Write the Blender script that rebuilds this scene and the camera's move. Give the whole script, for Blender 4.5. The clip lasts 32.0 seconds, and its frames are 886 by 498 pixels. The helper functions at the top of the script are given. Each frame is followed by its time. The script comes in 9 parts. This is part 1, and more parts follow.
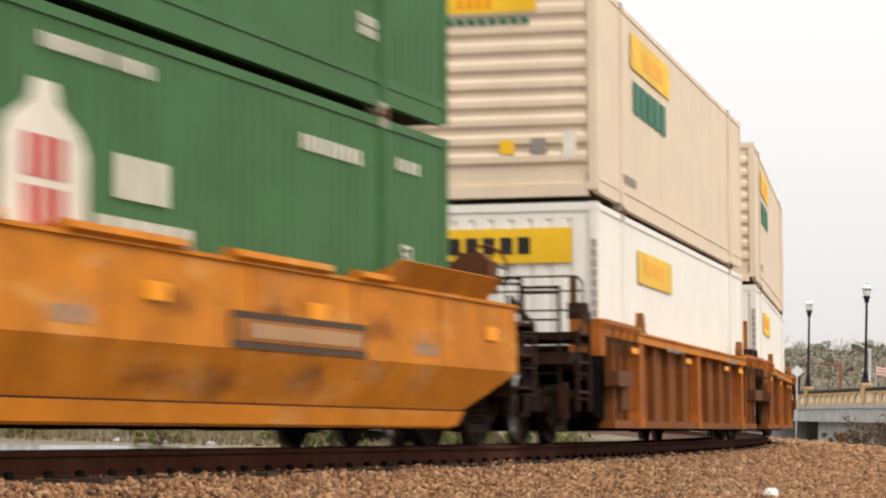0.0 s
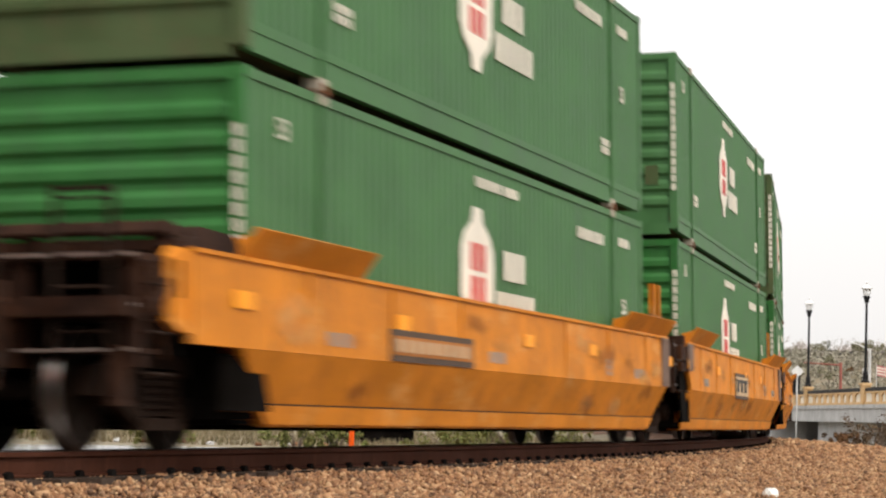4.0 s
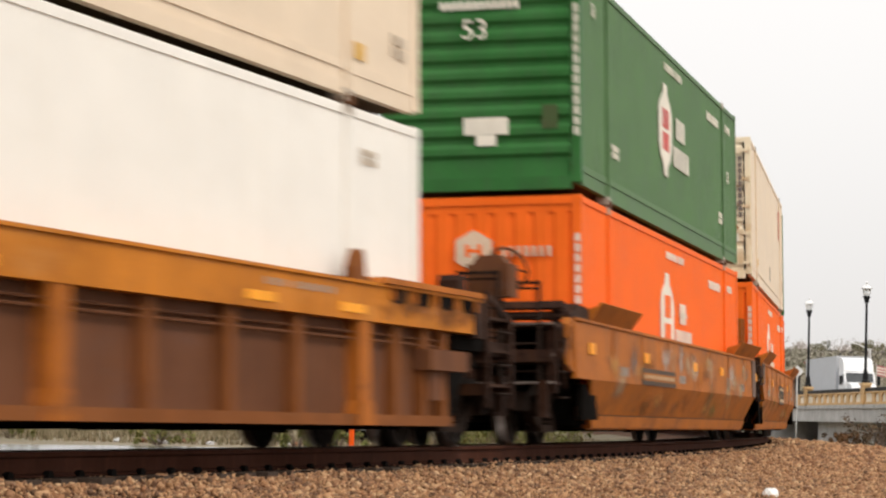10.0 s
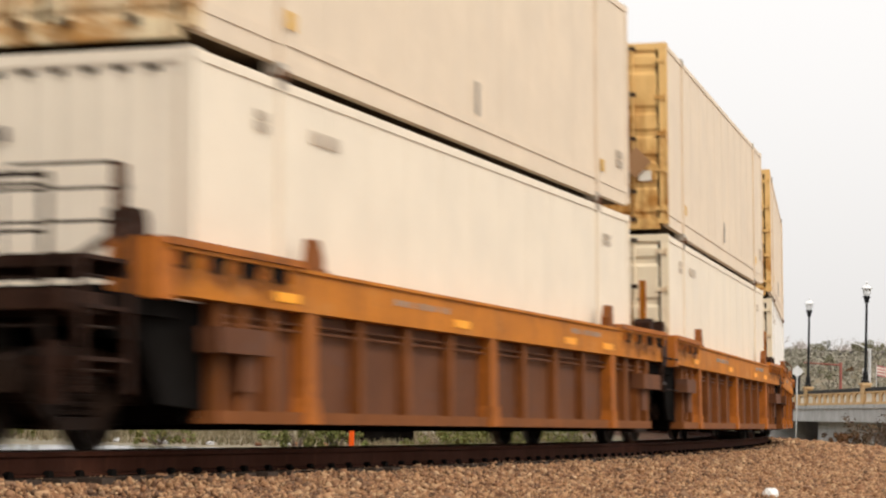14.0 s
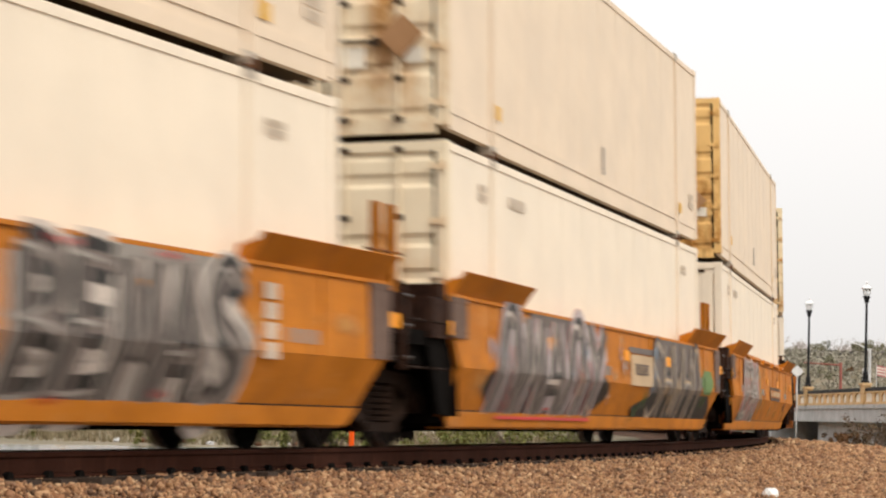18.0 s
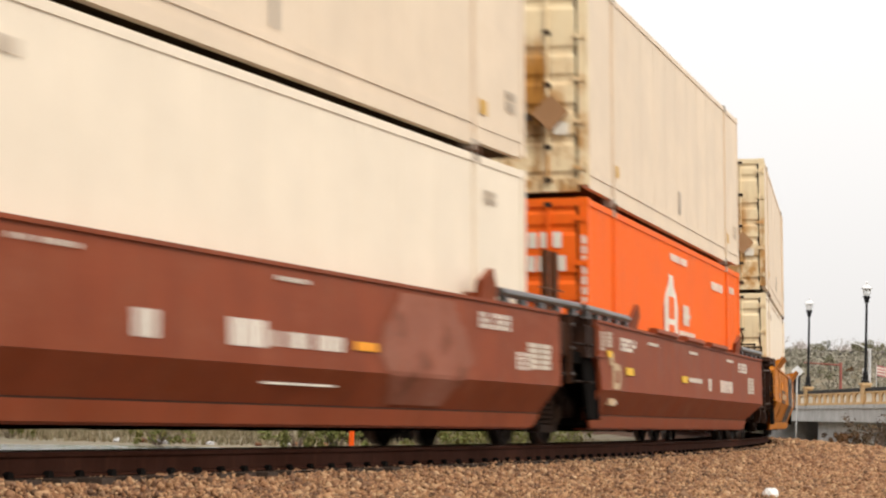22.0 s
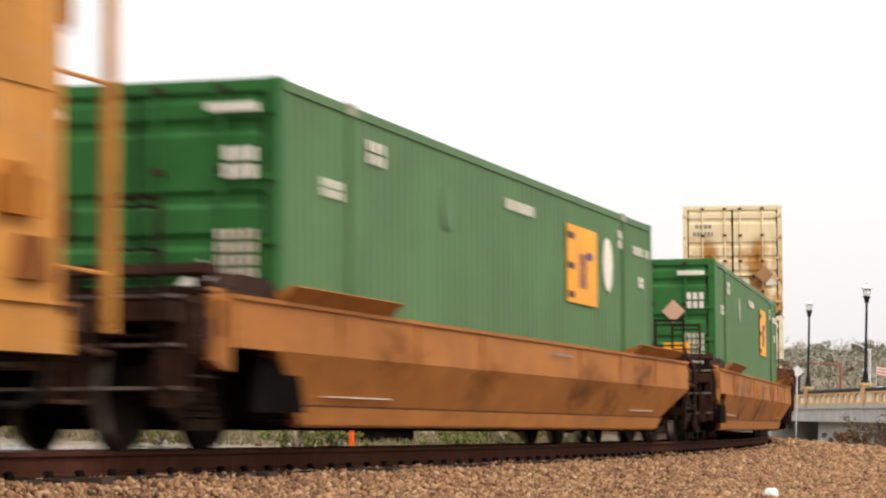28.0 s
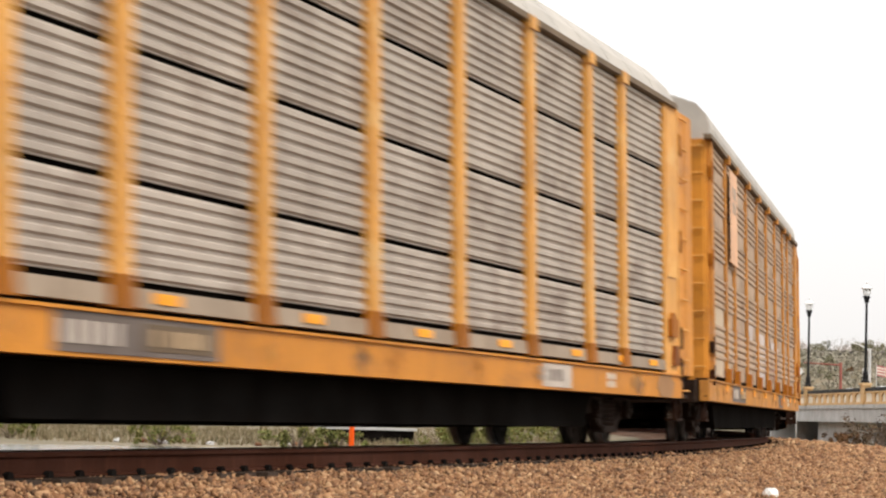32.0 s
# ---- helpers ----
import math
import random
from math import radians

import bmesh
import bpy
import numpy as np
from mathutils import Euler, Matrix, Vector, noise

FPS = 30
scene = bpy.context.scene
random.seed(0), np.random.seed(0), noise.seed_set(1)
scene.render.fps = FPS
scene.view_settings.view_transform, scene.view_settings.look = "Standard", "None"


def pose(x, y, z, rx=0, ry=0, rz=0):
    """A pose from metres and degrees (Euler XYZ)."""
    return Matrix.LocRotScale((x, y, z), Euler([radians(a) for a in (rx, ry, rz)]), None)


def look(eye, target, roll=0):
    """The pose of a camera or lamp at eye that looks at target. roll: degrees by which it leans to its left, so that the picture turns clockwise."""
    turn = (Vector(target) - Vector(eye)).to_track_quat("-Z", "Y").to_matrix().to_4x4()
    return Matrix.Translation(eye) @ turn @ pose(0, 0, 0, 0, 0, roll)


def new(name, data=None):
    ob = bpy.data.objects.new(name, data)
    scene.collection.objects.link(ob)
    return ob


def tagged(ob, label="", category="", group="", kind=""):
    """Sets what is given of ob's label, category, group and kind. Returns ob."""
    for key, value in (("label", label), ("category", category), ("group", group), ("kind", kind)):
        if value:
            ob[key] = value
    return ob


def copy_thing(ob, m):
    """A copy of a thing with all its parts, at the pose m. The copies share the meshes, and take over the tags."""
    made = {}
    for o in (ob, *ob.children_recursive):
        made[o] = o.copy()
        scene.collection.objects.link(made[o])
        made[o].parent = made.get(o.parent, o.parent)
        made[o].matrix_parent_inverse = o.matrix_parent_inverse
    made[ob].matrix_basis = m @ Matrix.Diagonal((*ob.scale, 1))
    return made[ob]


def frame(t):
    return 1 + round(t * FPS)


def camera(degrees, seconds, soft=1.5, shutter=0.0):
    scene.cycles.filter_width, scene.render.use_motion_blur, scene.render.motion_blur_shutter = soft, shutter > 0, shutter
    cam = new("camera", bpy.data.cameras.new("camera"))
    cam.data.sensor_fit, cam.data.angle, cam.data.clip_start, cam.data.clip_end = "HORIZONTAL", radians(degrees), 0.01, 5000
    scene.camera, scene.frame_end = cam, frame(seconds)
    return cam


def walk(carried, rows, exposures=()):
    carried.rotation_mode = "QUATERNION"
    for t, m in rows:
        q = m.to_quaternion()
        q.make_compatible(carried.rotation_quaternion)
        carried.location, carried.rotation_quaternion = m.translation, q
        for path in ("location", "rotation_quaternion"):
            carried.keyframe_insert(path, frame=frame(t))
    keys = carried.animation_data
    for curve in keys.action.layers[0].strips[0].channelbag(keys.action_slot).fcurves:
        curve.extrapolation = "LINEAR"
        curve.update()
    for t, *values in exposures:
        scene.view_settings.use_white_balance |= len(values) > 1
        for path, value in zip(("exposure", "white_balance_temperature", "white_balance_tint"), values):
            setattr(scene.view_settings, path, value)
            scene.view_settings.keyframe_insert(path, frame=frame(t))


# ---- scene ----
# ---------------------------------------------------------------- camera
EYE = Vector((0.0, 0.0, 0.361))
PITCH, ROLL, LENS = 3.7054, 1.5311, 19.65
SECONDS = 32.0
cam = camera(LENS, SECONDS, soft=2.2, shutter=0.8)
AIM = EYE + Vector((0.0, math.cos(radians(PITCH)), math.sin(radians(PITCH))))
walk(cam, [(0.0, look(EYE, AIM, ROLL)), (SECONDS, look(EYE, AIM, ROLL))],
     exposures=[(0.0, -0.05), (1.0, 0.0), (2.0, 0.2), (3.5, 0.15), (7.0, 0.0), (12.0, -0.1), (20.0, 0.0), (24.0, -0.02), (25.0, -0.12), (26.0, 0.02), (29.0, 0.1), (SECONDS, 0.15)])

# ---------------------------------------------------------------- world and sun: bright overcast
world = bpy.data.worlds.new("overcast")
scene.world = world
world.use_nodes = True
wn, wl = world.node_tree.nodes, world.node_tree.links
wn.clear()
w_out = wn.new("ShaderNodeOutputWorld")
w_bg = wn.new("ShaderNodeBackground")
w_sky = wn.new("ShaderNodeTexSky")
w_sky.sky_type = "NISHITA"
w_sky.sun_disc = False
w_sky.sun_elevation = radians(50)
w_sky.sun_rotation = radians(137)
w_sky.air_density, w_sky.dust_density, w_sky.ozone_density = 1.0, 4.0, 1.0
w_hsv = wn.new("ShaderNodeHueSaturation")
w_hsv.inputs["Saturation"].default_value = 0.12
w_bg.inputs["Strength"].default_value = 0.15
w_mix = wn.new("ShaderNodeMix")
w_mix.data_type = "RGBA"
w_mix.inputs[0].default_value = 0.75
# cloud cover is about twice as bright overhead as at the horizon
w_tc, w_sep, w_rise, w_cloud = (wn.new(k) for k in ("ShaderNodeTexCoord", "ShaderNodeSeparateXYZ", "ShaderNodeMapRange", "ShaderNodeMix"))
w_cloud.data_type = "RGBA"
w_cloud.inputs[6].default_value, w_cloud.inputs[7].default_value = (7.0, 6.8, 6.65, 1), (15.0, 14.6, 14.2, 1)
wl.new(w_tc.outputs["Generated"], w_sep.inputs[0])
wl.new(w_sep.outputs["Z"], w_rise.inputs["Value"])
wl.new(w_rise.outputs["Result"], w_cloud.inputs[0])
wl.new(w_cloud.outputs[2], w_mix.inputs[7])
wl.new(w_sky.outputs[0], w_hsv.inputs["Color"])
wl.new(w_hsv.outputs[0], w_mix.inputs[6])
wl.new(w_mix.outputs[2], w_bg.inputs["Color"])
wl.new(w_bg.outputs[0], w_out.inputs["Surface"])

sun_data = bpy.data.lights.new("sun", "SUN")
sun_data.energy, sun_data.angle, sun_data.color = 1.55, radians(14), (1.0, 0.88, 0.72)
sun = new("sun", sun_data)
sun.matrix_world = look((32, -34, 56), (0, 0, 0))

# ---------------------------------------------------------------- the railway line as a curve in plan
P0 = (-5.8926, 11.9976, 0.356528, -0.00484013, 6.48164e-05, -1.29107e-06)
S_BACK, S_AHEAD = -14.0, 78.0
CANT = -0.03237


def heading(s):
    c = min(max(s, S_BACK), S_AHEAD)
    a = P0[2] + P0[3] * c + P0[4] * c * c / 2 + P0[5] * c ** 3 / 6
    if s > S_AHEAD:
        a += (P0[3] + P0[4] * S_AHEAD + P0[5] * S_AHEAD ** 2 / 2) * (s - S_AHEAD)
    return a


STEP, S0, S1 = 0.5, -430.0, 500.0
LINE_S = np.arange(S0, S1 + STEP, STEP)
_h = np.array([heading(s + STEP / 2) for s in LINE_S])
_x = np.concatenate([[0], np.cumsum(np.sin(_h) * STEP)[:-1]])
_y = np.concatenate([[0], np.cumsum(np.cos(_h) * STEP)[:-1]])
LINE_X = _x - np.interp(0.0, LINE_S, _x) + P0[0]
LINE_Y = _y - np.interp(0.0, LINE_S, _y) + P0[1]


def at(s):
    return Vector((float(np.interp(s, LINE_S, LINE_X)), float(np.interp(s, LINE_S, LINE_Y)), 0.0))


def rail_pose(s, half):
    """Pose of a vehicle whose bogies stand at s - half and s + half: x ahead, y to its left, z up from the rails."""
    a, b = at(s - half), at(s + half)
    d = b - a
    return Matrix.Translation((a + b) / 2) @ Matrix.Rotation(math.atan2(d.y, d.x), 4, "Z") @ Matrix.Rotation(CANT, 4, "X")


def beside(s, right, z):
    """A point at s along the line, that far to its right and above the rails."""
    h = heading(s)
    p = at(s)
    return Vector((p.x + math.cos(h) * right, p.y - math.sin(h) * right, z))


# ---------------------------------------------------------------- materials
MATS = {}


def nodes_of(name):
    m = bpy.data.materials.new(name)
    m.use_nodes = True
    n, l = m.node_tree.nodes, m.node_tree.links
    return m, n, l, n["Principled BSDF"]


def noise_node(n, l, vec, scale, detail=4.0, rough=0.55):
    t = n.new("ShaderNodeTexNoise")
    t.inputs["Scale"].default_value = scale
    t.inputs["Detail"].default_value = detail
    t.inputs["Roughness"].default_value = rough
    l.new(vec, t.inputs["Vector"])
    return t.outputs["Fac"]


def ramp(n, l, fac, lo, hi):
    r = n.new("ShaderNodeMapRange")
    r.inputs["From Min"].default_value, r.inputs["From Max"].default_value = lo, hi
    r.interpolation_type = "SMOOTHSTEP"
    l.new(fac, r.inputs["Value"])
    return r.outputs["Result"]


def mult(n, l, a, b):
    m = n.new("ShaderNodeMath")
    m.operation = "MULTIPLY"
    l.new(a, m.inputs[0])
    if isinstance(b, (int, float)):
        m.inputs[1].default_value = b
    else:
        l.new(b, m.inputs[1])
    return m.outputs[0]


def mix(n, l, fac, a, b):
    m = n.new("ShaderNodeMix")
    m.data_type = "RGBA"
    if isinstance(fac, (int, float)):
        m.inputs[0].default_value = fac
    else:
        l.new(fac, m.inputs[0])
    for v, i in ((a, 6), (b, 7)):
        if isinstance(v, tuple):
            m.inputs[i].default_value = (*v[:3], 1)
        else:
            l.new(v, m.inputs[i])
    return m.outputs[2]


def stretched(n, l, sx, sy, sz):
    tc = n.new("ShaderNodeTexCoord")
    mp = n.new("ShaderNodeMapping")
    mp.inputs["Scale"].default_value = (sx, sy, sz)
    l.new(tc.outputs["Object"], mp.inputs["Vector"])
    oi = n.new("ShaderNodeObjectInfo")
    add = n.new("ShaderNodeVectorMath")
    add.operation = "ADD"
    sc = n.new("ShaderNodeVectorMath")
    sc.operation = "SCALE"
    sc.inputs[0].default_value = (37.0, 11.0, 23.0)
    l.new(oi.outputs["Random"], sc.inputs["Scale"])
    l.new(mp.outputs[0], add.inputs[0])
    l.new(sc.outputs[0], add.inputs[1])
    return add.outputs[0]


def surface(name, base, rough=0.5, metal=0.0, dirt=None, amount=0.5, streak=None, streaks=0.0, grain=30.0, bump=0.1, fade=0.13,
            rust=None, rusty=0.0, spec=0.1, patch=1.1, scuff=None, scuffs=0.0):
    """Painted, rusted or weathered stuff: broad patches, fine grain, streaks that run down, spots of rust."""
    if name in MATS:
        return MATS[name]
    m, n, l, b = nodes_of(name)
    even = stretched(n, l, 1, 1, 1)
    broad = noise_node(n, l, even, patch, 5)
    fine = noise_node(n, l, even, grain, 3)
    pale = tuple(min(1.0, c * (1 + fade) + fade * 0.06) for c in base)
    deep = tuple(c * (1 - fade) for c in base)
    col = mix(n, l, ramp(n, l, broad, 0.3, 0.7), deep, pale)
    if dirt:
        col = mix(n, l, mult(n, l, ramp(n, l, noise_node(n, l, even, patch * 2.3, 8, 0.7), 0.45, 0.75), amount), col, dirt)
    if streak:
        down = stretched(n, l, 3.2, 3.2, 0.22)
        col = mix(n, l, mult(n, l, ramp(n, l, noise_node(n, l, down, 1.6, 6, 0.65), 0.48, 0.78), streaks), col, streak)
    if scuff:
        wide = stretched(n, l, 0.6, 0.6, 1.5)
        col = mix(n, l, mult(n, l, ramp(n, l, noise_node(n, l, wide, 1.3, 9, 0.7), 0.53, 0.66), scuffs), col, scuff)
        col = mix(n, l, mult(n, l, ramp(n, l, noise_node(n, l, wide, 3.7, 6, 0.6), 0.6, 0.68), scuffs * 0.7), col, pale)
    if rust:
        col = mix(n, l, mult(n, l, ramp(n, l, noise_node(n, l, even, 2.7, 10, 0.75), 0.62, 0.7), rusty), col, rust)
    col = mix(n, l, mult(n, l, ramp(n, l, fine, 0.35, 0.75), 0.22), col, deep)
    l.new(col, b.inputs["Base Color"])
    b.inputs["Metallic"].default_value = metal
    b.inputs["Specular IOR Level"].default_value = spec
    rr = n.new("ShaderNodeMapRange")
    rr.inputs["To Min"].default_value, rr.inputs["To Max"].default_value = max(0.05, rough - 0.12), min(1.0, rough + 0.15)
    l.new(broad, rr.inputs["Value"])
    l.new(rr.outputs[0], b.inputs["Roughness"])
    if bump:
        bp = n.new("ShaderNodeBump")
        bp.inputs["Strength"].default_value, bp.inputs["Distance"].default_value = bump, 0.01
        l.new(fine, bp.inputs["Height"])
        l.new(bp.outputs[0], b.inputs["Normal"])
    MATS[name] = m
    return m


def soft(material, firm=False):
    """The same paint as a thin sprayed or rubbed film: patchy, its edge fading out over a ragged rim."""
    name = material.name + (" thin film" if firm else " soft film")
    if name in MATS:
        return MATS[name]
    m = material.copy()
    m.name = name
    n, l = m.node_tree.nodes, m.node_tree.links
    b = n["Principled BSDF"]
    tc = n.new("ShaderNodeTexCoord")
    mid = n.new("ShaderNodeVectorMath")
    mid.operation = "SUBTRACT"
    mid.inputs[1].default_value = (0.5, 0.5, 0.5)
    l.new(tc.outputs["Generated"], mid.inputs[0])
    flat = n.new("ShaderNodeVectorMath")
    flat.operation = "MULTIPLY"
    flat.inputs[1].default_value = (2.0, 0.0, 2.0)
    l.new(mid.outputs[0], flat.inputs[0])
    far = n.new("ShaderNodeVectorMath")
    far.operation = "LENGTH"
    l.new(flat.outputs[0], far.inputs[0])
    grain = noise_node(n, l, stretched(n, l, 1, 1, 1.6), 3.2, 7, 0.62)
    add = n.new("ShaderNodeMath")
    add.operation = "MULTIPLY_ADD"
    add.inputs[1].default_value = 0.5 if firm else 3.4
    l.new(grain, add.inputs[0])
    l.new(far.outputs["Value"], add.inputs[2])
    film = ramp(n, l, add.outputs[0], 1.75 if firm else 2.75, 1.35 if firm else 1.55)
    l.new(mult(n, l, film, 0.95 if firm else 0.55), b.inputs["Alpha"])
    MATS[name] = m
    return m


RUST, SOOT, GRIME = (0.16, 0.062, 0.022), (0.02, 0.015, 0.012), (0.10, 0.065, 0.04)
# containers
GREEN_F = surface("sun-faded green container paint", (0.083, 0.165, 0.064), 0.5, dirt=(0.1, 0.17, 0.105), amount=0.4, streak=(0.12, 0.18, 0.12), streaks=0.35)
GREEN = surface("green container paint", (0.05, 0.135, 0.047), 0.5, dirt=(0.072, 0.142, 0.08), amount=0.35, streak=(0.075, 0.13, 0.085), streaks=0.4)
GREEN_B = surface("bright green door paint", (0.03, 0.135, 0.032), 0.42, dirt=(0.05, 0.1, 0.05), amount=0.4, streak=(0.06, 0.1, 0.05), streaks=0.4)
GREEN_D = surface("weathered olive green paint", (0.06, 0.09, 0.035), 0.55, dirt=GRIME, amount=0.5, streak=(0.12, 0.1, 0.05), streaks=0.5)
ORANGE = surface("orange container paint", (0.86, 0.142, 0.012), 0.58, dirt=(0.68, 0.12, 0.016), amount=0.3, streak=(0.6, 0.11, 0.02), streaks=0.3, fade=0.05, spec=0.12)
CREAM = surface("warm cream container paint", (0.73, 0.6, 0.46), 0.5, dirt=(0.62, 0.49, 0.36), amount=0.3, streak=(0.6, 0.47, 0.34), streaks=0.3, fade=0.05)
WHITE = surface("off-white container paint", (0.8, 0.7, 0.565), 0.48, dirt=(0.7, 0.6, 0.47), amount=0.25, streak=(0.66, 0.56, 0.42), streaks=0.22, fade=0.04)
CHALK = surface("clean white container paint", (0.82, 0.79, 0.74), 0.45, dirt=(0.7, 0.65, 0.56), amount=0.2, streak=(0.66, 0.6, 0.5), streaks=0.2, fade=0.03)


def door_paint(name, base, rust, soot, amount, dark):
    """Cream door paint with rust eating up from below and sooty runs down the middle of each leaf."""
    m, n, l, b = nodes_of(name)
    tc = n.new("ShaderNodeTexCoord")
    sep = n.new("ShaderNodeSeparateXYZ")
    l.new(tc.outputs["Object"], sep.inputs[0])
    even = stretched(n, l, 1, 1, 1)
    down = stretched(n, l, 4.5, 4.5, 0.5)
    low = ramp(n, l, sep.outputs["Z"], 2.75, 0.6)
    blot = ramp(n, l, noise_node(n, l, even, 2.2, 7, 0.62), 0.43, 0.64)
    runs = ramp(n, l, noise_node(n, l, down, 1.3, 6, 0.6), 0.48, 0.66)
    col = mix(n, l, mult(n, l, ramp(n, l, noise_node(n, l, even, 1.4, 5), 0.35, 0.7), 0.4), base, tuple(c * 0.86 for c in base))
    col = mix(n, l, mult(n, l, mult(n, l, low, blot), amount), col, rust)
    col = mix(n, l, mult(n, l, mult(n, l, low, runs), amount * 0.8), col, tuple(c * 0.55 for c in rust))
    wide = n.new("ShaderNodeMath")
    wide.operation = "ABSOLUTE"
    l.new(sep.outputs["Y"], wide.inputs[0])
    off = n.new("ShaderNodeMath")
    off.operation = "SUBTRACT"
    l.new(wide.outputs[0], off.inputs[0])
    off.inputs[1].default_value = 0.62
    ab = n.new("ShaderNodeMath")
    ab.operation = "ABSOLUTE"
    l.new(off.outputs[0], ab.inputs[0])
    band = ramp(n, l, ab.outputs[0], 0.3, 0.02)
    mid = mult(n, l, ramp(n, l, sep.outputs["Z"], 2.2, 1.5), ramp(n, l, sep.outputs["Z"], 0.3, 0.9))
    spots = ramp(n, l, noise_node(n, l, even, 3.1, 5, 0.6), 0.34, 0.54)
    wideband = ramp(n, l, ab.outputs[0], 0.42, 0.1)
    flow = ramp(n, l, noise_node(n, l, down, 0.9, 7, 0.65), 0.36, 0.6)
    col = mix(n, l, mult(n, l, mult(n, l, mult(n, l, wideband, mid), flow), amount), col, rust)
    col = mix(n, l, mult(n, l, mult(n, l, mult(n, l, band, mid), spots), dark), col, soot)
    # a plume of rust round the lock rods of each leaf, darkest in its core
    spread_ = n.new("ShaderNodeCombineXYZ")
    l.new(mult(n, l, ab.outputs[0], 3.6), spread_.inputs[0])
    rise = n.new("ShaderNodeMath")
    rise.operation = "MULTIPLY_ADD"
    rise.inputs[1].default_value, rise.inputs[2].default_value = 1.25, -1.85
    l.new(sep.outputs["Z"], rise.inputs[0])
    l.new(rise.outputs[0], spread_.inputs[1])
    dist = n.new("ShaderNodeVectorMath")
    dist.operation = "LENGTH"
    l.new(spread_.outputs[0], dist.inputs[0])
    frayed = n.new("ShaderNodeMath")
    frayed.operation = "MULTIPLY_ADD"
    frayed.inputs[1].default_value = 1.7
    l.new(noise_node(n, l, down, 1.1, 6, 0.6), frayed.inputs[0])
    l.new(dist.outputs["Value"], frayed.inputs[2])
    col = mix(n, l, mult(n, l, ramp(n, l, frayed.outputs[0], 1.75, 0.95), min(1.0, amount * 1.3)), col, rust)
    col = mix(n, l, mult(n, l, ramp(n, l, frayed.outputs[0], 1.25, 0.6), dark), col, soot)
    l.new(col, b.inputs["Base Color"])
    b.inputs["Roughness"].default_value = 0.6
    b.inputs["Specular IOR Level"].default_value = 0.1
    MATS[name] = m
    return m


DOOR = door_paint("cream door paint with rust runs", (0.8, 0.69, 0.51), (0.52, 0.25, 0.055), (0.2, 0.085, 0.025), 0.42, 0.8)
DOOR_R = door_paint("heavily rusted cream door paint", (0.8, 0.66, 0.43), (0.47, 0.215, 0.045), (0.075, 0.034, 0.012), 0.9, 0.92)
DOOR_G = door_paint("golden-brown rusted door paint", (0.75, 0.48, 0.19), (0.38, 0.16, 0.03), (0.05, 0.024, 0.01), 0.9, 0.97)
UNDER = surface("dirty brown container floor", (0.1, 0.062, 0.034), 0.8, dirt=(0.03, 0.02, 0.013), amount=0.7, spec=0.03)
# rubber black, used as well to paint shaded gaps and slots
GASKET_SHADE = surface("dark door gasket rubber", (0.006, 0.0045, 0.0035), 0.9, bump=0.05, spec=0.02)
STEEL_D = surface("dirty dark steel", (0.04, 0.027, 0.019), 0.65, 0.0, dirt=(0.08, 0.033, 0.014), amount=0.6)
# wagons
YELLOW = surface("weathered yellow wagon paint", (0.585, 0.2, 0.0125), 0.6, scuff=(0.68, 0.37, 0.13), scuffs=0.5, dirt=(0.3, 0.1, 0.016), amount=0.75, streak=(0.22, 0.082, 0.02), streaks=0.55, rust=RUST, rusty=0.6, fade=0.16)
YELLOW_O = surface("orange-yellow wagon paint", (0.5, 0.168, 0.0115), 0.6, scuff=(0.54, 0.24, 0.07), scuffs=0.5, dirt=(0.24, 0.08, 0.014), amount=0.75, streak=(0.2, 0.075, 0.02), streaks=0.55, rust=RUST, rusty=0.6, fade=0.16)
YELLOW_B = surface("browned yellow wagon paint", (0.41, 0.125, 0.016), 0.6, scuff=(0.1, 0.045, 0.024), scuffs=0.6, dirt=(0.2, 0.066, 0.014), amount=0.9, streak=(0.11, 0.055, 0.03), streaks=0.6, rust=RUST, rusty=0.7)
TAN = surface("sun-faded tan wagon paint", (0.37, 0.138, 0.029), 0.62, scuff=(0.2, 0.085, 0.03), scuffs=0.6, dirt=(0.24, 0.085, 0.02), amount=0.75, streak=(0.22, 0.11, 0.06), streaks=0.5, rust=RUST, rusty=0.4)
MAROON = surface("oxide red wagon paint", (0.225, 0.048, 0.0155), 0.55, scuff=(0.27, 0.092, 0.048), scuffs=0.4, dirt=(0.25, 0.076, 0.034), amount=0.7, streak=(0.1, 0.035, 0.025), streaks=0.45)
BROWN = surface("brown rusted wagon panel", (0.125, 0.048, 0.021), 0.65, scuff=(0.12, 0.062, 0.045), scuffs=0.6, dirt=(0.09, 0.033, 0.014), amount=0.8, streak=(0.22, 0.085, 0.028), streaks=0.5)
# far darker than real steel: the deep shade below is in this colour
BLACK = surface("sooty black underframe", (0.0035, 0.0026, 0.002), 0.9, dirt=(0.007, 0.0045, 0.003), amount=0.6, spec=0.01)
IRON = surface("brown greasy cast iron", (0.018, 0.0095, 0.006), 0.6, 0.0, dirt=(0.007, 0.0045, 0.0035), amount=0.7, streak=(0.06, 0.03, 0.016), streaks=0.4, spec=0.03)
WHEEL = surface("worn wheel steel", (0.016, 0.0105, 0.0075), 0.6, 0.0, dirt=(0.008, 0.0055, 0.0045), amount=0.6, spec=0.03)
TREAD = surface("bright wheel tread", (0.45, 0.42, 0.4), 0.3, 1.0)
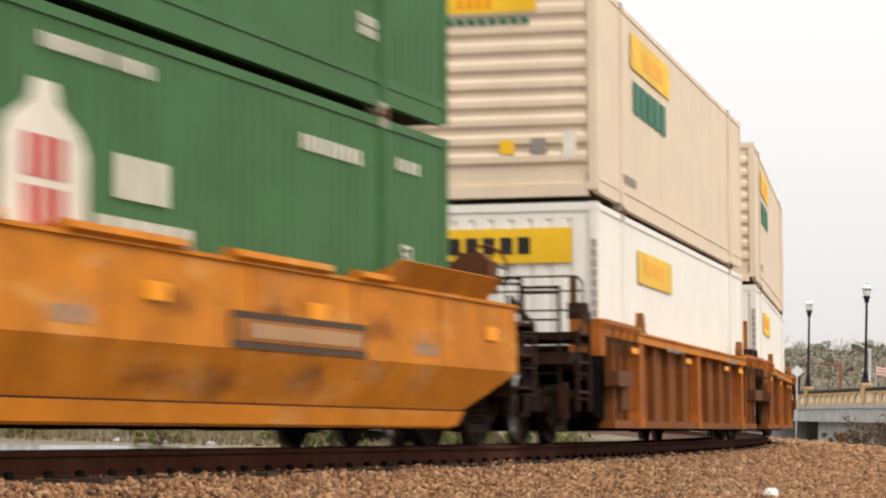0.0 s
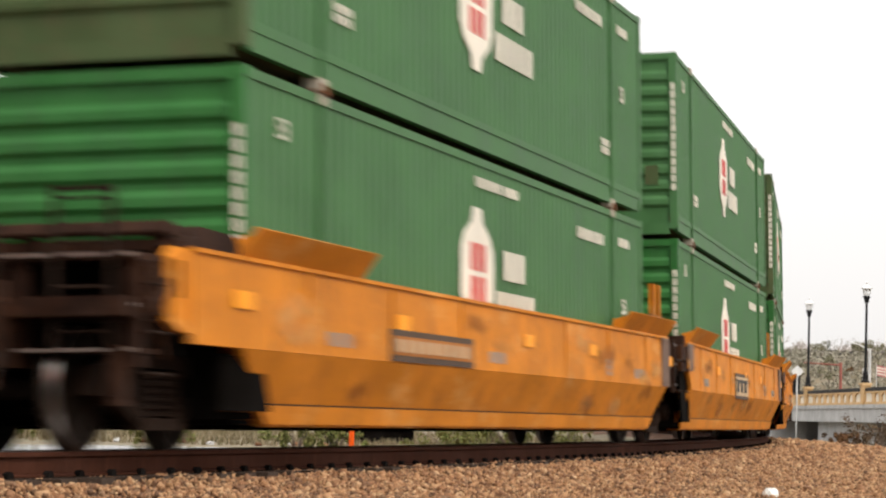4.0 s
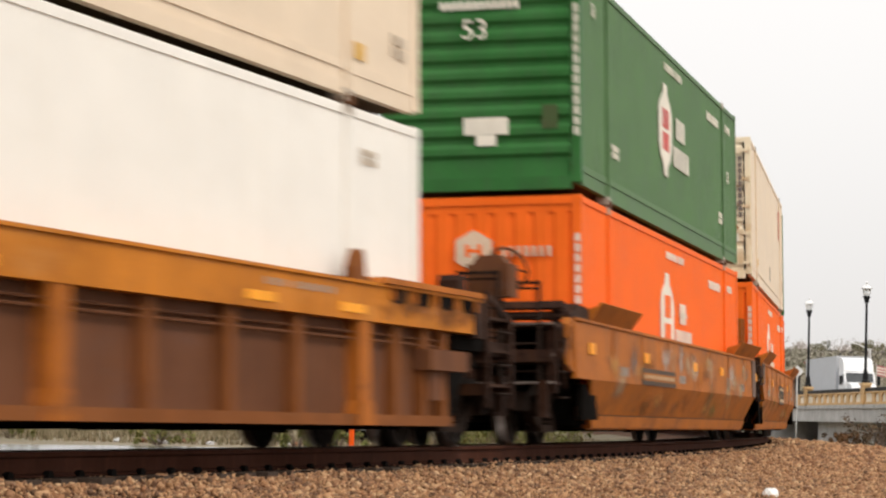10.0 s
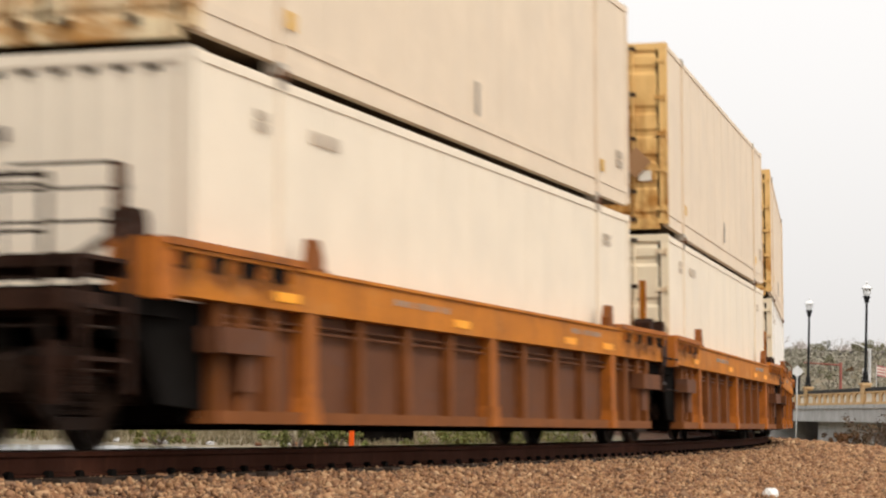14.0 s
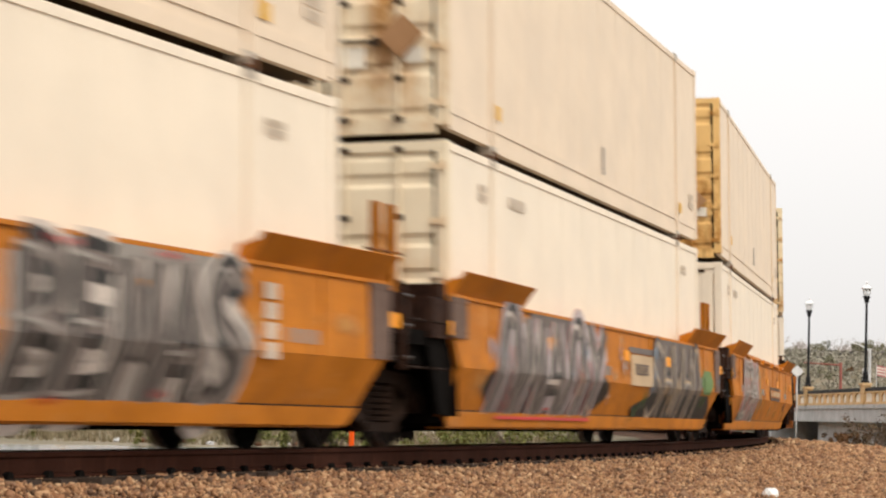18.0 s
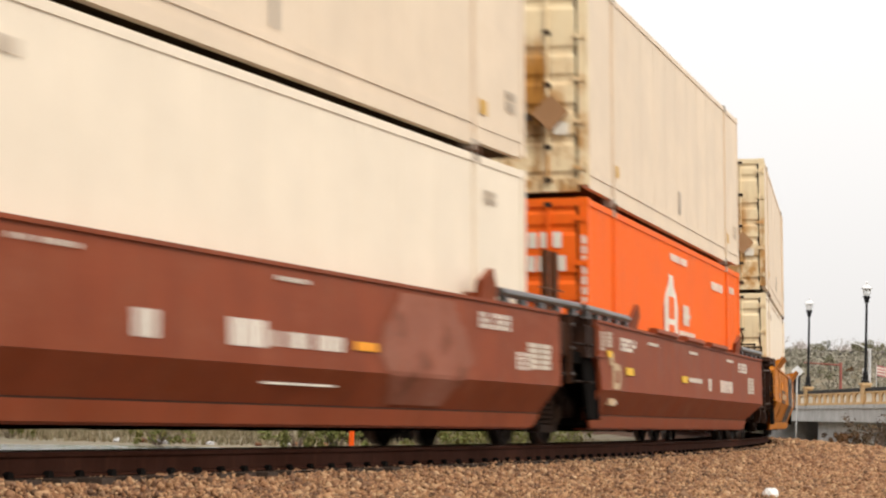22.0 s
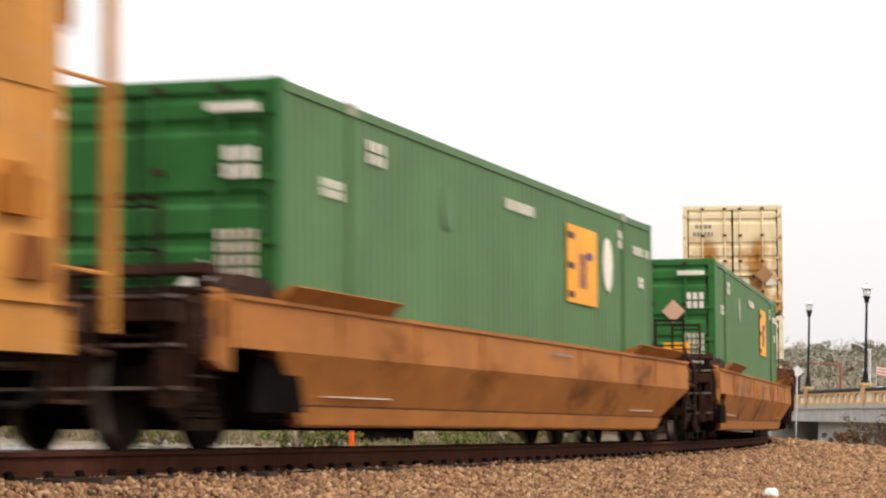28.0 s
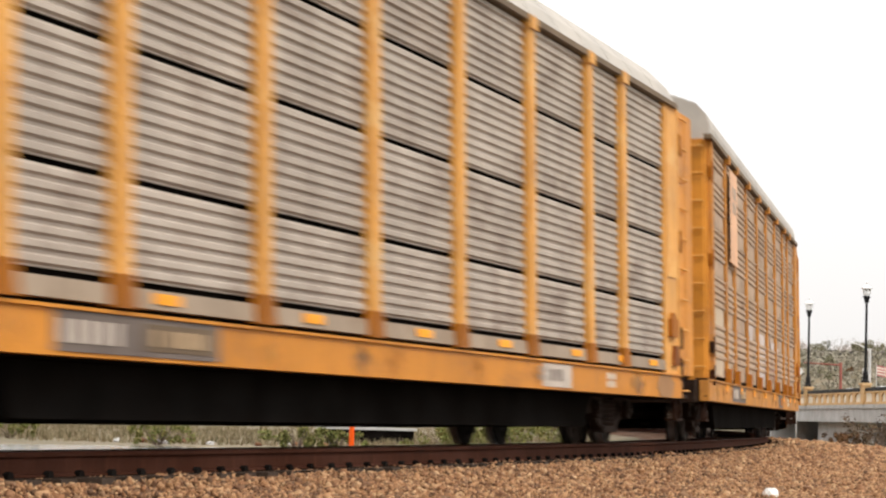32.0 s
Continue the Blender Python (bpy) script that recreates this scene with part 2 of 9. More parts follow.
GALV = surface("dull galvanised sheet", (0.43, 0.375, 0.325), 0.55, 0.1, scuff=(0.19, 0.14, 0.11), scuffs=0.6, dirt=(0.25, 0.19, 0.15), amount=0.8, streak=(0.15, 0.1, 0.07), streaks=0.6, patch=0.8)
GALV_B = surface("browned galvanised sheet", (0.44, 0.322, 0.233), 0.58, 0.1, scuff=(0.17, 0.108, 0.068), scuffs=0.85, dirt=(0.25, 0.165, 0.108), amount=0.85, streak=(0.2, 0.12, 0.07), streaks=0.6, patch=0.8)
ROOF_M = surface("pale roof sheet", (0.42, 0.39, 0.35), 0.5, 0.3, dirt=(0.4, 0.35, 0.3), amount=0.5)
BAND = surface("grey-brown splash band", (0.3, 0.235, 0.175), 0.6, dirt=(0.19, 0.13, 0.085), amount=0.7, streak=(0.14, 0.09, 0.055), streaks=0.5)
SEAL = surface("brown-grey sill paint", (0.16, 0.115, 0.075), 0.6, dirt=(0.10, 0.07, 0.045), amount=0.6)
AMBER_D = surface("deep amber end paint", (0.31, 0.105, 0.008), 0.55, dirt=(0.2, 0.07, 0.012), amount=0.6, streak=(0.16, 0.06, 0.015), streaks=0.5, rust=RUST, rusty=0.3)
AMBER_W = surface("weathered dull amber paint", (0.52, 0.23, 0.05), 0.6, scuff=(0.45, 0.28, 0.17), scuffs=0.7, dirt=(0.3, 0.13, 0.045), amount=0.8, streak=(0.2, 0.085, 0.03), streaks=0.7, rust=RUST, rusty=0.5)
AMBER_P = surface("pale sun-bleached amber paint", (0.66, 0.33, 0.085), 0.5, scuff=(0.7, 0.46, 0.2), scuffs=0.5, dirt=(0.45, 0.19, 0.04), amount=0.6, streak=(0.36, 0.15, 0.035), streaks=0.45, rust=RUST, rusty=0.3)
AMBER = surface("amber yellow rack paint", (0.56, 0.225, 0.03), 0.5, scuff=(0.3, 0.13, 0.04), scuffs=0.45, dirt=(0.4, 0.155, 0.025), amount=0.6, streak=(0.3, 0.12, 0.03), streaks=0.45, rust=RUST, rusty=0.3)
END_BR = surface("rusty brown end ironwork", (0.03, 0.0125, 0.007), 0.6, dirt=(0.005, 0.003, 0.0025), amount=0.95, streak=(0.13, 0.05, 0.02), streaks=0.5, spec=0.05, patch=2.6, scuff=(0.015, 0.008, 0.006), scuffs=0.7)
GREY_P = surface("worn grey-brown end panel", (0.15, 0.098, 0.076), 0.6, dirt=(0.075, 0.042, 0.03), amount=0.8, streak=(0.1, 0.05, 0.028), streaks=0.6, scuff=(0.2, 0.15, 0.13), scuffs=0.6)
PIPE = surface("worn dark pipe steel", (0.05, 0.043, 0.04), 0.32, 0.0, dirt=(0.03, 0.02, 0.014), amount=0.6, spec=0.6)
EDGE = surface("tread edge worn bright", (0.3, 0.25, 0.22), 0.4, 0.5, dirt=(0.1, 0.06, 0.04), amount=0.7)
CAST = surface("worn corner casting", (0.42, 0.37, 0.31), 0.6, dirt=(0.2, 0.11, 0.055), amount=0.8, rust=RUST, rusty=0.8)
LOCK = surface("rusty twist lock", (0.13, 0.055, 0.024), 0.7, dirt=(0.05, 0.026, 0.015), amount=0.7)
TICKET = surface("dull ochre sticker", (0.62, 0.36, 0.07), 0.5, bump=0)
RUST_P = surface("rusted orange wagon panel", (0.205, 0.068, 0.016), 0.65, dirt=(0.13, 0.045, 0.014), amount=0.85, streak=(0.09, 0.035, 0.014), streaks=0.5)
RUBBED = surface("rubbed-out pinkish paint", (0.3, 0.11, 0.068), 0.6, dirt=(0.23, 0.07, 0.035), amount=0.8, scuff=(0.36, 0.2, 0.15), scuffs=0.5)
# decals
D_WHITE = surface("white lettering paint", (0.74, 0.69, 0.6), 0.5, dirt=(0.58, 0.5, 0.4), amount=0.35, bump=0)
D_RED = surface("red decal", (0.5, 0.035, 0.03), 0.45, bump=0)
D_YEL = surface("yellow decal", (0.85, 0.52, 0.03), 0.45, bump=0)
D_ORG = surface("orange decal", (0.9, 0.36, 0.02), 0.45, bump=0)
D_BLK = surface("black decal", (0.03, 0.028, 0.026), 0.5, bump=0)
D_GRY = surface("grey decal", (0.3, 0.27, 0.24), 0.5, bump=0)
D_BLU = surface("dark blue decal", (0.03, 0.05, 0.2), 0.5, bump=0)
D_BEIGE = surface("beige spray paint", (0.5, 0.36, 0.22), 0.55, bump=0)
D_SMOKE = surface("smoky grey spray paint", (0.16, 0.13, 0.115), 0.55, dirt=(0.09, 0.07, 0.06), amount=0.7, bump=0)
D_KHAKI = surface("khaki spray paint", (0.27, 0.172, 0.07), 0.55, dirt=(0.17, 0.09, 0.04), amount=0.7, bump=0)
D_FAINT = surface("faint grey stencil paint", (0.56, 0.48, 0.39), 0.55, dirt=(0.4, 0.33, 0.26), amount=0.5, bump=0)
D_SKY = surface("light blue spray paint", (0.25, 0.34, 0.43), 0.5, dirt=(0.3, 0.3, 0.3), amount=0.5, bump=0)
D_GRN = surface("dark green decal", (0.03, 0.16, 0.1), 0.5, bump=0)
D_LIME = surface("green spray paint", (0.13, 0.22, 0.075), 0.5, dirt=(0.1, 0.12, 0.05), amount=0.5, bump=0)
D_MAUVE = surface("dusty pink spray paint", (0.44, 0.24, 0.21), 0.55, bump=0)
D_REFL = surface("orange reflector sheet", (0.88, 0.33, 0.008), 0.45, bump=0, spec=0.12, fade=0.03)
D_PALE = surface("pale spray paint", (0.55, 0.48, 0.42), 0.55, dirt=(0.36, 0.29, 0.23), amount=0.6, bump=0)
D_ROSE = surface("faded pink panel", (0.68, 0.4, 0.24), 0.5, bump=0)
D_RUSTY = surface("rusty placard holder", (0.36, 0.2, 0.1), 0.7)
D_PINK = surface("faded pink placard", (0.62, 0.38, 0.26), 0.5, bump=0)
D_TEAL = surface("teal spray paint", (0.1, 0.27, 0.2), 0.55, dirt=(0.2, 0.14, 0.06), amount=0.5, bump=0)
D_LILAC = surface("greyish lilac spray paint", (0.44, 0.37, 0.36), 0.5, dirt=(0.25, 0.2, 0.2), amount=0.6, bump=0)
D_PINKISH = surface("pinkish red spray paint", (0.5, 0.2, 0.17), 0.55, dirt=(0.4, 0.16, 0.08), amount=0.5, bump=0)
D_CHALK = surface("chalky worn lettering paint", (0.66, 0.5, 0.37), 0.6, dirt=(0.6, 0.25, 0.1), amount=0.6, bump=0)
D_CREAMY = surface("cream spray paint", (0.56, 0.45, 0.33), 0.6, dirt=(0.4, 0.33, 0.24), amount=0.7, bump=0)
D_CHALKY = surface("chalk white spray paint", (0.58, 0.51, 0.49), 0.6, dirt=(0.42, 0.34, 0.3), amount=0.7, bump=0)
D_PLUM = surface("dull purple decal", (0.2, 0.08, 0.1), 0.5, bump=0)
D_GRIME = surface("dark grime smudge", (0.26, 0.1, 0.028), 0.7, dirt=(0.36, 0.14, 0.035), amount=0.8, bump=0)
D_SMUDGE = surface("faded violet-grey smudge", (0.3, 0.17, 0.115), 0.7, dirt=(0.4, 0.16, 0.05), amount=0.8, bump=0)
D_SCUFF = surface("pale scuffed paint", (0.62, 0.33, 0.11), 0.65, dirt=(0.5, 0.2, 0.03), amount=0.8, bump=0)
D_FRAME = surface("dull dark frame paint", (0.075, 0.05, 0.038), 0.6, dirt=(0.16, 0.08, 0.03), amount=0.6, bump=0)
D_SAGE = surface("faded sage badge paint", (0.3, 0.33, 0.24), 0.55, dirt=(0.12, 0.2, 0.11), amount=0.6, bump=0)

# ---------------------------------------------------------------- mesh helpers
def box(bm, x0, x1, y0, y1, z0, z1):
    v = [bm.verts.new((x, y, z)) for x in (x0, x1) for y in (y0, y1) for z in (z0, z1)]
    for f in ((0, 1, 3, 2), (4, 6, 7, 5), (0, 4, 5, 1), (2, 3, 7, 6), (0, 2, 6, 4), (1, 5, 7, 3)):
        bm.faces.new([v[i] for i in f])


def prism(bm, pts, axis, a, b):
    """A polygon given in the two other axes, drawn out along axis from a to b."""
    def put(p, w):
        return {"x": (w, p[0], p[1]), "y": (p[0], w, p[1]), "z": (p[0], p[1], w)}[axis]
    lo = [bm.verts.new(put(p, a)) for p in pts]
    hi = [bm.verts.new(put(p, b)) for p in pts]
    k = len(pts)
    bm.faces.new(lo)
    bm.faces.new(hi[::-1])
    for i in range(k):
        bm.faces.new((lo[i], hi[i], hi[(i + 1) % k], lo[(i + 1) % k]))


def tube(bm, p, q, r, k=8, r2=None):
    p, q = Vector(p), Vector(q)
    d = (q - p).normalized()
    u = d.orthogonal().normalized()
    w = d.cross(u)
    r2 = r if r2 is None else r2
    lo, hi = [], []
    for i in range(k):
        a = 2 * math.pi * i / k
        o = u * math.cos(a) + w * math.sin(a)
        lo.append(bm.verts.new(p + o * r))
        hi.append(bm.verts.new(q + o * r2))
    bm.faces.new(lo[::-1])
    bm.faces.new(hi)
    for i in range(k):
        bm.faces.new((lo[i], lo[(i + 1) % k], hi[(i + 1) % k], hi[i]))


def ring(bm, centre, axis, r, t, k=20, m=6):
    """A torus: the rim of a hand wheel or a loop."""
    c = Vector(centre)
    d = Vector(axis).normalized()
    u = d.orthogonal().normalized()
    w = d.cross(u)
    rows = []
    for i in range(k):
        a = 2 * math.pi * i / k
        o = u * math.cos(a) + w * math.sin(a)
        rows.append([bm.verts.new(c + o * (r + t * math.cos(2 * math.pi * j / m)) + d * t * math.sin(2 * math.pi * j / m)) for j in range(m)])
    for i in range(k):
        for j in range(m):
            bm.faces.new((rows[i][j], rows[(i + 1) % k][j], rows[(i + 1) % k][(j + 1) % m], rows[i][(j + 1) % m]))


def lathe(bm, prof, k=24, axis="y"):
    """A body of revolution from (radius, place on the axis) pairs."""
    rows = []
    for r, h in prof:
        row = []
        for i in range(k):
            a = 2 * math.pi * i / k
            c, s = r * math.cos(a), r * math.sin(a)
            row.append(bm.verts.new((c, h, s) if axis == "y" else (c, s, h)))
        rows.append(row)
    for p, q in zip(rows, rows[1:]):
        for i in range(k):
            bm.faces.new((p[i], p[(i + 1) % k], q[(i + 1) % k], q[i]))
    bm.faces.new(rows[0])
    bm.faces.new(rows[-1][::-1])


MESHES = {}


def mesh_of(key, build, material):
    """The mesh under that key, built on first use."""
    key = (key, material.name)
    if key not in MESHES:
        bm = bmesh.new()
        build(bm)
        bmesh.ops.recalc_face_normals(bm, faces=bm.faces)
        me = bpy.data.meshes.new(key[0])
        bm.to_mesh(me)
        bm.free()
        me.materials.append(material)
        MESHES[key] = me
    return MESHES[key]


def shared(name, key, build, material, parent, label="", at_=None):
    ob = new(name, mesh_of(key, build, material))
    ob.parent = parent
    if at_ is not None:
        ob.matrix_basis = at_
    return tagged(ob, label)


def part(name, bm, material, parent=None, label=""):
    bmesh.ops.recalc_face_normals(bm, faces=bm.faces)
    me = bpy.data.meshes.new(name)
    bm.to_mesh(me)
    bm.free()
    me.materials.append(material)
    ob = new(name, me)
    ob.parent = parent
    return tagged(ob, label)


def plate(parent, name, x0, x1, z0, z1, y, material, label="", thick=0.006):
    """A flat decal on a side that faces the camera's side of the train (minus y)."""
    bm = bmesh.new()
    box(bm, x0, x1, y - thick, y, z0, z1)
    return part(name, bm, material, parent, label)


MOVERS = []  # (thing, place in the train, half of its bogie distance, lift above the rails)
AXLES = []   # (wheelset, its place in its parent, place of the vehicle in the train)

# ---------------------------------------------------------------- containers
CL, CH, CW = 16.154, 2.896, 2.591
HX, HY = CL / 2, CW / 2
POST = 6.096


def ribbed(bm, x0, x1, z0, z1, y, pitch, depth, flat=0.42):
    """A wall skin along x with upright ribs, and its back sheet."""
    k = max(1, round((x1 - x0) / pitch))
    p = (x1 - x0) / k
    pts = []
    for i in range(k):
        a = x0 + i * p
        pts += [(a, 0.0), (a + p * flat, 0.0), (a + p * (flat + 0.12), depth), (a + p * 0.88, depth)]
    pts.append((x1, 0.0))
    sgn = 1 if y < 0 else -1
    lo = [bm.verts.new((x, y + sgn * d, z0)) for x, d in pts]
    hi = [bm.verts.new((x, y + sgn * d, z1)) for x, d in pts]
    for i in range(len(pts) - 1):
        bm.faces.new((lo[i], lo[i + 1], hi[i + 1], hi[i]))
    a, b, c, d = (bm.verts.new(v) for v in ((x0, y + sgn * 0.05, z0), (x1, y + sgn * 0.05, z0), (x1, y + sgn * 0.05, z1), (x0, y + sgn * 0.05, z1)))
    bm.faces.new((a, d, c, b))


WALLS = ((-7.93, -POST - 0.08), (-POST + 0.08, POST - 0.08), (POST + 0.08, 7.93))


def wall_seam(bm):
    """A narrow raised seam of a smooth wall, on the minus-y side."""
    y = -HY + 0.012
    box(bm, -0.006, 0.006, y - 0.0025, y, 0.36, 2.79)


def side_wall(side, smooth, x0, x1):
    y = side * (HY - 0.012)

    def build(bm):
        if smooth:
            box(bm, x0, x1, min(y, y - side * 0.03), max(y, y - side * 0.03), 0.36, 2.79)
        else:
            ribbed(bm, x0, x1, 0.36, 2.79, y, 0.225, 0.011)
    return build


def bottom_rail(side, k):
    """The bottom rail: a channel between the posts (k = 0), a shallower angle beyond them (k = -1, 1)."""
    def build(bm):
        i, o = side * (HY - 0.09), side * HY
        if k == 0:
            e = side * (HY - 0.014)
            prism(bm, [(i, 0.055), (o, 0.055), (o, 0.19), (e, 0.19), (e, 0.285), (o, 0.285), (o, 0.36), (i, 0.36)], "x", -POST + 0.09, POST - 0.09)
        else:
            e = side * (HY - 0.01)
            x0, x1 = sorted((k * (POST + 0.09), k * 7.93))
            prism(bm, [(i, 0.1), (e, 0.1), (e, 0.27), (o, 0.27), (o, 0.36), (i, 0.36)], "x", x0, x1)
    return build


def top_rail(side):
    def build(bm):
        a, b = sorted((side * (HY - 0.07), side * (HY + 0.001)))
        box(bm, -HX + 0.02, HX - 0.02, a, b, 2.79, 2.865)
        a, b = sorted((side * (HY - 0.06), side * (HY - 0.012)))
        box(bm, -HX + 0.05, HX - 0.05, a, b, 2.865, 2.88)
    return build


def side_post(bm):
    box(bm, -0.075, 0.075, -0.05, 0.012, 0.11, 2.80)
    box(bm, -0.035, 0.035, 0.012, 0.02, 0.13, 2.8)


def casting(bm):
    """A stacking block with its slot, at the foot or head of a post; z from its own base."""
    box(bm, -0.10, 0.10, -0.14, 0.016, 0.0, 0.11)
    box(bm, -0.03, 0.03, 0.016, 0.02, 0.03, 0.08)


def twist_lock(bm):
    """The lock between two stacked posts."""
    box(bm, -0.11, 0.11, -0.15, 0.03, -0.02, 0.0)
    box(bm, -0.05, 0.05, 0.0, 0.045, -0.035, 0.05)


def corner_post(bm):
    box(bm, -0.14, 0.0, -0.12, 0.0, 0.15, 2.885)
    box(bm, -0.15, 0.004, -0.13, 0.004, 0.13, 0.24)
    box(bm, -0.15, 0.004, -0.13, 0.004, 2.80, 2.89)


def core_body(bm):
    box(bm, -HX + 0.05, HX - 0.06, -HY + 0.05, HY - 0.05, 0.37, 2.85)


def floor_frame(bm):
    box(bm, -HX + 0.05, HX - 0.06, -HY + 0.1, HY - 0.1, 0.12, 0.37)


def roof_sheet(bm):
    ribs = 30
    for i in range(ribs):
        x = -7.9 + i * 15.8 / ribs
        box(bm, x, x + 0.33, -HY + 0.07, HY - 0.07, 2.85, 2.877)


def door_leaf(side):
    """One leaf, with pressed-in bands, seen from behind the container."""
    def build(bm):
        y0, y1 = sorted((side * 0.025, side * (HY - 0.14)))
        x = -HX
        zs = [0.24, 0.72, 1.12, 1.50, 1.86, 2.48, 2.76]
        pts = [(x + 0.07, 2.78), (x + 0.07, 0.2), (x + 0.034, 0.2)]
        for a, b in zip(zs, zs[1:]):
            pts += [(x + 0.034, a + 0.03), (x + 0.006, a + 0.08), (x + 0.006, b - 0.08), (x + 0.034, b - 0.03)]
        pts.append((x + 0.034, 2.78))
        prism(bm, pts, "y", y0, y1)
    return build


def lock_rod(bm):
    tube(bm, (-HX - 0.022, 0, 0.17), (-HX - 0.022, 0, 2.83), 0.019, 8)


def rod_bracket(bm):
    box(bm, -HX - 0.042, -HX + 0.01, -0.045, 0.045, -0.03, 0.03)


def lock_handle(bm):
    box(bm, -HX - 0.05, -HX - 0.035, -0.02, 0.36, 1.0, 1.035)
    box(bm, -HX - 0.05, -HX + 0.01, 0.3, 0.37, 0.97, 1.06)


def hinge(bm):
    box(bm, -HX - 0.018, -HX + 0.02, -0.08, 0.08, -0.03, 0.03)
    tube(bm, (-HX - 0.016, 0.07, -0.05), (-HX - 0.016, 0.07, 0.05), 0.018, 8)


def end_header(bm):
    box(bm, -HX + 0.0, -HX + 0.1, -HY + 0.13, HY - 0.13, 2.78, 2.885)


def end_threshold(bm):
    box(bm, -HX + 0.0, -HX + 0.1, -HY + 0.13, HY - 0.13, 0.05, 0.21)


def end_flat_ribs(bm):
    """Level pressings across a blind end."""
    x = -HX
    pts = [(x + 0.07, 2.79), (x + 0.07, 0.2), (x + 0.045, 0.2)]
    for i in range(9):
        a = 0.46 + i * 0.245
        pts += [(x + 0.045, a), (x + 0.003, a + 0.05), (x + 0.003, a + 0.13), (x + 0.045, a + 0.19)]
    pts.append((x + 0.045, 2.79))
    prism(bm, pts, "y", -HY + 0.14, HY - 0.14)


def end_shallow_ribs(bm):
    end_upright_ribs(bm, 0.009)


def end_upright_ribs(bm, deep=0.024):
    """Upright pressings across a blind end, under a plain top band."""
    x = -HX
    k = 9
    w = (CW - 0.28) / k
    pts = [(x + 0.07, HY - 0.13), (x + 0.07, -HY + 0.13), (x + 0.05, -HY + 0.13)]
    for i in range(k):
        a = -HY + 0.14 + i * w
        pts += [(x + 0.018 + deep, a + w * 0.08), (x + 0.018, a + w * 0.22), (x + 0.018, a + w * 0.76), (x + 0.018 + deep, a + w * 0.9)]
    pts.append((x + 0.05, HY - 0.13))
    prism(bm, pts, "z", 0.2, 2.68)
    box(bm, x + 0.02, x + 0.07, -HY + 0.13, HY - 0.13, 2.68, 2.79)


def container(label, paint, end, end_paint=None, smooth=False, stacked=False):
    """A 53-foot container: frame, walls, roof and its trailing end ('doors', 'level' or 'upright' pressings)."""
    ob = tagged(new("shipping_container"), label, "shipping container", "containers on the train")
    ep = end_paint or paint
    shared("body", "core", core_body, paint, ob)
    shared("floor_frame", "floorf", floor_frame, UNDER, ob, "dirty brown floor frame")
    shared("roof", "roof", roof_sheet, paint, ob)
    for side in (-1, 1):
        for i, (x0, x1) in enumerate(WALLS):
            w = shared("side_wall", f"wall{side}{smooth}{i}", side_wall(side, smooth, x0, x1), paint, ob)
            if smooth and side < 0:
                k = round((x1 - x0) / 1.22)
                for j in range(1, k):
                    shared("wall_seam", "wseam", wall_seam, paint, w, at_=Matrix.Translation((x0 + (x1 - x0) * j / k, 0, 0)))
        for k in (-1, 0, 1):
            shared("bottom_rail", f"brail{side}{k}", bottom_rail(side, k), paint, ob)
        shared("top_rail", f"trail{side}", top_rail(side), paint, ob)
        turn = Matrix.Rotation(math.pi, 4, "Z") if side < 0 else Matrix.Identity(4)
        for x in (-POST, POST):
            post = Matrix.Translation((x, side * HY, 0)) @ turn
            sp = shared("side_post", "spost", side_post, paint, ob, at_=post)
            shared("foot_casting", "casting", casting, CAST if stacked else paint, sp, "worn rusty stacking block" if stacked else "")
            shared("head_casting", "casting", casting, CAST, sp, "worn pale stacking block", Matrix.Translation((0, 0, CH - 0.111)))
            if stacked:
                shared("twist_lock", "tlock", twist_lock, LOCK, sp, "rusty twist lock")
        for x in (-HX, HX):
            flip = Matrix.Diagonal((1 if x > 0 else -1, side, 1, 1))
            shared("corner_post", "cpost", corner_post, ep if x < 0 else paint, ob, at_=Matrix.Translation((x, side * HY, 0)) @ flip)
    shared("end_header", "eheader", end_header, ep, ob)
    shared("end_threshold", "ethresh", end_threshold, ep, ob)
    shared("front_wall", "up_ribs", end_upright_ribs, paint, ob, at_=Matrix.Rotation(math.pi, 4, "Z"))
    if end == "doors":
        for y in (-HY + 0.135, 0.0, HY - 0.135):
            shared("door_seal", "seal", lambda bm: box(bm, -HX + 0.006, -HX + 0.06, -0.02, 0.02, 0.2, 2.78), GASKET_SHADE, ob, "dark rubber door seal", Matrix.Translation((0, y, 0)))
        for side in (-1, 1):
            d = shared("door", f"leaf{side}", door_leaf(side), ep, ob)
            for y in (0.2, 0.78):
                shared("lock_rod", "rod", lock_rod, ep, d, at_=Matrix.Translation((0, side * y, 0)))
                for z in (0.2, 0.62, 1.42, 2.1, 2.8):
                    shared("rod_bracket", "rbracket", rod_bracket, STEEL_D, d, at_=Matrix.Translation((0, side * y, z)))
            shared("handle", "handle", lock_handle, STEEL_D, d, at_=Matrix.Diagonal((1, side, 1, 1)) @ Matrix.Translation((0, 0.2, 0)))
            for z in (0.36, 0.95, 1.5, 2.05, 2.62):
                shared("hinge", "hinge", hinge, ep, d, at_=Matrix.Translation((0, side * (HY - 0.10), z)) @ Matrix.Diagonal((1, side, 1, 1)))
    elif end == "level":
        shared("end_wall", "lv_ribs", end_flat_ribs, ep, ob)
    else:
        shared("end_wall", f"up_ribs{smooth}", end_shallow_ribs if smooth else end_upright_ribs, ep, ob)
    return ob


NEAR = -HY - 0.006  # where decals lie on the side that shows


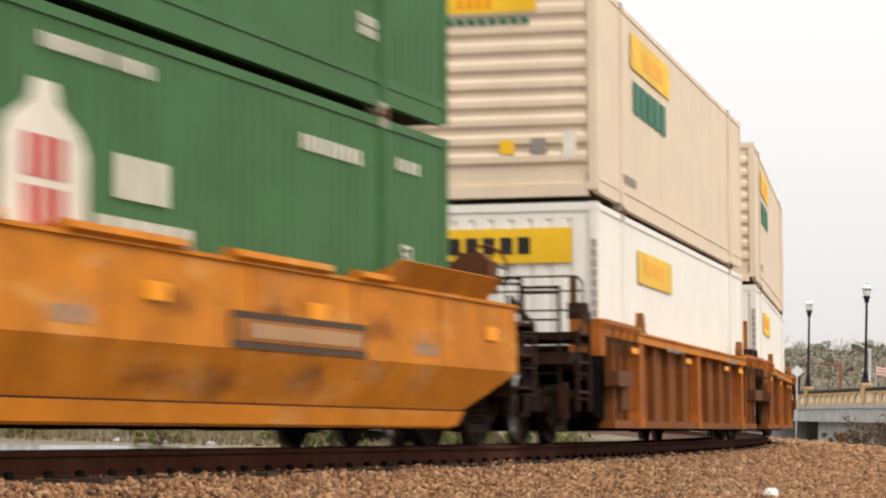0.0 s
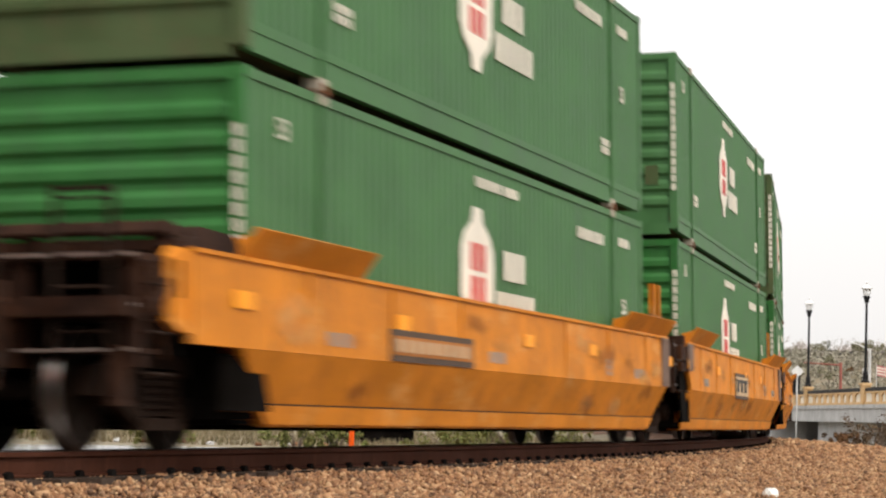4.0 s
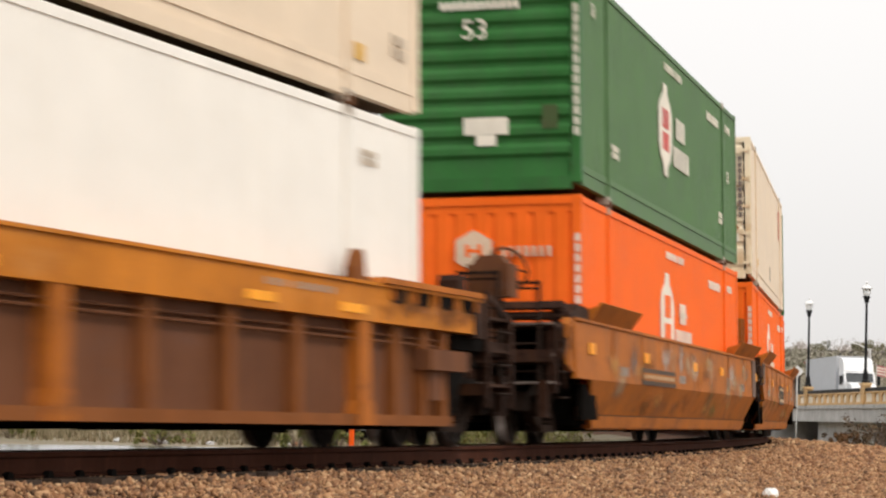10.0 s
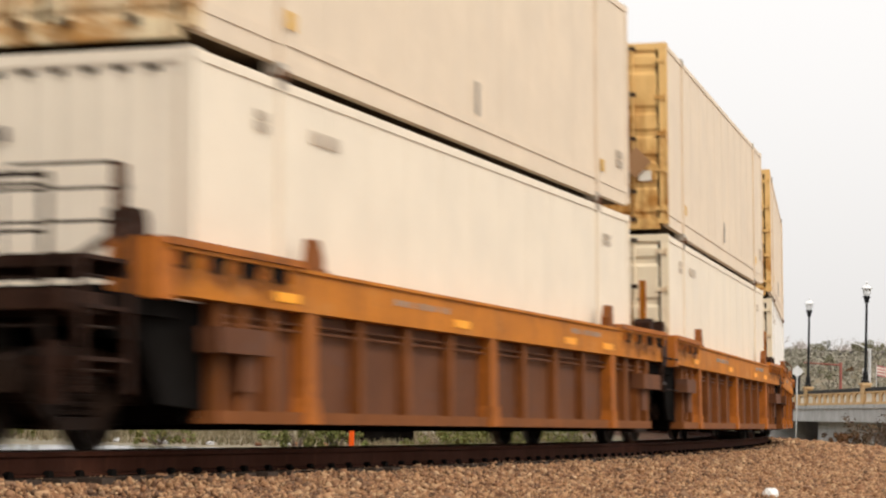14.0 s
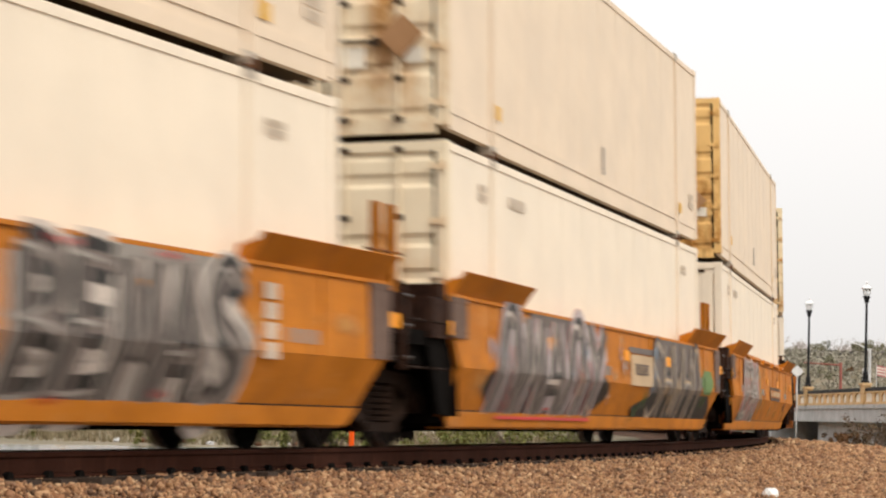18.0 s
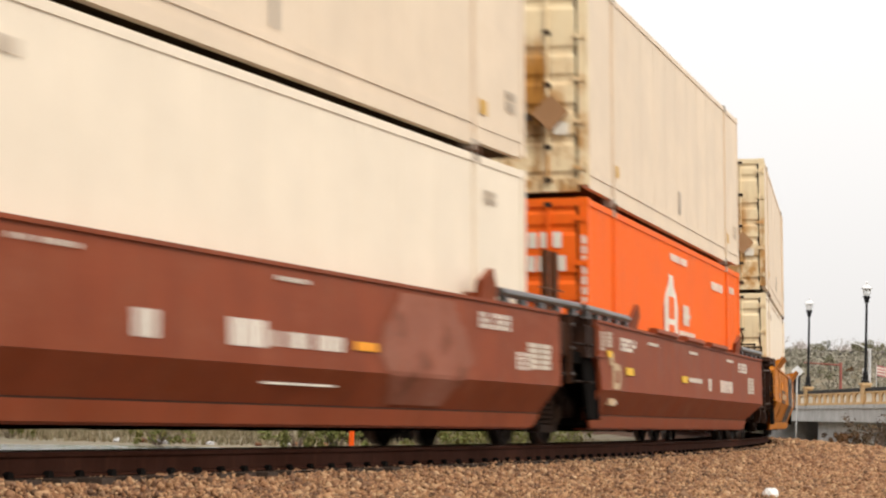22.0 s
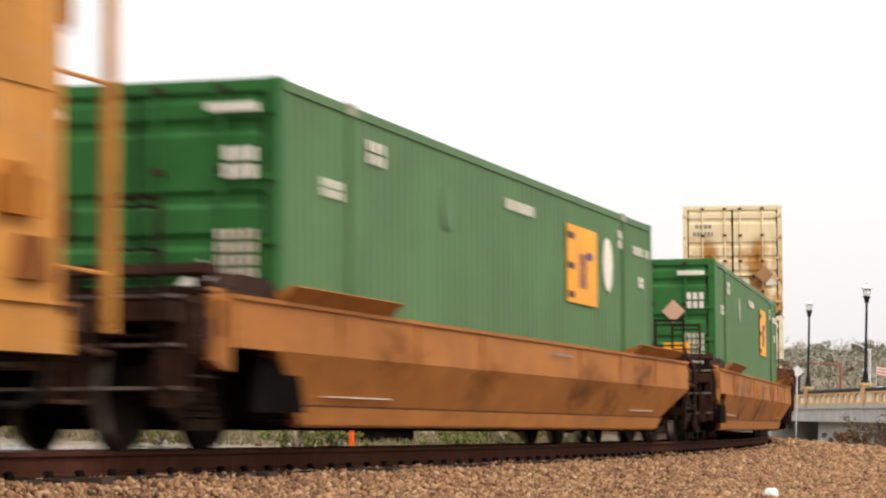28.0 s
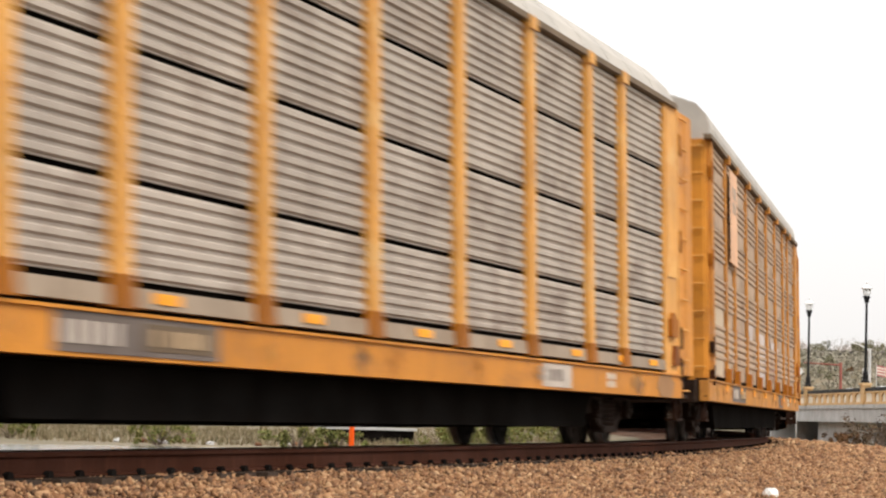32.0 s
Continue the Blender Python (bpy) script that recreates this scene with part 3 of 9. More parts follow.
def bars(parent, name, x0, x1, z0, z1, k, material, rows=1, y=NEAR, gap=0.56, label="", lean=0.0):
    """Lettering that cannot be read: upright bars in rows."""
    bm = bmesh.new()
    rnd = random.Random(int(abs(x0 * 131 + z0 * 717 + k * 17)))
    h = (z1 - z0) / rows
    for r in range(rows):
        w = (x1 - x0) / k
        for i in range(k):
            if k > 6 and rnd.random() < 0.08:
                continue
            a = x0 + i * w
            zt = z1 - r * h
            zz = lean * (i / k)
            box(bm, a, a + w * (1 - gap), y - 0.005, y + 0.008, zt - h * (0.82 if rows > 1 else 1) + zz, zt + zz)
    return tagged(part(name, bm, material, parent), label, kind="stuff")


def end_bars(parent, name, y0, y1, z0, z1, k, material, rows=1, x=-HX - 0.008, gap=0.3):
    bm = bmesh.new()
    h, w = (z1 - z0) / rows, (y1 - y0) / k
    for r in range(rows):
        for i in range(k):
            box(bm, x - 0.004, x + 0.012, y0 + i * w, y0 + (i + 1 - gap) * w, z1 - (r + (0.8 if rows > 1 else 1)) * h, z1 - r * h)
    return tagged(part(name, bm, material, parent), kind="stuff")


def end_plate(parent, name, y0, y1, z0, z1, material, label="", x=-HX - 0.006):
    bm = bmesh.new()
    box(bm, x - 0.006, x + 0.01, y0, y1, z0, z1)
    return part(name, bm, material, parent, label)


def end_diamond(parent, y, z, r, material, label):
    bm = bmesh.new()
    prism(bm, [(y - r, z), (y, z + r), (y + r, z), (y, z - r)], "x", -HX - 0.06, -HX - 0.045)
    return part("placard", bm, material, parent, label)


def number_53(parent, x, z, size, material, facing_end=False):
    """The length mark 53, in raised paint."""
    cu = bpy.data.curves.new("length_mark", "FONT")
    cu.body, cu.size, cu.extrude = "53", size, 0.004
    tmp = bpy.data.objects.new("tmp", cu)
    scene.collection.objects.link(tmp)
    me = bpy.data.meshes.new_from_object(tmp.evaluated_get(bpy.context.evaluated_depsgraph_get()))
    bpy.data.objects.remove(tmp)
    me.materials.append(material)
    ob = new("length_mark", me)
    ob.parent = parent
    if facing_end:
        ob.matrix_basis = Matrix.Translation((-HX - 0.01, x, z)) @ Matrix.Rotation(-math.pi / 2, 4, "Z") @ Matrix.Rotation(math.pi / 2, 4, "X")
    else:
        ob.matrix_basis = Matrix.Translation((x, NEAR - 0.002, z)) @ Matrix.Rotation(math.pi / 2, 4, "X")
    return ob


def capsule_logo(ob, on_orange):
    """A tall white badge with a two-part centre, beside blocks of lettering."""
    bm = bmesh.new()
    c = -0.86
    outline = [(0.16, 2.32), (0.22, 2.16), (0.52, 2.02), (0.66, 1.86), (0.66, 1.36), (0.52, 1.2), (0.22, 1.06), (0.16, 0.9)]
    pts = [(c + x, z) for x, z in outline] + [(c - x, z) for x, z in outline[::-1]]
    prism(bm, pts, "y", NEAR - 0.002, NEAR + 0.012)
    logo = part("logo_badge", bm, D_WHITE, ob, "white badge with a coloured centre")
    bm = bmesh.new()
    inner = ORANGE if on_orange else D_RED
    if on_orange:
        for a, b in ((1.22, 1.55), (1.64, 1.98)):
            box(bm, c - 0.3, c + 0.3, NEAR - 0.008, NEAR + 0.002, a, b)
    else:
        for a, b in ((1.29, 1.57), (1.63, 1.93)):
            for s, e in ((-0.3, -0.14), (-0.07, 0.07), (0.14, 0.3)):
                box(bm, c + s, c + e, NEAR - 0.008, NEAR + 0.002, a, b)
    part("logo_centre", bm, inner, logo)
    if on_orange:
        bars(ob, "lettering", 0.5, 1.18, 1.6, 1.92, 4, D_WHITE, gap=0.5, label="white block lettering")
        bars(ob, "lettering", 0.46, 1.22, 1.72, 1.78, 1, D_WHITE, gap=0.0, label="white bar")
        bars(ob, "lettering", 0.02, 1.85, 1.3, 1.5, 9, D_WHITE, gap=0.5, label="white block lettering")
    else:
        bars(ob, "lettering", 0.3, 1.3, 1.6, 1.93, 3, D_WHITE, gap=0.4, label="white block lettering")
        bars(ob, "lettering", 0.0, 1.75, 1.14, 1.46, 5, D_WHITE, gap=0.4, label="white block lettering")


def side_marks(ob, dark=None):
    m = dark or D_WHITE
    bars(ob, "lettering", -0.9, 0.95, 2.55, 2.66, 17, m)
    bars(ob, "lettering", 4.0, 5.55, 2.36, 2.5, 9, m)
    bars(ob, "lettering", 6.5, 7.2, 2.42, 2.54, 4, m)
    bars(ob, "lettering", -5.75, -5.2, 0.66, 0.86, 4, m, rows=2)
    bars(ob, "lettering", 5.45, 5.95, 0.66, 0.88, 4, m, rows=2)


def corner_code(ob, m):
    """The owner's code down the trailing corner post."""
    end_bars(ob, "lettering", -HY + 0.02, -HY + 0.1, 0.7, 2.4, 2, m, rows=13, gap=0.35)


def green_box(label, end, end_paint=None, paint=None, stacked=False):
    ob = container(label, paint or GREEN, end, end_paint, stacked=stacked)
    capsule_logo(ob, False)
    side_marks(ob)
    number_53(ob, 6.6, 1.5, 0.3, D_WHITE)
    number_53(ob, -7.3, 2.36, 0.26, D_WHITE)
    corner_code(ob, D_WHITE)
    if end == "level" and paint:
        number_53(ob, 0.25, 2.0, 0.36, D_WHITE, True)
        end_bars(ob, "lettering", -0.5, 0.55, 2.38, 2.48, 12, D_WHITE)
    if end == "level":
        end_plate(ob, "sticker", -0.36, 0.22, 0.76, 0.98, D_WHITE, "white rectangular sticker")
        end_plate(ob, "sticker", -0.2, 0.06, 0.62, 0.755, D_WHITE, "small white sticker")
        end_plate(ob, "vent_cover", -1.0, -0.8, 0.82, 1.12, GREEN_D, "dull green vent cover")
    return ob


def orange_box(label, end):
    ob = container(label, ORANGE, end)
    capsule_logo(ob, True)
    side_marks(ob)
    corner_code(ob, D_WHITE)
    if end == "upright":
        bm = bmesh.new()
        prism(bm, [(0.1 + 0.27 * math.cos(a), 2.2 + 0.27 * math.sin(a)) for a in [math.pi / 6 + i * math.pi / 3 for i in range(6)]], "x", -HX - 0.012, -HX + 0.012)
        hexa = part("logo_badge", bm, D_CHALK, ob, "worn white hexagonal badge")
        bm = bmesh.new()
        for y in (0.18, 0.02):
            box(bm, -HX - 0.018, -HX - 0.01, y - 0.025, y + 0.025, 2.12, 2.28)
        box(bm, -HX - 0.018, -HX - 0.01, 0.04, 0.16, 2.18, 2.22)
        part("logo_centre", bm, ORANGE, hexa)
        end_bars(ob, "lettering", -0.9, -0.22, 2.12, 2.25, 7, D_CHALK, gap=0.5)
        end_bars(ob, "lettering", 0.0, 0.36, 1.62, 1.74, 5, D_WHITE, gap=0.42)
        end_bars(ob, "lettering", 1.0, 1.12, 1.4, 2.4, 1, D_WHITE, rows=7)
    else:
        end_bars(ob, "lettering", -0.95, -0.3, 2.25, 2.45, 4, D_WHITE)
        end_bars(ob, "lettering", -1.0, -0.2, 1.95, 2.15, 6, D_WHITE)
        end_bars(ob, "lettering", 0.3, 1.0, 1.2, 1.5, 5, D_WHITE, rows=3)
        end_bars(ob, "lettering", -1.0, -0.35, 1.0, 1.3, 5, D_WHITE, rows=2)
    return ob


def pale_box(label, upper, end, end_paint, paint=None):
    ob = container(label, paint or (CREAM if upper else WHITE), end, end_paint, smooth=True, stacked=upper)
    if upper:
        plate(ob, "sticker", -6.02, -5.78, 0.42, 0.58, NEAR - 0.012, TICKET, "small dull yellow sticker")
        plate(ob, "sticker", 6.28, 6.52, 0.42, 0.58, NEAR + 0.004, TICKET, "small dull yellow sticker")
        bars(ob, "stain", 0.16, 0.3, 0.42, 0.78, 1, D_GRY, gap=0.4)
        bars(ob, "lettering", 7.3, 7.75, 0.55, 0.8, 3, D_FAINT, rows=2)
    else:
        bars(ob, "lettering", -6.7, -6.35, 2.36, 2.56, 3, D_FAINT, rows=2)
        bars(ob, "lettering", -5.3, -4.5, 2.42, 2.54, 6, D_FAINT, gap=0.4)
        bars(ob, "lettering", 6.45, 6.9, 2.36, 2.52, 4, D_FAINT, rows=2)
    if end == "doors":
        end_bars(ob, "lettering", 0.55, 1.0, 2.3, 2.4, 4, D_GRY)
        end_bars(ob, "lettering", 0.5, 1.05, 2.1, 2.2, 6, D_GRY)
        if upper:
            end_diamond(ob, -0.82, 1.06, 0.24, D_RUSTY, "rusty diamond-shaped placard holder")
            end_plate(ob, "sticker", -0.42, -0.14, 0.74, 0.96, D_WHITE, "white sticker", x=-HX - 0.012)
            end_plate(ob, "sticker", -1.05, -0.86, 0.78, 0.94, D_WHITE, "white sticker", x=-HX - 0.012)
    elif end == "upright":
        for i in range(8):
            end_plate(ob, "vent_slot", -1.0 + i * 0.27, -0.89 + i * 0.27, 2.71, 2.76, STEEL_D, "small dark vent slot", x=-HX + 0.012)
        end_bars(ob, "lettering", 0.3, 1.05, 2.2, 2.32, 7, D_SMOKE, gap=0.45)
    return ob


def labelled_white_box(label, upper):
    """Containers with yellow panels on side and end."""
    ob = container(label, CREAM if upper else CHALK, "level" if upper else "upright", CREAM if upper else CHALK, smooth=upper, stacked=upper)
    if upper:
        p = plate(ob, "label_panel", -5.25, -1.5, 2.12, 2.62, NEAR, D_YEL, "yellow lettered panel")
        bars(p, "lettering", -4.2, -2.1, 2.24, 2.48, 5, D_ORG, y=NEAR - 0.008)
        bars(ob, "lettering", -5.0, -1.75, 1.5, 1.95, 5, D_GRN, gap=0.25, label="dark green lettering")
        bars(ob, "lettering", -5.9, -4.6, 0.42, 0.54, 8, D_GRY)
        p = end_plate(ob, "label_panel", -0.5, 0.95, 2.5, 2.74, D_YEL, "yellow lettered panel", x=-HX - 0.002)
        end_bars(p, "lettering", 0.1, 0.6, 2.56, 2.68, 4, D_ORG, x=-HX - 0.012)
        end_bars(ob, "lettering", -0.4, 0.9, 2.34, 2.42, 9, D_GRN)
        end_plate(ob, "sticker", -0.2, 0.0, 0.62, 0.8, D_YEL, "small yellow sticker", x=-HX + 0.002)
        end_plate(ob, "sticker", -0.62, -0.42, 0.62, 0.82, D_GRY, "grey sticker", x=-HX + 0.002)
        end_plate(ob, "sticker", -1.02, -0.84, 0.55, 0.9, D_WHITE, "white sticker", x=-HX + 0.002)
    else:
        p = plate(ob, "label_panel", -4.8, -1.43, 2.02, 2.48, NEAR, D_YEL, "yellow lettered panel")
        bars(p, "lettering", -4.2, -2.1, 2.16, 2.36, 5, D_ORG, y=NEAR - 0.008)
        p = end_plate(ob, "label_panel", -0.95, 1.2, 2.1, 2.56, D_YEL, "yellow lettered panel")
        end_bars(p, "lettering", -0.4, 1.0, 2.22, 2.44, 6, D_BLK, x=-HX - 0.014)
        corner_code(ob, D_GRY)
    return ob


def single_green_box(label, second):
    ob = container(label, GREEN_F, "doors", GREEN_B)
    p = plate(ob, "label_panel", 2.62, 4.34, 1.52, 2.5, NEAR, D_ORG, "orange lettered panel")
    for z in (2.36, 1.98, 1.62):
        plate(p, "panel_mark", 2.66, 3.0, z - 0.04, z + 0.04, NEAR - 0.005, D_BLK)
    bars(p, "lettering", 3.3, 3.75, 1.72, 2.16, 3, D_PLUM, y=NEAR - 0.008, gap=0.45)
    plate(p, "panel_mark", 3.72, 4.02, 2.1, 2.2, NEAR - 0.005, D_BLU)
    if second:
        bm = bmesh.new()
        prism(bm, [(5.05 + 0.28 * math.cos(a), 2.12 + 0.36 * math.sin(a)) for a in [i * math.pi / 8 for i in range(16)]], "y", NEAR - 0.002, NEAR + 0.012)
        part("logo_badge", bm, D_WHITE, ob, "round white badge")
    bm = bmesh.new()
    prism(bm, [(-2.82 + 0.22 * math.cos(a), 2.22 + 0.24 * math.sin(a)) for a in [i * math.pi / 8 for i in range(16)]], "y", NEAR - 0.002, NEAR + 0.012)
    part("logo_badge", bm, D_SAGE if not second else GREEN_F, ob, "faded round badge")
    bars(ob, "lettering", -0.4, 0.95, 2.42, 2.54, 11, D_WHITE)
    bars(ob, "lettering", -6.95, -6.3, 1.96, 2.14, 4, D_WHITE, rows=2)
    bars(ob, "lettering", -5.6, -5.0, 2.38, 2.62, 3, D_WHITE, rows=2)
    bars(ob, "lettering", 5.75, 6.02, 2.38, 2.64, 2, D_WHITE, rows=2)
    bars(ob, "lettering", 6.75, 7.9, 2.38, 2.5, 8, D_WHITE)
    bars(ob, "lettering", 7.1, 7.5, 1.92, 2.08, 3, D_WHITE, rows=2)
    x = -HX - 0.05
    if not second:
        p = end_plate(ob, "label_panel", 0.52, 1.06, 1.78, 2.2, D_ORG, "orange lettered panel", x=x)
        end_bars(p, "lettering", 0.62, 0.92, 1.9, 2.08, 3, D_BLU, x=x - 0.01)
        end_plate(ob, "label_panel", -0.85, -0.4, 1.2, 1.44, D_ORG, "orange sticker", x=x)
    end_diamond(ob, -0.58 if not second else -0.62, 1.98 if not second else 1.05, 0.2 if not second else 0.3, D_PINK if not second else D_WHITE, "diamond-shaped placard")
    end_bars(ob, "lettering", -1.1, -0.78, 2.0, 2.3, 3, D_WHITE, rows=2, x=x)
    end_bars(ob, "lettering", -1.1, -0.72, 1.05, 1.6, 5, D_FAINT, rows=5, x=x, gap=0.4)
    end_bars(ob, "lettering", 0.55, 1.0, 1.1, 1.3, 5, D_WHITE, rows=2, x=x)
    end_plate(ob, "sticker", -1.12, -0.65, 2.6, 2.68, D_WHITE, "white strip", x=x)
    end_plate(ob, "sticker", 0.65, 1.05, 2.58, 2.66, D_WHITE, "white strip", x=x)
    return ob

# ---------------------------------------------------------------- bogies
WHEEL_R, AXLE = 0.46, 0.87


def side_frame(bm):
    """A cast side frame with its two window openings left free beside the springs."""
    top = [(-1.25, 0.42), (-1.2, 0.62), (-0.75, 0.72), (0.75, 0.72), (1.2, 0.62), (1.25, 0.42)]
    low = [(0.62, 0.42), (0.45, 0.2), (-0.45, 0.2), (-0.62, 0.42)]
    prism(bm, [(-1.25, 0.40), (-1.2, 0.62), (-0.75, 0.72), (-0.42, 0.72), (-0.42, 0.62), (-0.95, 0.40)], "y", -0.07, 0.07)
    prism(bm, [(1.25, 0.40), (1.2, 0.62), (0.75, 0.72), (0.42, 0.72), (0.42, 0.62), (0.95, 0.40)], "y", -0.07, 0.07)
    box(bm, -0.42, 0.42, -0.07, 0.07, 0.62, 0.74)
    prism(bm, [(-0.95, 0.42), (-0.75, 0.52), (-0.36, 0.26), (-0.36, 0.17)], "y", -0.06, 0.06)
    prism(bm, [(0.95, 0.42), (0.75, 0.52), (0.36, 0.26), (0.36, 0.17)], "y", -0.06, 0.06)
    box(bm, -0.4, 0.4, -0.09, 0.09, 0.15, 0.24)
    for x in (-0.36, 0.36):
        box(bm, x - 0.05, x + 0.05, -0.06, 0.06, 0.24, 0.62)


def bearing_cap(bm):
    tube(bm, (0, -0.13, 0), (0, 0.06, 0), 0.13, 14)
    tube(bm, (0, -0.16, 0), (0, -0.13, 0), 0.07, 10)


def coil_spring(bm):
    prof = [(0.05, 0.25)]
    for i in range(6):
        z = 0.25 + i * 0.058
        prof += [(0.085, z + 0.006), (0.085, z + 0.034), (0.058, z + 0.042), (0.058, z + 0.054)]
    prof.append((0.05, 0.6))
    lathe(bm, prof, 10, "z")


def wheel_mesh():
    """The wheelset's mesh, its treads bright from running."""
    me = mesh_of("wheelset", wheelset, WHEEL)
    if len(me.materials) == 1:
        me.materials.append(TREAD)
        for p in me.polygons:
            rr = [math.hypot(me.vertices[i].co.x, me.vertices[i].co.z) for i in p.vertices]
            ys = [abs(me.vertices[i].co.y) for i in p.vertices]
            if min(rr) > 0.45 and min(ys) > 0.72 and max(ys) < 0.822:
                p.material_index = 1
    return me


def wheelset(bm):
    for s in (-1, 1):
        prof = [(0.10, 0.66), (0.16, 0.665), (0.34, 0.70), (0.40, 0.68), (0.49, 0.685), (0.49, 0.705), (WHEEL_R, 0.725), (WHEEL_R - 0.004, 0.82), (0.42, 0.825), (0.38, 0.79), (0.2, 0.80), (0.14, 0.83), (0.08, 0.84)]
        lathe(bm, [(r, s * y) for r, y in prof], 28)
        for i in range(6):
            a = i * math.pi / 3
            tube(bm, (0.29 * math.cos(a), s * 0.74, 0.29 * math.sin(a)), (0.29 * math.cos(a), s * 0.81, 0.29 * math.sin(a)), 0.03, 6)
    tube(bm, (0, -0.95, 0), (0, 0.95, 0), 0.085, 12)


def bolster(bm):
    box(bm, -0.2, 0.2, -0.95, 0.95, 0.45, 0.66)
    tube(bm, (0, 0, 0.62), (0, 0, 0.74), 0.22, 16)
    for x in (-0.55, 0.55):
        box(bm, x - 0.05, x + 0.05, -0.85, 0.85, 0.36, 0.44)


def brake_rod(bm):
    tube(bm, (-0.55, 0, 0.3), (0.55, 0, 0.3), 0.025, 8)


def bogie(parent, x, place):
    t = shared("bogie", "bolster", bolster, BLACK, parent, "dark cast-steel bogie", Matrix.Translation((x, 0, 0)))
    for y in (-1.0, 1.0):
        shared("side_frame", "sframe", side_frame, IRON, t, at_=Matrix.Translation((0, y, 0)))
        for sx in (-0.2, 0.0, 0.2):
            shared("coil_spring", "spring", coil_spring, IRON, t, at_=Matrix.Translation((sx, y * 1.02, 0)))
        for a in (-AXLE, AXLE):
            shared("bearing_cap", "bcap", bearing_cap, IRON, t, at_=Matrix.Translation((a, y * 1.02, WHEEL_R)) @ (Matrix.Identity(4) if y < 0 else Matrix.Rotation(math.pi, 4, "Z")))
    shared("brake_rod", "brod", brake_rod, IRON, t, at_=Matrix.Translation((0, -0.2, 0)))
    for a in (-AXLE, AXLE):
        wheel_mesh()
        w = shared("wheelset", "wheelset", wheelset, WHEEL, t, at_=Matrix.Translation((a, 0, WHEEL_R)))
        AXLES.append((w, Vector((a, 0, WHEEL_R)), place + x))
    return t


# ---------------------------------------------------------------- well wagons
TRUCK = 9.716


def smooth_side(side, top, rear, front, fold=0.79):
    """The shell of a smooth-sided well wagon: upright above the crease, drawn in below it, cut back over the bogies."""
    def build(bm):
        def slab(o, inset):
            f = [bm.verts.new((x, side * y, z)) for x, y, z in o]
            g = [bm.verts.new((x, side * (y - inset), z)) for x, y, z in o]
            k = len(o)
            bm.faces.new(f), bm.faces.new(g[::-1])
            for i in range(k):
                bm.faces.new((f[i], g[i], g[(i + 1) % k], f[(i + 1) % k]))
        end = [(-rear, 1.52, fold)] if rear > 9 else [(-rear, 1.512, 1.08), (-8.66, 1.512, 1.06), (-8.54, 1.516, 0.92), (-8.46, 1.52, fold)]
        slab(end + [(front, 1.52, fold), (front, 1.505, top), (-rear, 1.505, top)], 0.06)
        rb, rf = (7.86, 8.7) if rear > 9 else (8.44, 8.46)
        ff = front if front > 9 else 8.62
        slab([(-rb, 1.335, 0.372), (8.42, 1.335, 0.372), (ff, 1.52, fold - 0.003), (-rf, 1.52, fold - 0.003)], 0.06)
    return build


def sill_joint(rear):
    """Dark strips that paint the gap shadow between the lower side and the bottom sill."""
    back = 7.83 if rear > 9 else 8.4

    def build(bm):
        box(bm, -back, 8.38, -1.342, -1.3, 0.356, 0.371)
        box(bm, -back, 8.38, 1.3, 1.342, 0.356, 0.371)
    return build


def wheel_guard(bm):
    """An added black plate for the shaded opening beside a shared bogie; x counts away from the middle."""
    prism(bm, [(8.4, 0.3), (8.42, 0.78), (8.52, 0.94), (8.64, 1.07), (9.34, 1.07), (9.3, 0.86), (9.12, 0.6), (8.98, 0.32)], "y", -1.44, -1.4)
    prism(bm, [(8.4, 0.3), (8.42, 0.78), (8.44, 0.78), (8.43, 0.3)], "y", -1.48, -1.3)


def end_guard(bm):
    """The flat plate beside the bogie of an outer end, with shade in its black."""
    prism(bm, [(7.84, 0.3), (8.04, 0.72), (8.92, 0.74), (9.0, 0.3)], "y", -1.44, -1.37)


def end_panel(z0, x0, x1):
    """A worn cover plate on the side at a wagon's end, with its bolts."""
    def build(bm):
        box(bm, x0, x1, -1.536, -1.5, z0, 1.485)
        for x in (x0 + 0.06, x1 - 0.06):
            for z in (z0 + 0.06, 1.43):
                tube(bm, (x, -1.536, z), (x, -1.548, z), 0.016, 6)
    return build


def joint_beam(bm):
    """The rusty box beam across the trailing end over a shared bogie."""
    box(bm, 8.8, 9.34, -1.46, 1.46, 1.1, 1.46)
    box(bm, 8.86, 9.1, -1.48, 1.48, 1.46, 1.6)
    box(bm, 9.34, 9.4, -1.3, -0.9, 1.12, 1.4)


def step_rung(bm):
    tube(bm, (9.34, -1.52, 0), (9.34, -1.02, 0), 0.017, 6)
    tube(bm, (9.34, -1.52, 0), (9.14, -1.52, 0), 0.015, 6)


def rung_post(bm):
    box(bm, 9.31, 9.37, -1.06, -1.0, 0.62, 1.5)
    box(bm, 9.12, 9.17, -1.54, -1.48, 0.72, 1.5)


def platform_deck(bm):
    """Deck of a trailing outer end with its turned-down edge; x counts away from the middle."""
    box(bm, 9.7, 10.66, -1.44, 1.44, 1.37, 1.42)


def platform_post(bm):
    box(bm, 10.5, 10.6, -0.06, 0.06, 0.6, 1.37)


def platform_tread(bm):
    box(bm, 10.22, 10.66, -1.42, 1.3, 0.0, 0.035)


def rail_stub(bm):
    box(bm, 9.86, 9.94, -0.05, 0.05, 1.42, 1.62)


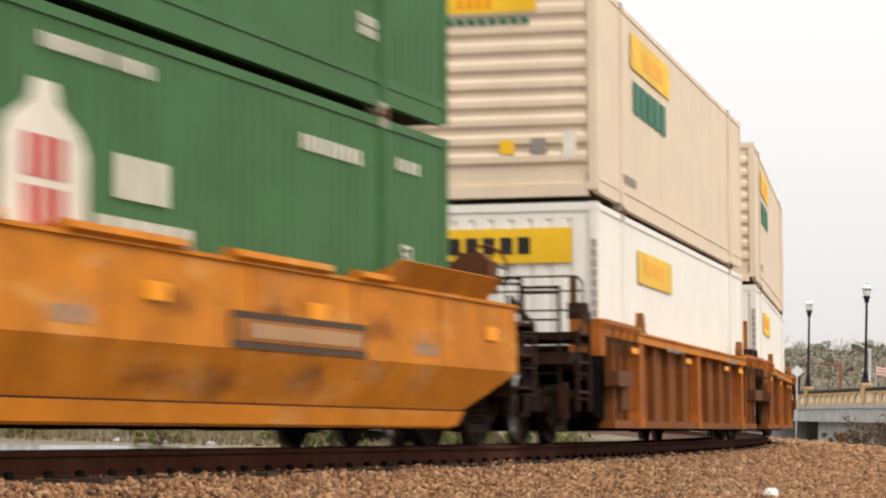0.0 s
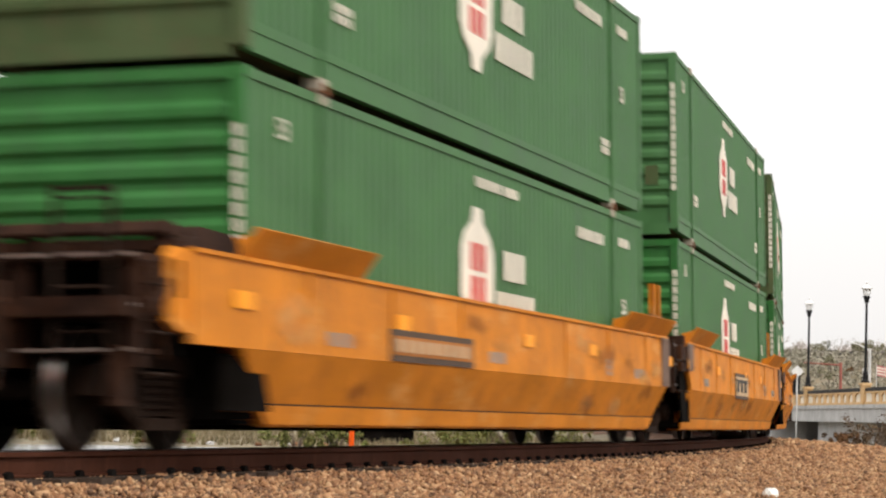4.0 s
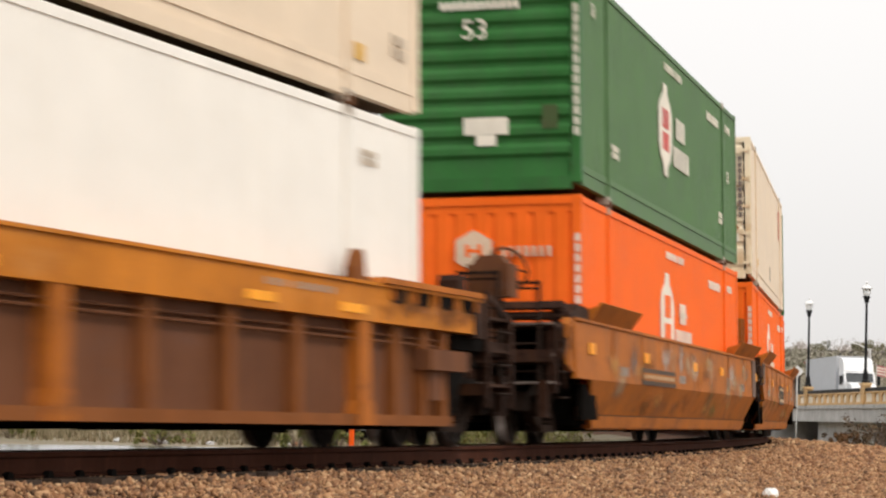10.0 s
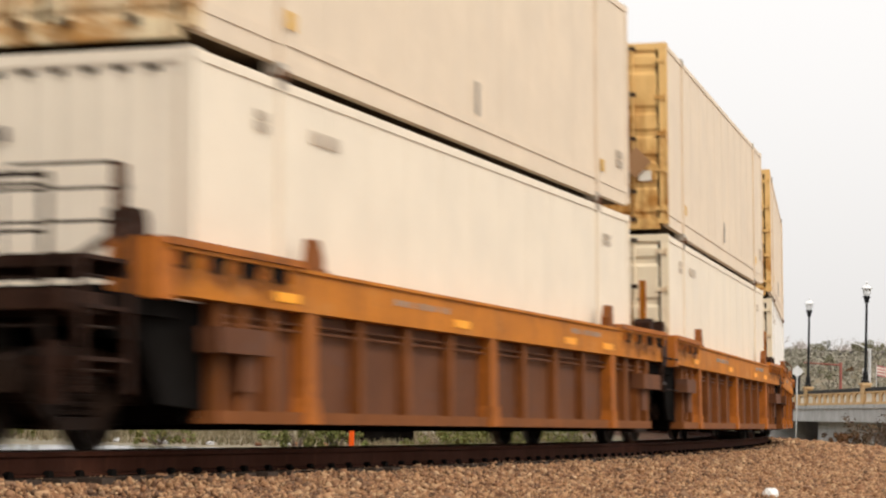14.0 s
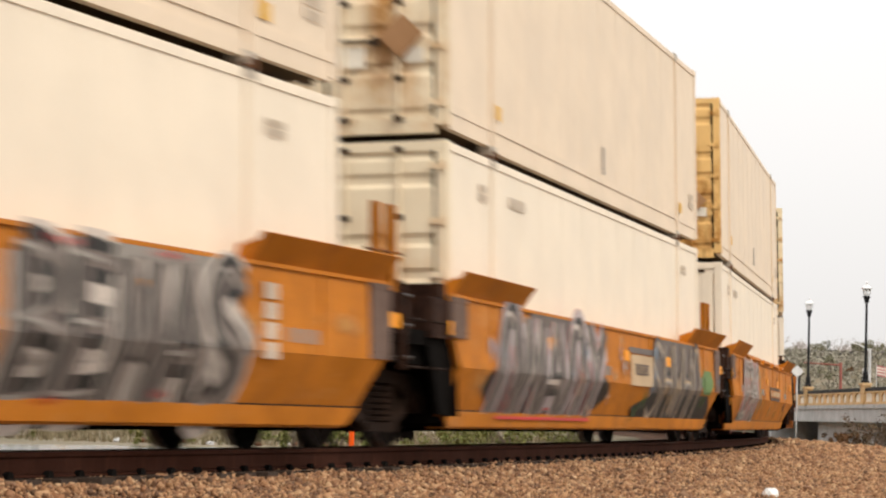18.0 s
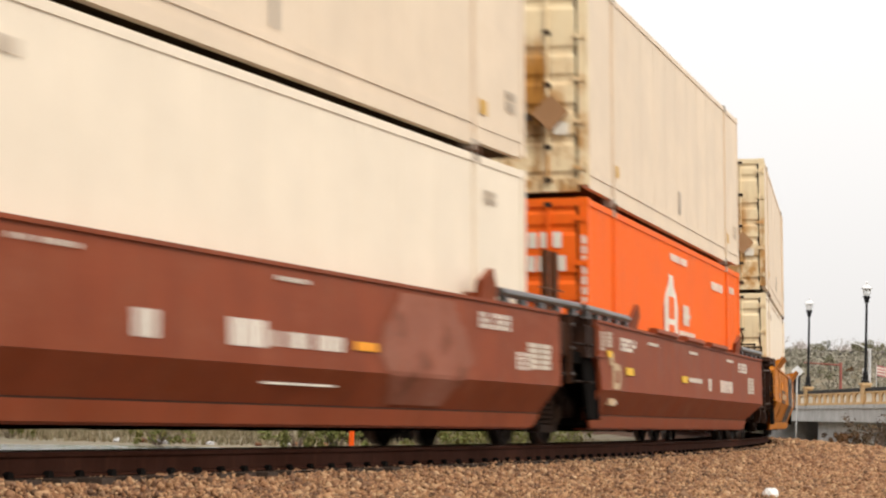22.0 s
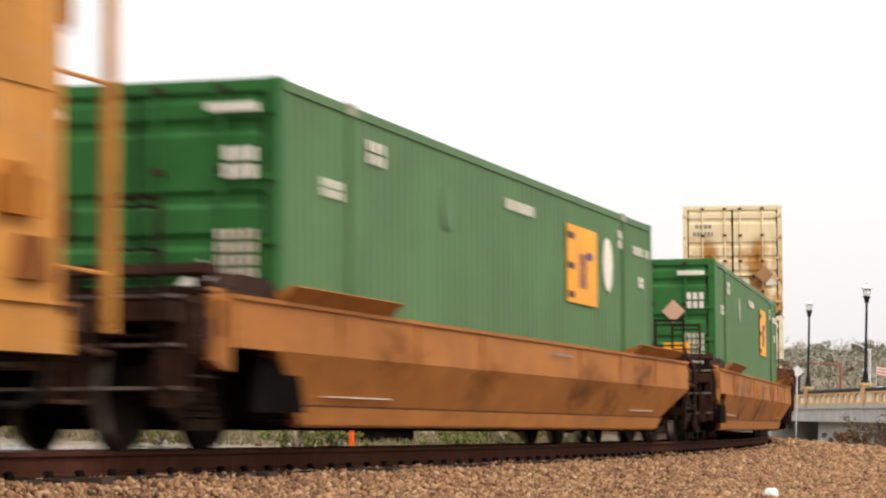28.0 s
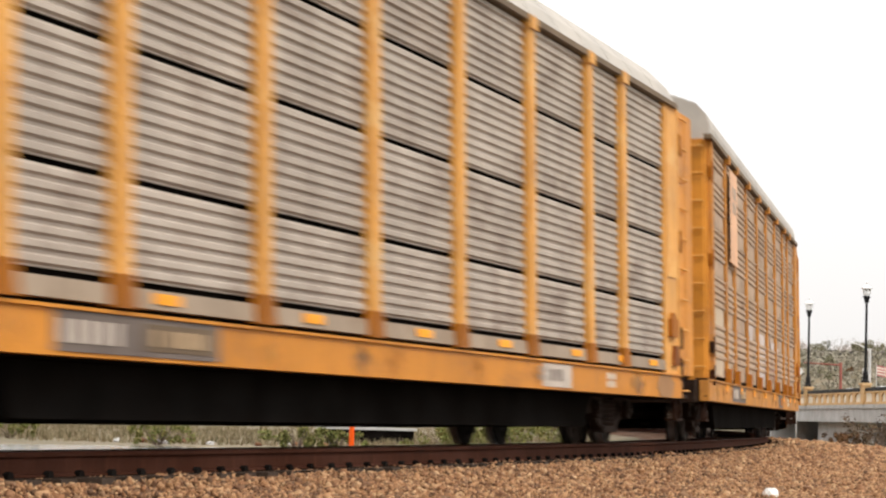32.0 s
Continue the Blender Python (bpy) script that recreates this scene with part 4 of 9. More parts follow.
def end_lid(bm):
    """The dark capped box along the top edge between the flare and the deck."""
    prism(bm, [(8.74, 1.505), (8.74, 1.6), (8.84, 1.66), (9.6, 1.68), (9.74, 1.6), (9.98, 1.55), (9.98, 1.505)], "y", -1.5, -1.3)
    box(bm, 8.9, 9.5, -1.3, 1.3, 1.52, 1.6)


def platform_back(bm):
    # added black backing that makes the gaps between the treads look shaded
    box(bm, 9.72, 9.78, -1.4, 1.4, 0.7, 1.37)


def platform_rail(bm):
    prism(bm, [(9.78, 1.6), (9.8, 1.66), (9.98, 1.7), (10.02, 1.62), (10.0, 1.59)], "y", -1.42, 1.3)


def platform_gusset(bm):
    """The side plate that carries on the shell beside the deck, with a slot and a stiffener."""
    prism(bm, [(9.76, 0.86), (9.76, 1.49), (10.02, 1.5), (10.14, 1.42), (10.14, 0.94), (9.98, 0.88)], "y", -1.5, -1.42)
    box(bm, 9.86, 9.9, -1.515, -1.5, 0.92, 1.46)


def gusset_slot_shade(bm):
    # thin dark box on the plate: the slot's shaded inside as colour
    box(bm, 9.95, 10.03, -1.506, -1.5, 1.12, 1.4)


def platform_brace(bm):
    """The rusty bracket between the side plate and the steps."""
    prism(bm, [(10.14, 0.98), (10.14, 1.4), (10.3, 1.34), (10.46, 1.16), (10.48, 0.98)], "y", -1.45, -1.4)
    prism(bm, [(10.05, 1.2), (10.44, 1.0), (10.46, 1.08), (10.07, 1.3)], "y", -1.49, -1.45)
    tube(bm, (10.2, -1.47, 0.66), (10.5, -1.47, 1.36), 0.02, 6)


def tread_edge(bm):
    box(bm, 10.655, 10.675, -1.43, 1.2, 0.004, 0.03)


def smooth_sill(side, rear):
    cut, back = 8.2, 7.62 if rear > 9 else 8.2

    def build(bm):
        a = [(-back, 1.318, 0.2), (cut, 1.318, 0.2), (cut + 0.22, 1.35, 0.356), (-back - 0.24, 1.35, 0.356)]
        f = [bm.verts.new((x, side * y, z)) for x, y, z in a]
        g = [bm.verts.new((x, side * (y - 0.12), z)) for x, y, z in a]
        bm.faces.new(f), bm.faces.new(g[::-1])
        for i in range(4):
            bm.faces.new((f[i], g[i], g[(i + 1) % 4], f[(i + 1) % 4]))
        y0, y1 = sorted((side * 1.1, side * 1.28))
        box(bm, -back, cut, y0, y1, 0.18, 0.2)
    return build


def top_chord(side, top, rear, front):
    def build(bm):
        y0, y1 = sorted((side * 1.34, side * 1.53))
        box(bm, -rear, front, y0, y1, top - 0.02, top + 0.015)
        y0, y1 = sorted((side * 1.22, side * 1.28))
        box(bm, -8.5, 8.5, y0, y1, 0.3, top - 0.02)
    return build


def weld_seam(side, top):
    """A narrow upright cover strip over a joint of the side sheets."""
    def build(bm):
        y0, y1 = sorted((side * 1.515, side * 1.527))
        box(bm, -0.02, 0.02, y0, y1, 0.8, top - 0.03)
    return build


def joint_box(bm):
    """The shallow side box that carries on over a shared bogie; x counts away from the middle."""
    box(bm, 8.76, 9.36, -1.49, -1.36, 1.06, 1.44)
    box(bm, 8.76, 9.3, -1.36, -1.2, 1.1, 1.4)
    box(bm, 9.0, 9.1, -1.5, -1.49, 1.1, 1.4)


def flare(w, rise, out):
    """A plate hinged on the top edge that leans outwards; drawn for the minus-y side."""
    def build(bm):
        prism(bm, [(-1.50, 0.0), (-1.50 - out, rise), (-1.47 - out, rise + 0.012), (-1.44, 0.0)], "x", -w / 2, w / 2)
        for x in (-w / 2 + 0.05, w / 2 - 0.05):
            prism(bm, [(-1.50, 0.0), (-1.49 - out, rise - 0.02), (-1.40, rise * 0.6), (-1.36, 0.0)], "x", x - 0.015, x + 0.015)
    return build


def lip(w):
    def build(bm):
        prism(bm, [(-1.53, 0.0), (-1.575, 0.03), (-1.56, 0.085), (-1.46, 0.10), (-1.38, 0.0)], "x", -w / 2, w / 2)
    return build


def horn(bm):
    """A five-cornered container guide that stands on the top edge and leans outwards."""
    pts = [(-0.3, 0.0), (-0.36, 0.2), (-0.04, 0.34), (0.3, 0.12), (0.3, 0.0)]
    a = [bm.verts.new((x, -1.50 - 0.22 * z, z)) for x, z in pts]
    c = [bm.verts.new((x, -1.44 - 0.22 * z, z)) for x, z in pts]
    bm.faces.new(a), bm.faces.new(c[::-1])
    for i in range(5):
        bm.faces.new((a[i], c[i], c[(i + 1) % 5], a[(i + 1) % 5]))
    box(bm, -0.28, 0.28, -1.44, -1.32, 0.0, 0.08)


def guard_rail(bm):
    """The pipe along the top edge over the end of the well, on its brackets; x counts away from the middle."""
    tube(bm, (6.3, -1.5, 0.12), (9.6, -1.5, 0.12), 0.05, 10)
    for i in range(5):
        x = 6.5 + i * 0.72
        prism(bm, [(x - 0.09, 0.0), (x - 0.05, 0.12), (x + 0.05, 0.12), (x + 0.09, 0.0)], "y", -1.53, -1.44)


def well_floor(bm):
    box(bm, -8.15, 8.15, -1.2, 1.2, 0.2, 0.235)


def cross_beam(bm):
    box(bm, -0.07, 0.07, -1.24, 1.24, 0.17, 0.196)


def bulkhead(bm):
    """The end wall of the well and the platform over the bogie; x counts away from the middle."""
    prism(bm, [(8.2, 0.2), (8.3, 0.2), (8.75, 0.8), (8.75, 1.25), (8.62, 1.25), (8.62, 0.82)], "y", -1.3, 1.3)
    box(bm, 8.7, 9.95, -1.42, 1.42, 0.98, 1.12)
    box(bm, 8.75, 9.95, -0.35, 0.35, 0.72, 0.98)
    for y in (-1.28, 1.28):
        box(bm, 8.75, 9.7, y - 0.06, y + 0.06, 0.8, 1.0)


def end_sill(bm):
    """Beam, draft gear and coupler of a car's outer end."""
    box(bm, 9.95, 10.75, -1.4, 1.4, 0.95, 1.1)
    box(bm, 10.68, 10.8, -1.42, 1.42, 0.96, 1.1)
    box(bm, 10.62, 10.8, -0.5, 0.5, 0.6, 0.98)
    box(bm, 9.9, 10.9, -0.3, 0.3, 0.6, 0.95)
    for y in (-1.3, 1.3):
        box(bm, 10.6, 10.72, y - 0.05, y + 0.05, 0.32, 0.75)
        box(bm, 10.45, 10.75, y - 0.03, y + 0.03, 0.32, 0.36)


def coupler(bm):
    box(bm, 10.85, 11.4, -0.09, 0.09, 0.68, 0.88)
    prism(bm, [(11.35, -0.16), (11.66, -0.17), (11.68, -0.02), (11.55, 0.02), (11.56, 0.16), (11.35, 0.14)], "z", 0.62, 0.92)


def upright(h):
    def build(bm):
        box(bm, -0.05, 0.05, -0.02, 0.02, 0.0, h)
        box(bm, -0.05, -0.03, -0.02, 0.06, 0.0, h)
    return build


def ladder(bm):
    """Two stiles joined by the top bar; x is across, z up."""
    for x in (-0.22, 0.22):
        box(bm, x - 0.018, x + 0.018, -0.025, 0.025, 0.0, 1.15)
    box(bm, -0.202, 0.202, -0.02, 0.02, 1.11, 1.145)


def ladder_rung(bm):
    tube(bm, (-0.22, 0, 0), (0.22, 0, 0), 0.014, 6)


def grab_iron(bm):
    tube(bm, (-0.2, -0.06, 0), (0.2, -0.06, 0), 0.012, 6)
    for x in (-0.2, 0.2):
        tube(bm, (x, -0.06, 0), (x, 0.02, 0), 0.012, 6)


def brake_housing(bm):
    box(bm, -0.17, 0.17, -0.24, 0.24, 0.0, 0.36)
    prism(bm, [(-0.2, 0.36), (0.2, 0.36), (0.12, 0.46), (-0.12, 0.46)], "x", -0.12, 0.12)
    box(bm, -0.06, 0.06, -0.06, 0.06, -0.5, 0.0)


def brake_wheel(bm):
    ring(bm, (0.22, -0.12, 0.34), (0.8, -0.25, 0.45), 0.24, 0.018, 22, 6)
    c = Vector((0.22, -0.12, 0.34))
    d = Vector((0.8, -0.25, 0.45)).normalized()
    u = d.orthogonal().normalized()
    w = d.cross(u)
    for i in range(5):
        a = i * 2 * math.pi / 5
        tube(bm, c, c + (u * math.cos(a) + w * math.sin(a)) * 0.24, 0.012, 6)
    tube(bm, c, c - d * 0.14, 0.03, 8)


def step_board(bm):
    """A tread plate with a turned-down edge, over half the width."""
    box(bm, 9.75, 10.55, -1.46, -0.3, 0.0, 0.03)
    box(bm, 9.72, 9.75, -1.46, -0.3, -0.09, 0.03)
    box(bm, 10.55, 10.58, -1.46, -0.3, -0.06, 0.03)


def step_stile(bm):
    for x, z in ((9.74, 1.62), (10.56, 1.36)):
        box(bm, x - 0.035, x + 0.035, -0.02, 0.02, 0.4, z)
    prism(bm, [(9.74, 1.62), (10.56, 1.36), (10.56, 1.3), (9.74, 1.56)], "y", -0.015, 0.015)


def hand_rail(bm):
    """A bent pipe rail: up at both sides and across."""
    pts = [Vector((0, -1.35, 1.1)), Vector((0, -1.35, 2.0)), Vector((0, -1.28, 2.08)), Vector((0, -0.45, 2.08)), Vector((0, -0.38, 2.0)), Vector((0, -0.38, 1.1))]
    for a, b in zip(pts, pts[1:]):
        tube(bm, a, b, 0.013, 6)


def cross_rail(bm):
    tube(bm, (0, -1.36, 0), (0, 1.0, 0), 0.012, 6)


def end_wall_plate(bm):
    """The rusty box beam that closes the well's end at its top edge."""
    box(bm, 8.7, 9.55, -1.44, 1.44, 1.12, 1.3)
    box(bm, 8.72, 8.9, -1.42, 1.42, 1.3, 1.5)


def air_hose(bm):
    pts = [Vector((10.8, -0.45, 0.7)), Vector((11.0, -0.45, 0.45)), Vector((11.25, -0.42, 0.32)), Vector((11.6, -0.4, 0.34))]
    for a, b in zip(pts, pts[1:]):
        tube(bm, a, b, 0.035, 8)


def well_wagon(style, paint, label, place, top=1.5, front="joint", rear="joint", truck_front=True, truck_rear=False, dark=None, brake=None, panel=None, lips=False, thin=False):
    """A well wagon unit. style: 'smooth' (flares), 'guarded' (smooth with horns and pipe rails) or 'ribbed'."""
    ob = tagged(new("well_wagon"), label, "well wagon", "wagons of the train")
    dark, panel = dark or paint, panel or BROWN
    floor = shared("floor", "wfloor", well_floor, BLACK, ob)
    for i in range(9):
        shared("cross_beam", "wbeam", cross_beam, BLACK, floor, at_=Matrix.Translation((-7.6 + i * 1.9, 0, 0)))
    for side in (-1, 1):
        if style == "ribbed":
            z0 = 1.36 if thin else 1.14
            shared("top_chord", f"rchord{side}{z0}", ribbed_chord(side, z0), paint, ob)
            shared("side_panel", f"rpanel{side}{z0}", ribbed_panel(side, z0), panel, ob, "brown recessed side sheet")
            shared("bottom_sill", f"rsill{side}", ribbed_sill(side), RUST_P, ob)
            for x in () if thin else (-8.9, -8.2, -7.5, -6.8, 6.8, 7.5, 8.2, 8.9):
                shared("chord_slot", f"rslot{side}", chord_slot(side), GASKET_SHADE, ob, "dark pocket in the top chord", Matrix.Translation((x, 0, 0)))
            for i, x in enumerate(RIB_X):
                shared("rib", f"rrib{side}{x in STRONG}{z0}", ribbed_rib(side, x in STRONG, z0), dark if x in STRONG else RUST_P, ob, at_=Matrix.Translation((x, 0, 0)))
            for z in () if thin else (0.98, 1.04):
                for a, b in zip(RIB_X, RIB_X[1:]):
                    shared("side_pipe", f"rpipe{side}{b - a:.2f}", ribbed_pipe(side, b - a), BROWN, ob, at_=Matrix.Translation((a, 0, z)))
            for fx in (1, -1):
                m = Matrix.Diagonal((fx, -side, 1, 1))
                shared("chord_cap", "rcap", chord_cap, dark, ob, at_=m)
                shared("chord_end", "rcend", chord_end, dark if fx < 0 else END_BR, ob, "rusty chord end", m)
                shared("chord_lug", "rlug", chord_lug, END_BR, ob, at_=m)
                shared("end_guard", "rguard", ribbed_shade, BLACK, ob, "sooty plate beside the bogie", m)
        else:
            re_, fr_ = 9.75 if rear == "end" else 8.75, 9.75 if front == "end" else 8.75
            shared("side_shell", f"shell{side}{top}{re_}{fr_}", smooth_side(side, top, re_, fr_, 0.68 if style == "guarded" else 0.79), paint, ob)
            shared("bottom_sill", f"sill{side}{re_}", smooth_sill(side, re_), paint, ob)
            if side < 0:
                shared("sill_joint", f"sjoint{re_}", sill_joint(re_), END_BR, ob, "dark groove above the sill")
            shared("top_chord", f"chord{side}{top}{re_}{fr_}", top_chord(side, top, re_, fr_), paint, ob)
        if style == "smooth":
            for x in (-7.1, -4.7, -2.3, 2.35, 4.75, 7.15):
                shared("weld_seam", f"seam{side}{top}", weld_seam(side, top), dark, ob, at_=Matrix.Translation((x, 0, 0)))
    both = [(fx, fy) for fx in (1, -1) for fy in (1, -1)]
    if style == "smooth":
        deep = top > 1.3
        for x, w in ((7.15, 3.1),):
            for fx, fy in both:
                shared("guide_flare", f"flare{deep}", flare(w, 0.23 if deep else 0.13, 0.17 if deep else 0.15), paint, ob,
                       at_=Matrix.Translation((fx * x, 0, top)) @ Matrix.Diagonal((fx, fy, 1, 1)))
        if deep and lips:
            for x, w in ((-5.2, 0.8), (-3.0, 2.1), (0, 2.0), (3.0, 2.1), (5.2, 0.8)):
                for fy in (1, -1):
                    shared("guide_lip", f"lip{w}", lip(w), dark, ob, at_=Matrix.Translation((x, 0, top)) @ Matrix.Diagonal((1, fy, 1, 1)))
    if style == "guarded":
        for fx, fy in both:
            shared("guide_horn", "horn", horn, paint, ob, at_=Matrix.Translation((fx * 5.85, 0, top)) @ Matrix.Diagonal((fx, fy, 1, 1)))
            shared("guard_rail", "grail", guard_rail, PIPE, ob, "dark pipe rail on brackets", Matrix.Translation((0, 0, top)) @ Matrix.Diagonal((fx, fy, 1, 1)))
        for x, w in ((-3.0, 2.1), (0, 2.0), (3.0, 2.1)) if brake else ():
            for fy in (1, -1):
                shared("guide_lip", f"lip{w}", lip(w), paint, ob, at_=Matrix.Translation((x, 0, top)) @ Matrix.Diagonal((1, fy, 1, 1)))
    if style == "ribbed":
        for fx in (1, -1):
            shared("valve_box", "vbox", valve_box, BROWN, ob, at_=Matrix.Diagonal((fx, 1, 1, 1)) @ Matrix.Translation((0.0 if fx > 0 else -0.5, 0, 0)))
            for i in range(4):
                x = fx * (6.8 + 0.7 * i)
                rub(ob, x - 0.6, x + 0.6, 1.15, 1.5, 800 + i, BROWN, lambda z, i=i: -1.527 - 0.0005 * i)
        for fx, fy in both:
            shared("guide_block", "stake", stake_block, RUST_P, ob, at_=Matrix.Translation((fx * 5.8, 0, 1.5)) @ Matrix.Diagonal((fx, fy, 1, 1)))
    for fx, how in ((1, front), (-1, rear)):
        m = Matrix.Diagonal((fx, 1, 1, 1))
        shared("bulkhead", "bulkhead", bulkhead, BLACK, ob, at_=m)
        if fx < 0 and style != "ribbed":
            # added black box: paints the shade inside the end of the well
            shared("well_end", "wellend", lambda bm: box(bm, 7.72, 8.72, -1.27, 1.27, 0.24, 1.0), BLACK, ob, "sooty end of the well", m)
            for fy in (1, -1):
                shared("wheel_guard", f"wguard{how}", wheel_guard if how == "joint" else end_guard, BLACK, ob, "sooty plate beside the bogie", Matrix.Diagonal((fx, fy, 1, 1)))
        if how == "joint" and style != "ribbed":
            cover = GREY_P if paint is not MAROON else MAROON
            for fy in (1, -1):
                x0, x1, z0 = (8.28, 8.78, 0.8) if fx > 0 else (8.2, 8.8, 1.08)
                if fx < 0 or paint is not MAROON:
                    shared("end_panel", f"epanel{fx}", end_panel(z0, x0, x1), cover, ob, "worn grey-brown cover plate" if cover is GREY_P else "", Matrix.Diagonal((fx, fy, 1, 1)))
            if fx < 0:
                shared("end_beam", "jbeam", joint_beam, END_BR, ob, "rusty brown end beam", m)
            else:
                shared("rung_post", "rungpost", rung_post, END_BR, ob)
                for z in (0.84, 1.14, 1.42):
                    shared("step_rung", "srung", step_rung, PIPE, ob, at_=Matrix.Translation((0, 0, z)))
        if how == "joint" and fx > 0:
            for x in (9.32, 9.72) if style != "ribbed" else (9.5,):
                shared("upright", "upr1.2", upright(1.22), paint if paint is not MAROON else BROWN, ob, at_=Matrix.Translation((x, -1.2, 1.1)))
        elif how == "end" and fx < 0 and style == "ribbed":
            shared("upright", "upr1.0", upright(1.0), BROWN, ob, at_=Matrix.Translation((-9.25, -1.2, 1.1)))
        low = top < 1.3
        if how == "end" and style != "ribbed":
            shared("end_plate", "ewall", end_wall_plate, END_BR, ob, "rusty brown end beam", m if not low else m @ Matrix.Translation((0, 0, -0.2)))
        if how == "joint" and fx > 0 and style != "ribbed":
            shared("cross_rail", "crail_j", lambda bm: tube(bm, (9.0, -1.2, 0), (10.0, -1.2, 0), 0.014, 6), BROWN, ob, at_=Matrix.Translation((0, 0, 1.86)))
        if how == "end" and fx < 0 and style != "ribbed":
            down = Matrix.Translation((0, 0, -0.26 if low else 0.0))
            shared("deck", "eplat", platform_deck, END_BR, ob, "rusty brown end deck", m @ down)
            for y in (-1.38, -0.5, 0.45, 1.35):
                shared("deck_post", "epost", platform_post, END_BR, ob, at_=m @ down @ Matrix.Translation((0, y, 0)))
            for z in (0.7, 1.02):
                shared("tread", "etread", platform_tread, END_BR, ob, at_=m @ down @ Matrix.Translation((0, 0, z)))
            for y in (-1.3, -0.25, 0.9):
                shared("rail_stub", "estub", rail_stub, END_BR, ob, at_=m @ down @ Matrix.Translation((0, y, 0)))
            shared("platform_back", "eback", platform_back, BLACK, ob, at_=m @ down)
            shared("platform_rail", "eprail", platform_rail, END_BR, ob, at_=m @ down)
            for fy in (1, -1):
                shared("end_lid", "elid", end_lid, END_BR, ob, "dark capped box on the top edge", Matrix.Diagonal((fx, fy, 1, 1)) @ Matrix.Translation((0, 0, top - 1.5)))
                g = shared("gusset", "egusset", platform_gusset, paint, ob, at_=Matrix.Diagonal((fx, fy, 1, 1)) @ down)
                shared("slot", "eslot", gusset_slot_shade, GASKET_SHADE, g)
                shared("brace", "ebrace", platform_brace, END_BR, ob, at_=Matrix.Diagonal((fx, fy, 1, 1)) @ down)
            for z in (0.705, 1.025, 1.39):
                shared("tread_edge", "tedge", tread_edge, EDGE, ob, "bright worn tread edge", m @ down @ Matrix.Translation((0, 0, z)))
        elif how == "end":
            for z in (0.62, 0.98, 1.32):
                shared("step_board", "sboard", step_board, END_BR, ob, at_=m @ Matrix.Translation((0, 0, z - (0.12 if low else 0))))
            for y in (-1.46, -0.3):
                shared("step_stile", "sstile", step_stile, END_BR if y < -1 else BLACK, ob, at_=m @ Matrix.Translation((0, y, -0.2 if low else 0)))
            if fx < 0:
                shared("hand_rail", "hrail", hand_rail, STEEL_D, ob, at_=Matrix.Translation((-9.55, 0, 0)))
                for z in (1.66, 1.9):
                    shared("cross_rail", "crail", cross_rail, STEEL_D, ob, at_=Matrix.Translation((-9.5, 0, z)))
        if how == "end":
            shared("end_sill", "esill", end_sill, END_BR, ob, at_=m)
            shared("coupler", "coupler", coupler, IRON, ob, at_=m)
            shared("air_hose", "hose", air_hose, GASKET_SHADE, ob, at_=m)
            for y in (-1.05, 1.05):
                steps = shared("ladder", "ladder", ladder, IRON, ob, at_=Matrix.Translation((fx * 10.72, y, 0.75)) @ Matrix.Rotation(math.pi / 2, 4, "Z"))
                for i in range(4):
                    shared("rung", "lrung", ladder_rung, IRON, steps, at_=Matrix.Translation((0, 0, 0.1 + i * 0.32)))
            for z in (0.55, 0.85, 1.2):
                shared("grab_iron", "grab", grab_iron, IRON, ob, at_=Matrix.Translation((fx * 10.3, -1.42, z)))
            if brake and brake[0] * fx > 0:
                h = shared("hand_brake", "bhouse", brake_housing, BROWN if fx > 0 else BLACK, ob, "hand brake housing", Matrix.Translation((brake[0], brake[2], brake[1])) @ Matrix.Diagonal((fx, 1, 1, 1)))
                shared("hand_wheel", "bwheel", brake_wheel, BROWN if fx > 0 else BLACK, h, "spoked brake wheel")
        else:
            shared("hinge_beam", "hbeam", lambda bm: (box(bm, 9.4, 9.9, -0.5, 0.5, 0.72, 1.02), box(bm, 9.6, 9.9, -1.2, 1.2, 1.0, 1.14)), BLACK, ob, at_=m)
            if style != "ribbed":
                for fy in (1, -1):
                    shared("joint_box", "jbox", joint_box, END_BR, ob, at_=Matrix.Diagonal((fx, fy, 1, 1)))
            if style == "ribbed" and fx > 0:
                shared("rung_post", "rungpost", rung_post, END_BR, ob)
                for z in (0.84, 1.14, 1.4):
                    shared("step_rung", "srung", step_rung, PIPE, ob, at_=Matrix.Translation((0, 0, z)))
            for z in (0.75, 1.2):
                shared("grab_iron", "grab", grab_iron, IRON, ob, at_=Matrix.Translation((fx * 9.4, -1.5, z)))
    if truck_front:
        bogie(ob, TRUCK, place)
    if truck_rear:
        bogie(ob, -TRUCK if style == "ribbed" else -9.3, place)
    MOVERS.append((ob, place, TRUCK, 0.0))
    return ob


# ribbed wagon pieces
STRONG = (-5.95, 0.0, 5.95)
RIB_X = [-7.98, -7.5, -6.8, -5.95, -4.45, -3.0, -1.5, 0.0, 1.5, 3.0, 4.45, 5.95, 6.9, 7.7, 8.3]


def ribbed_chord(side, z0):
    def build(bm):
        y0, y1 = sorted((side * 1.34, side * 1.53))
        box(bm, -9.3, 9.3, y0, y1, z0, 1.47)
        y0, y1 = sorted((side * 1.36, side * 1.555))
        box(bm, -9.3, 9.3, y0, y1, 1.47, 1.5)
    return build


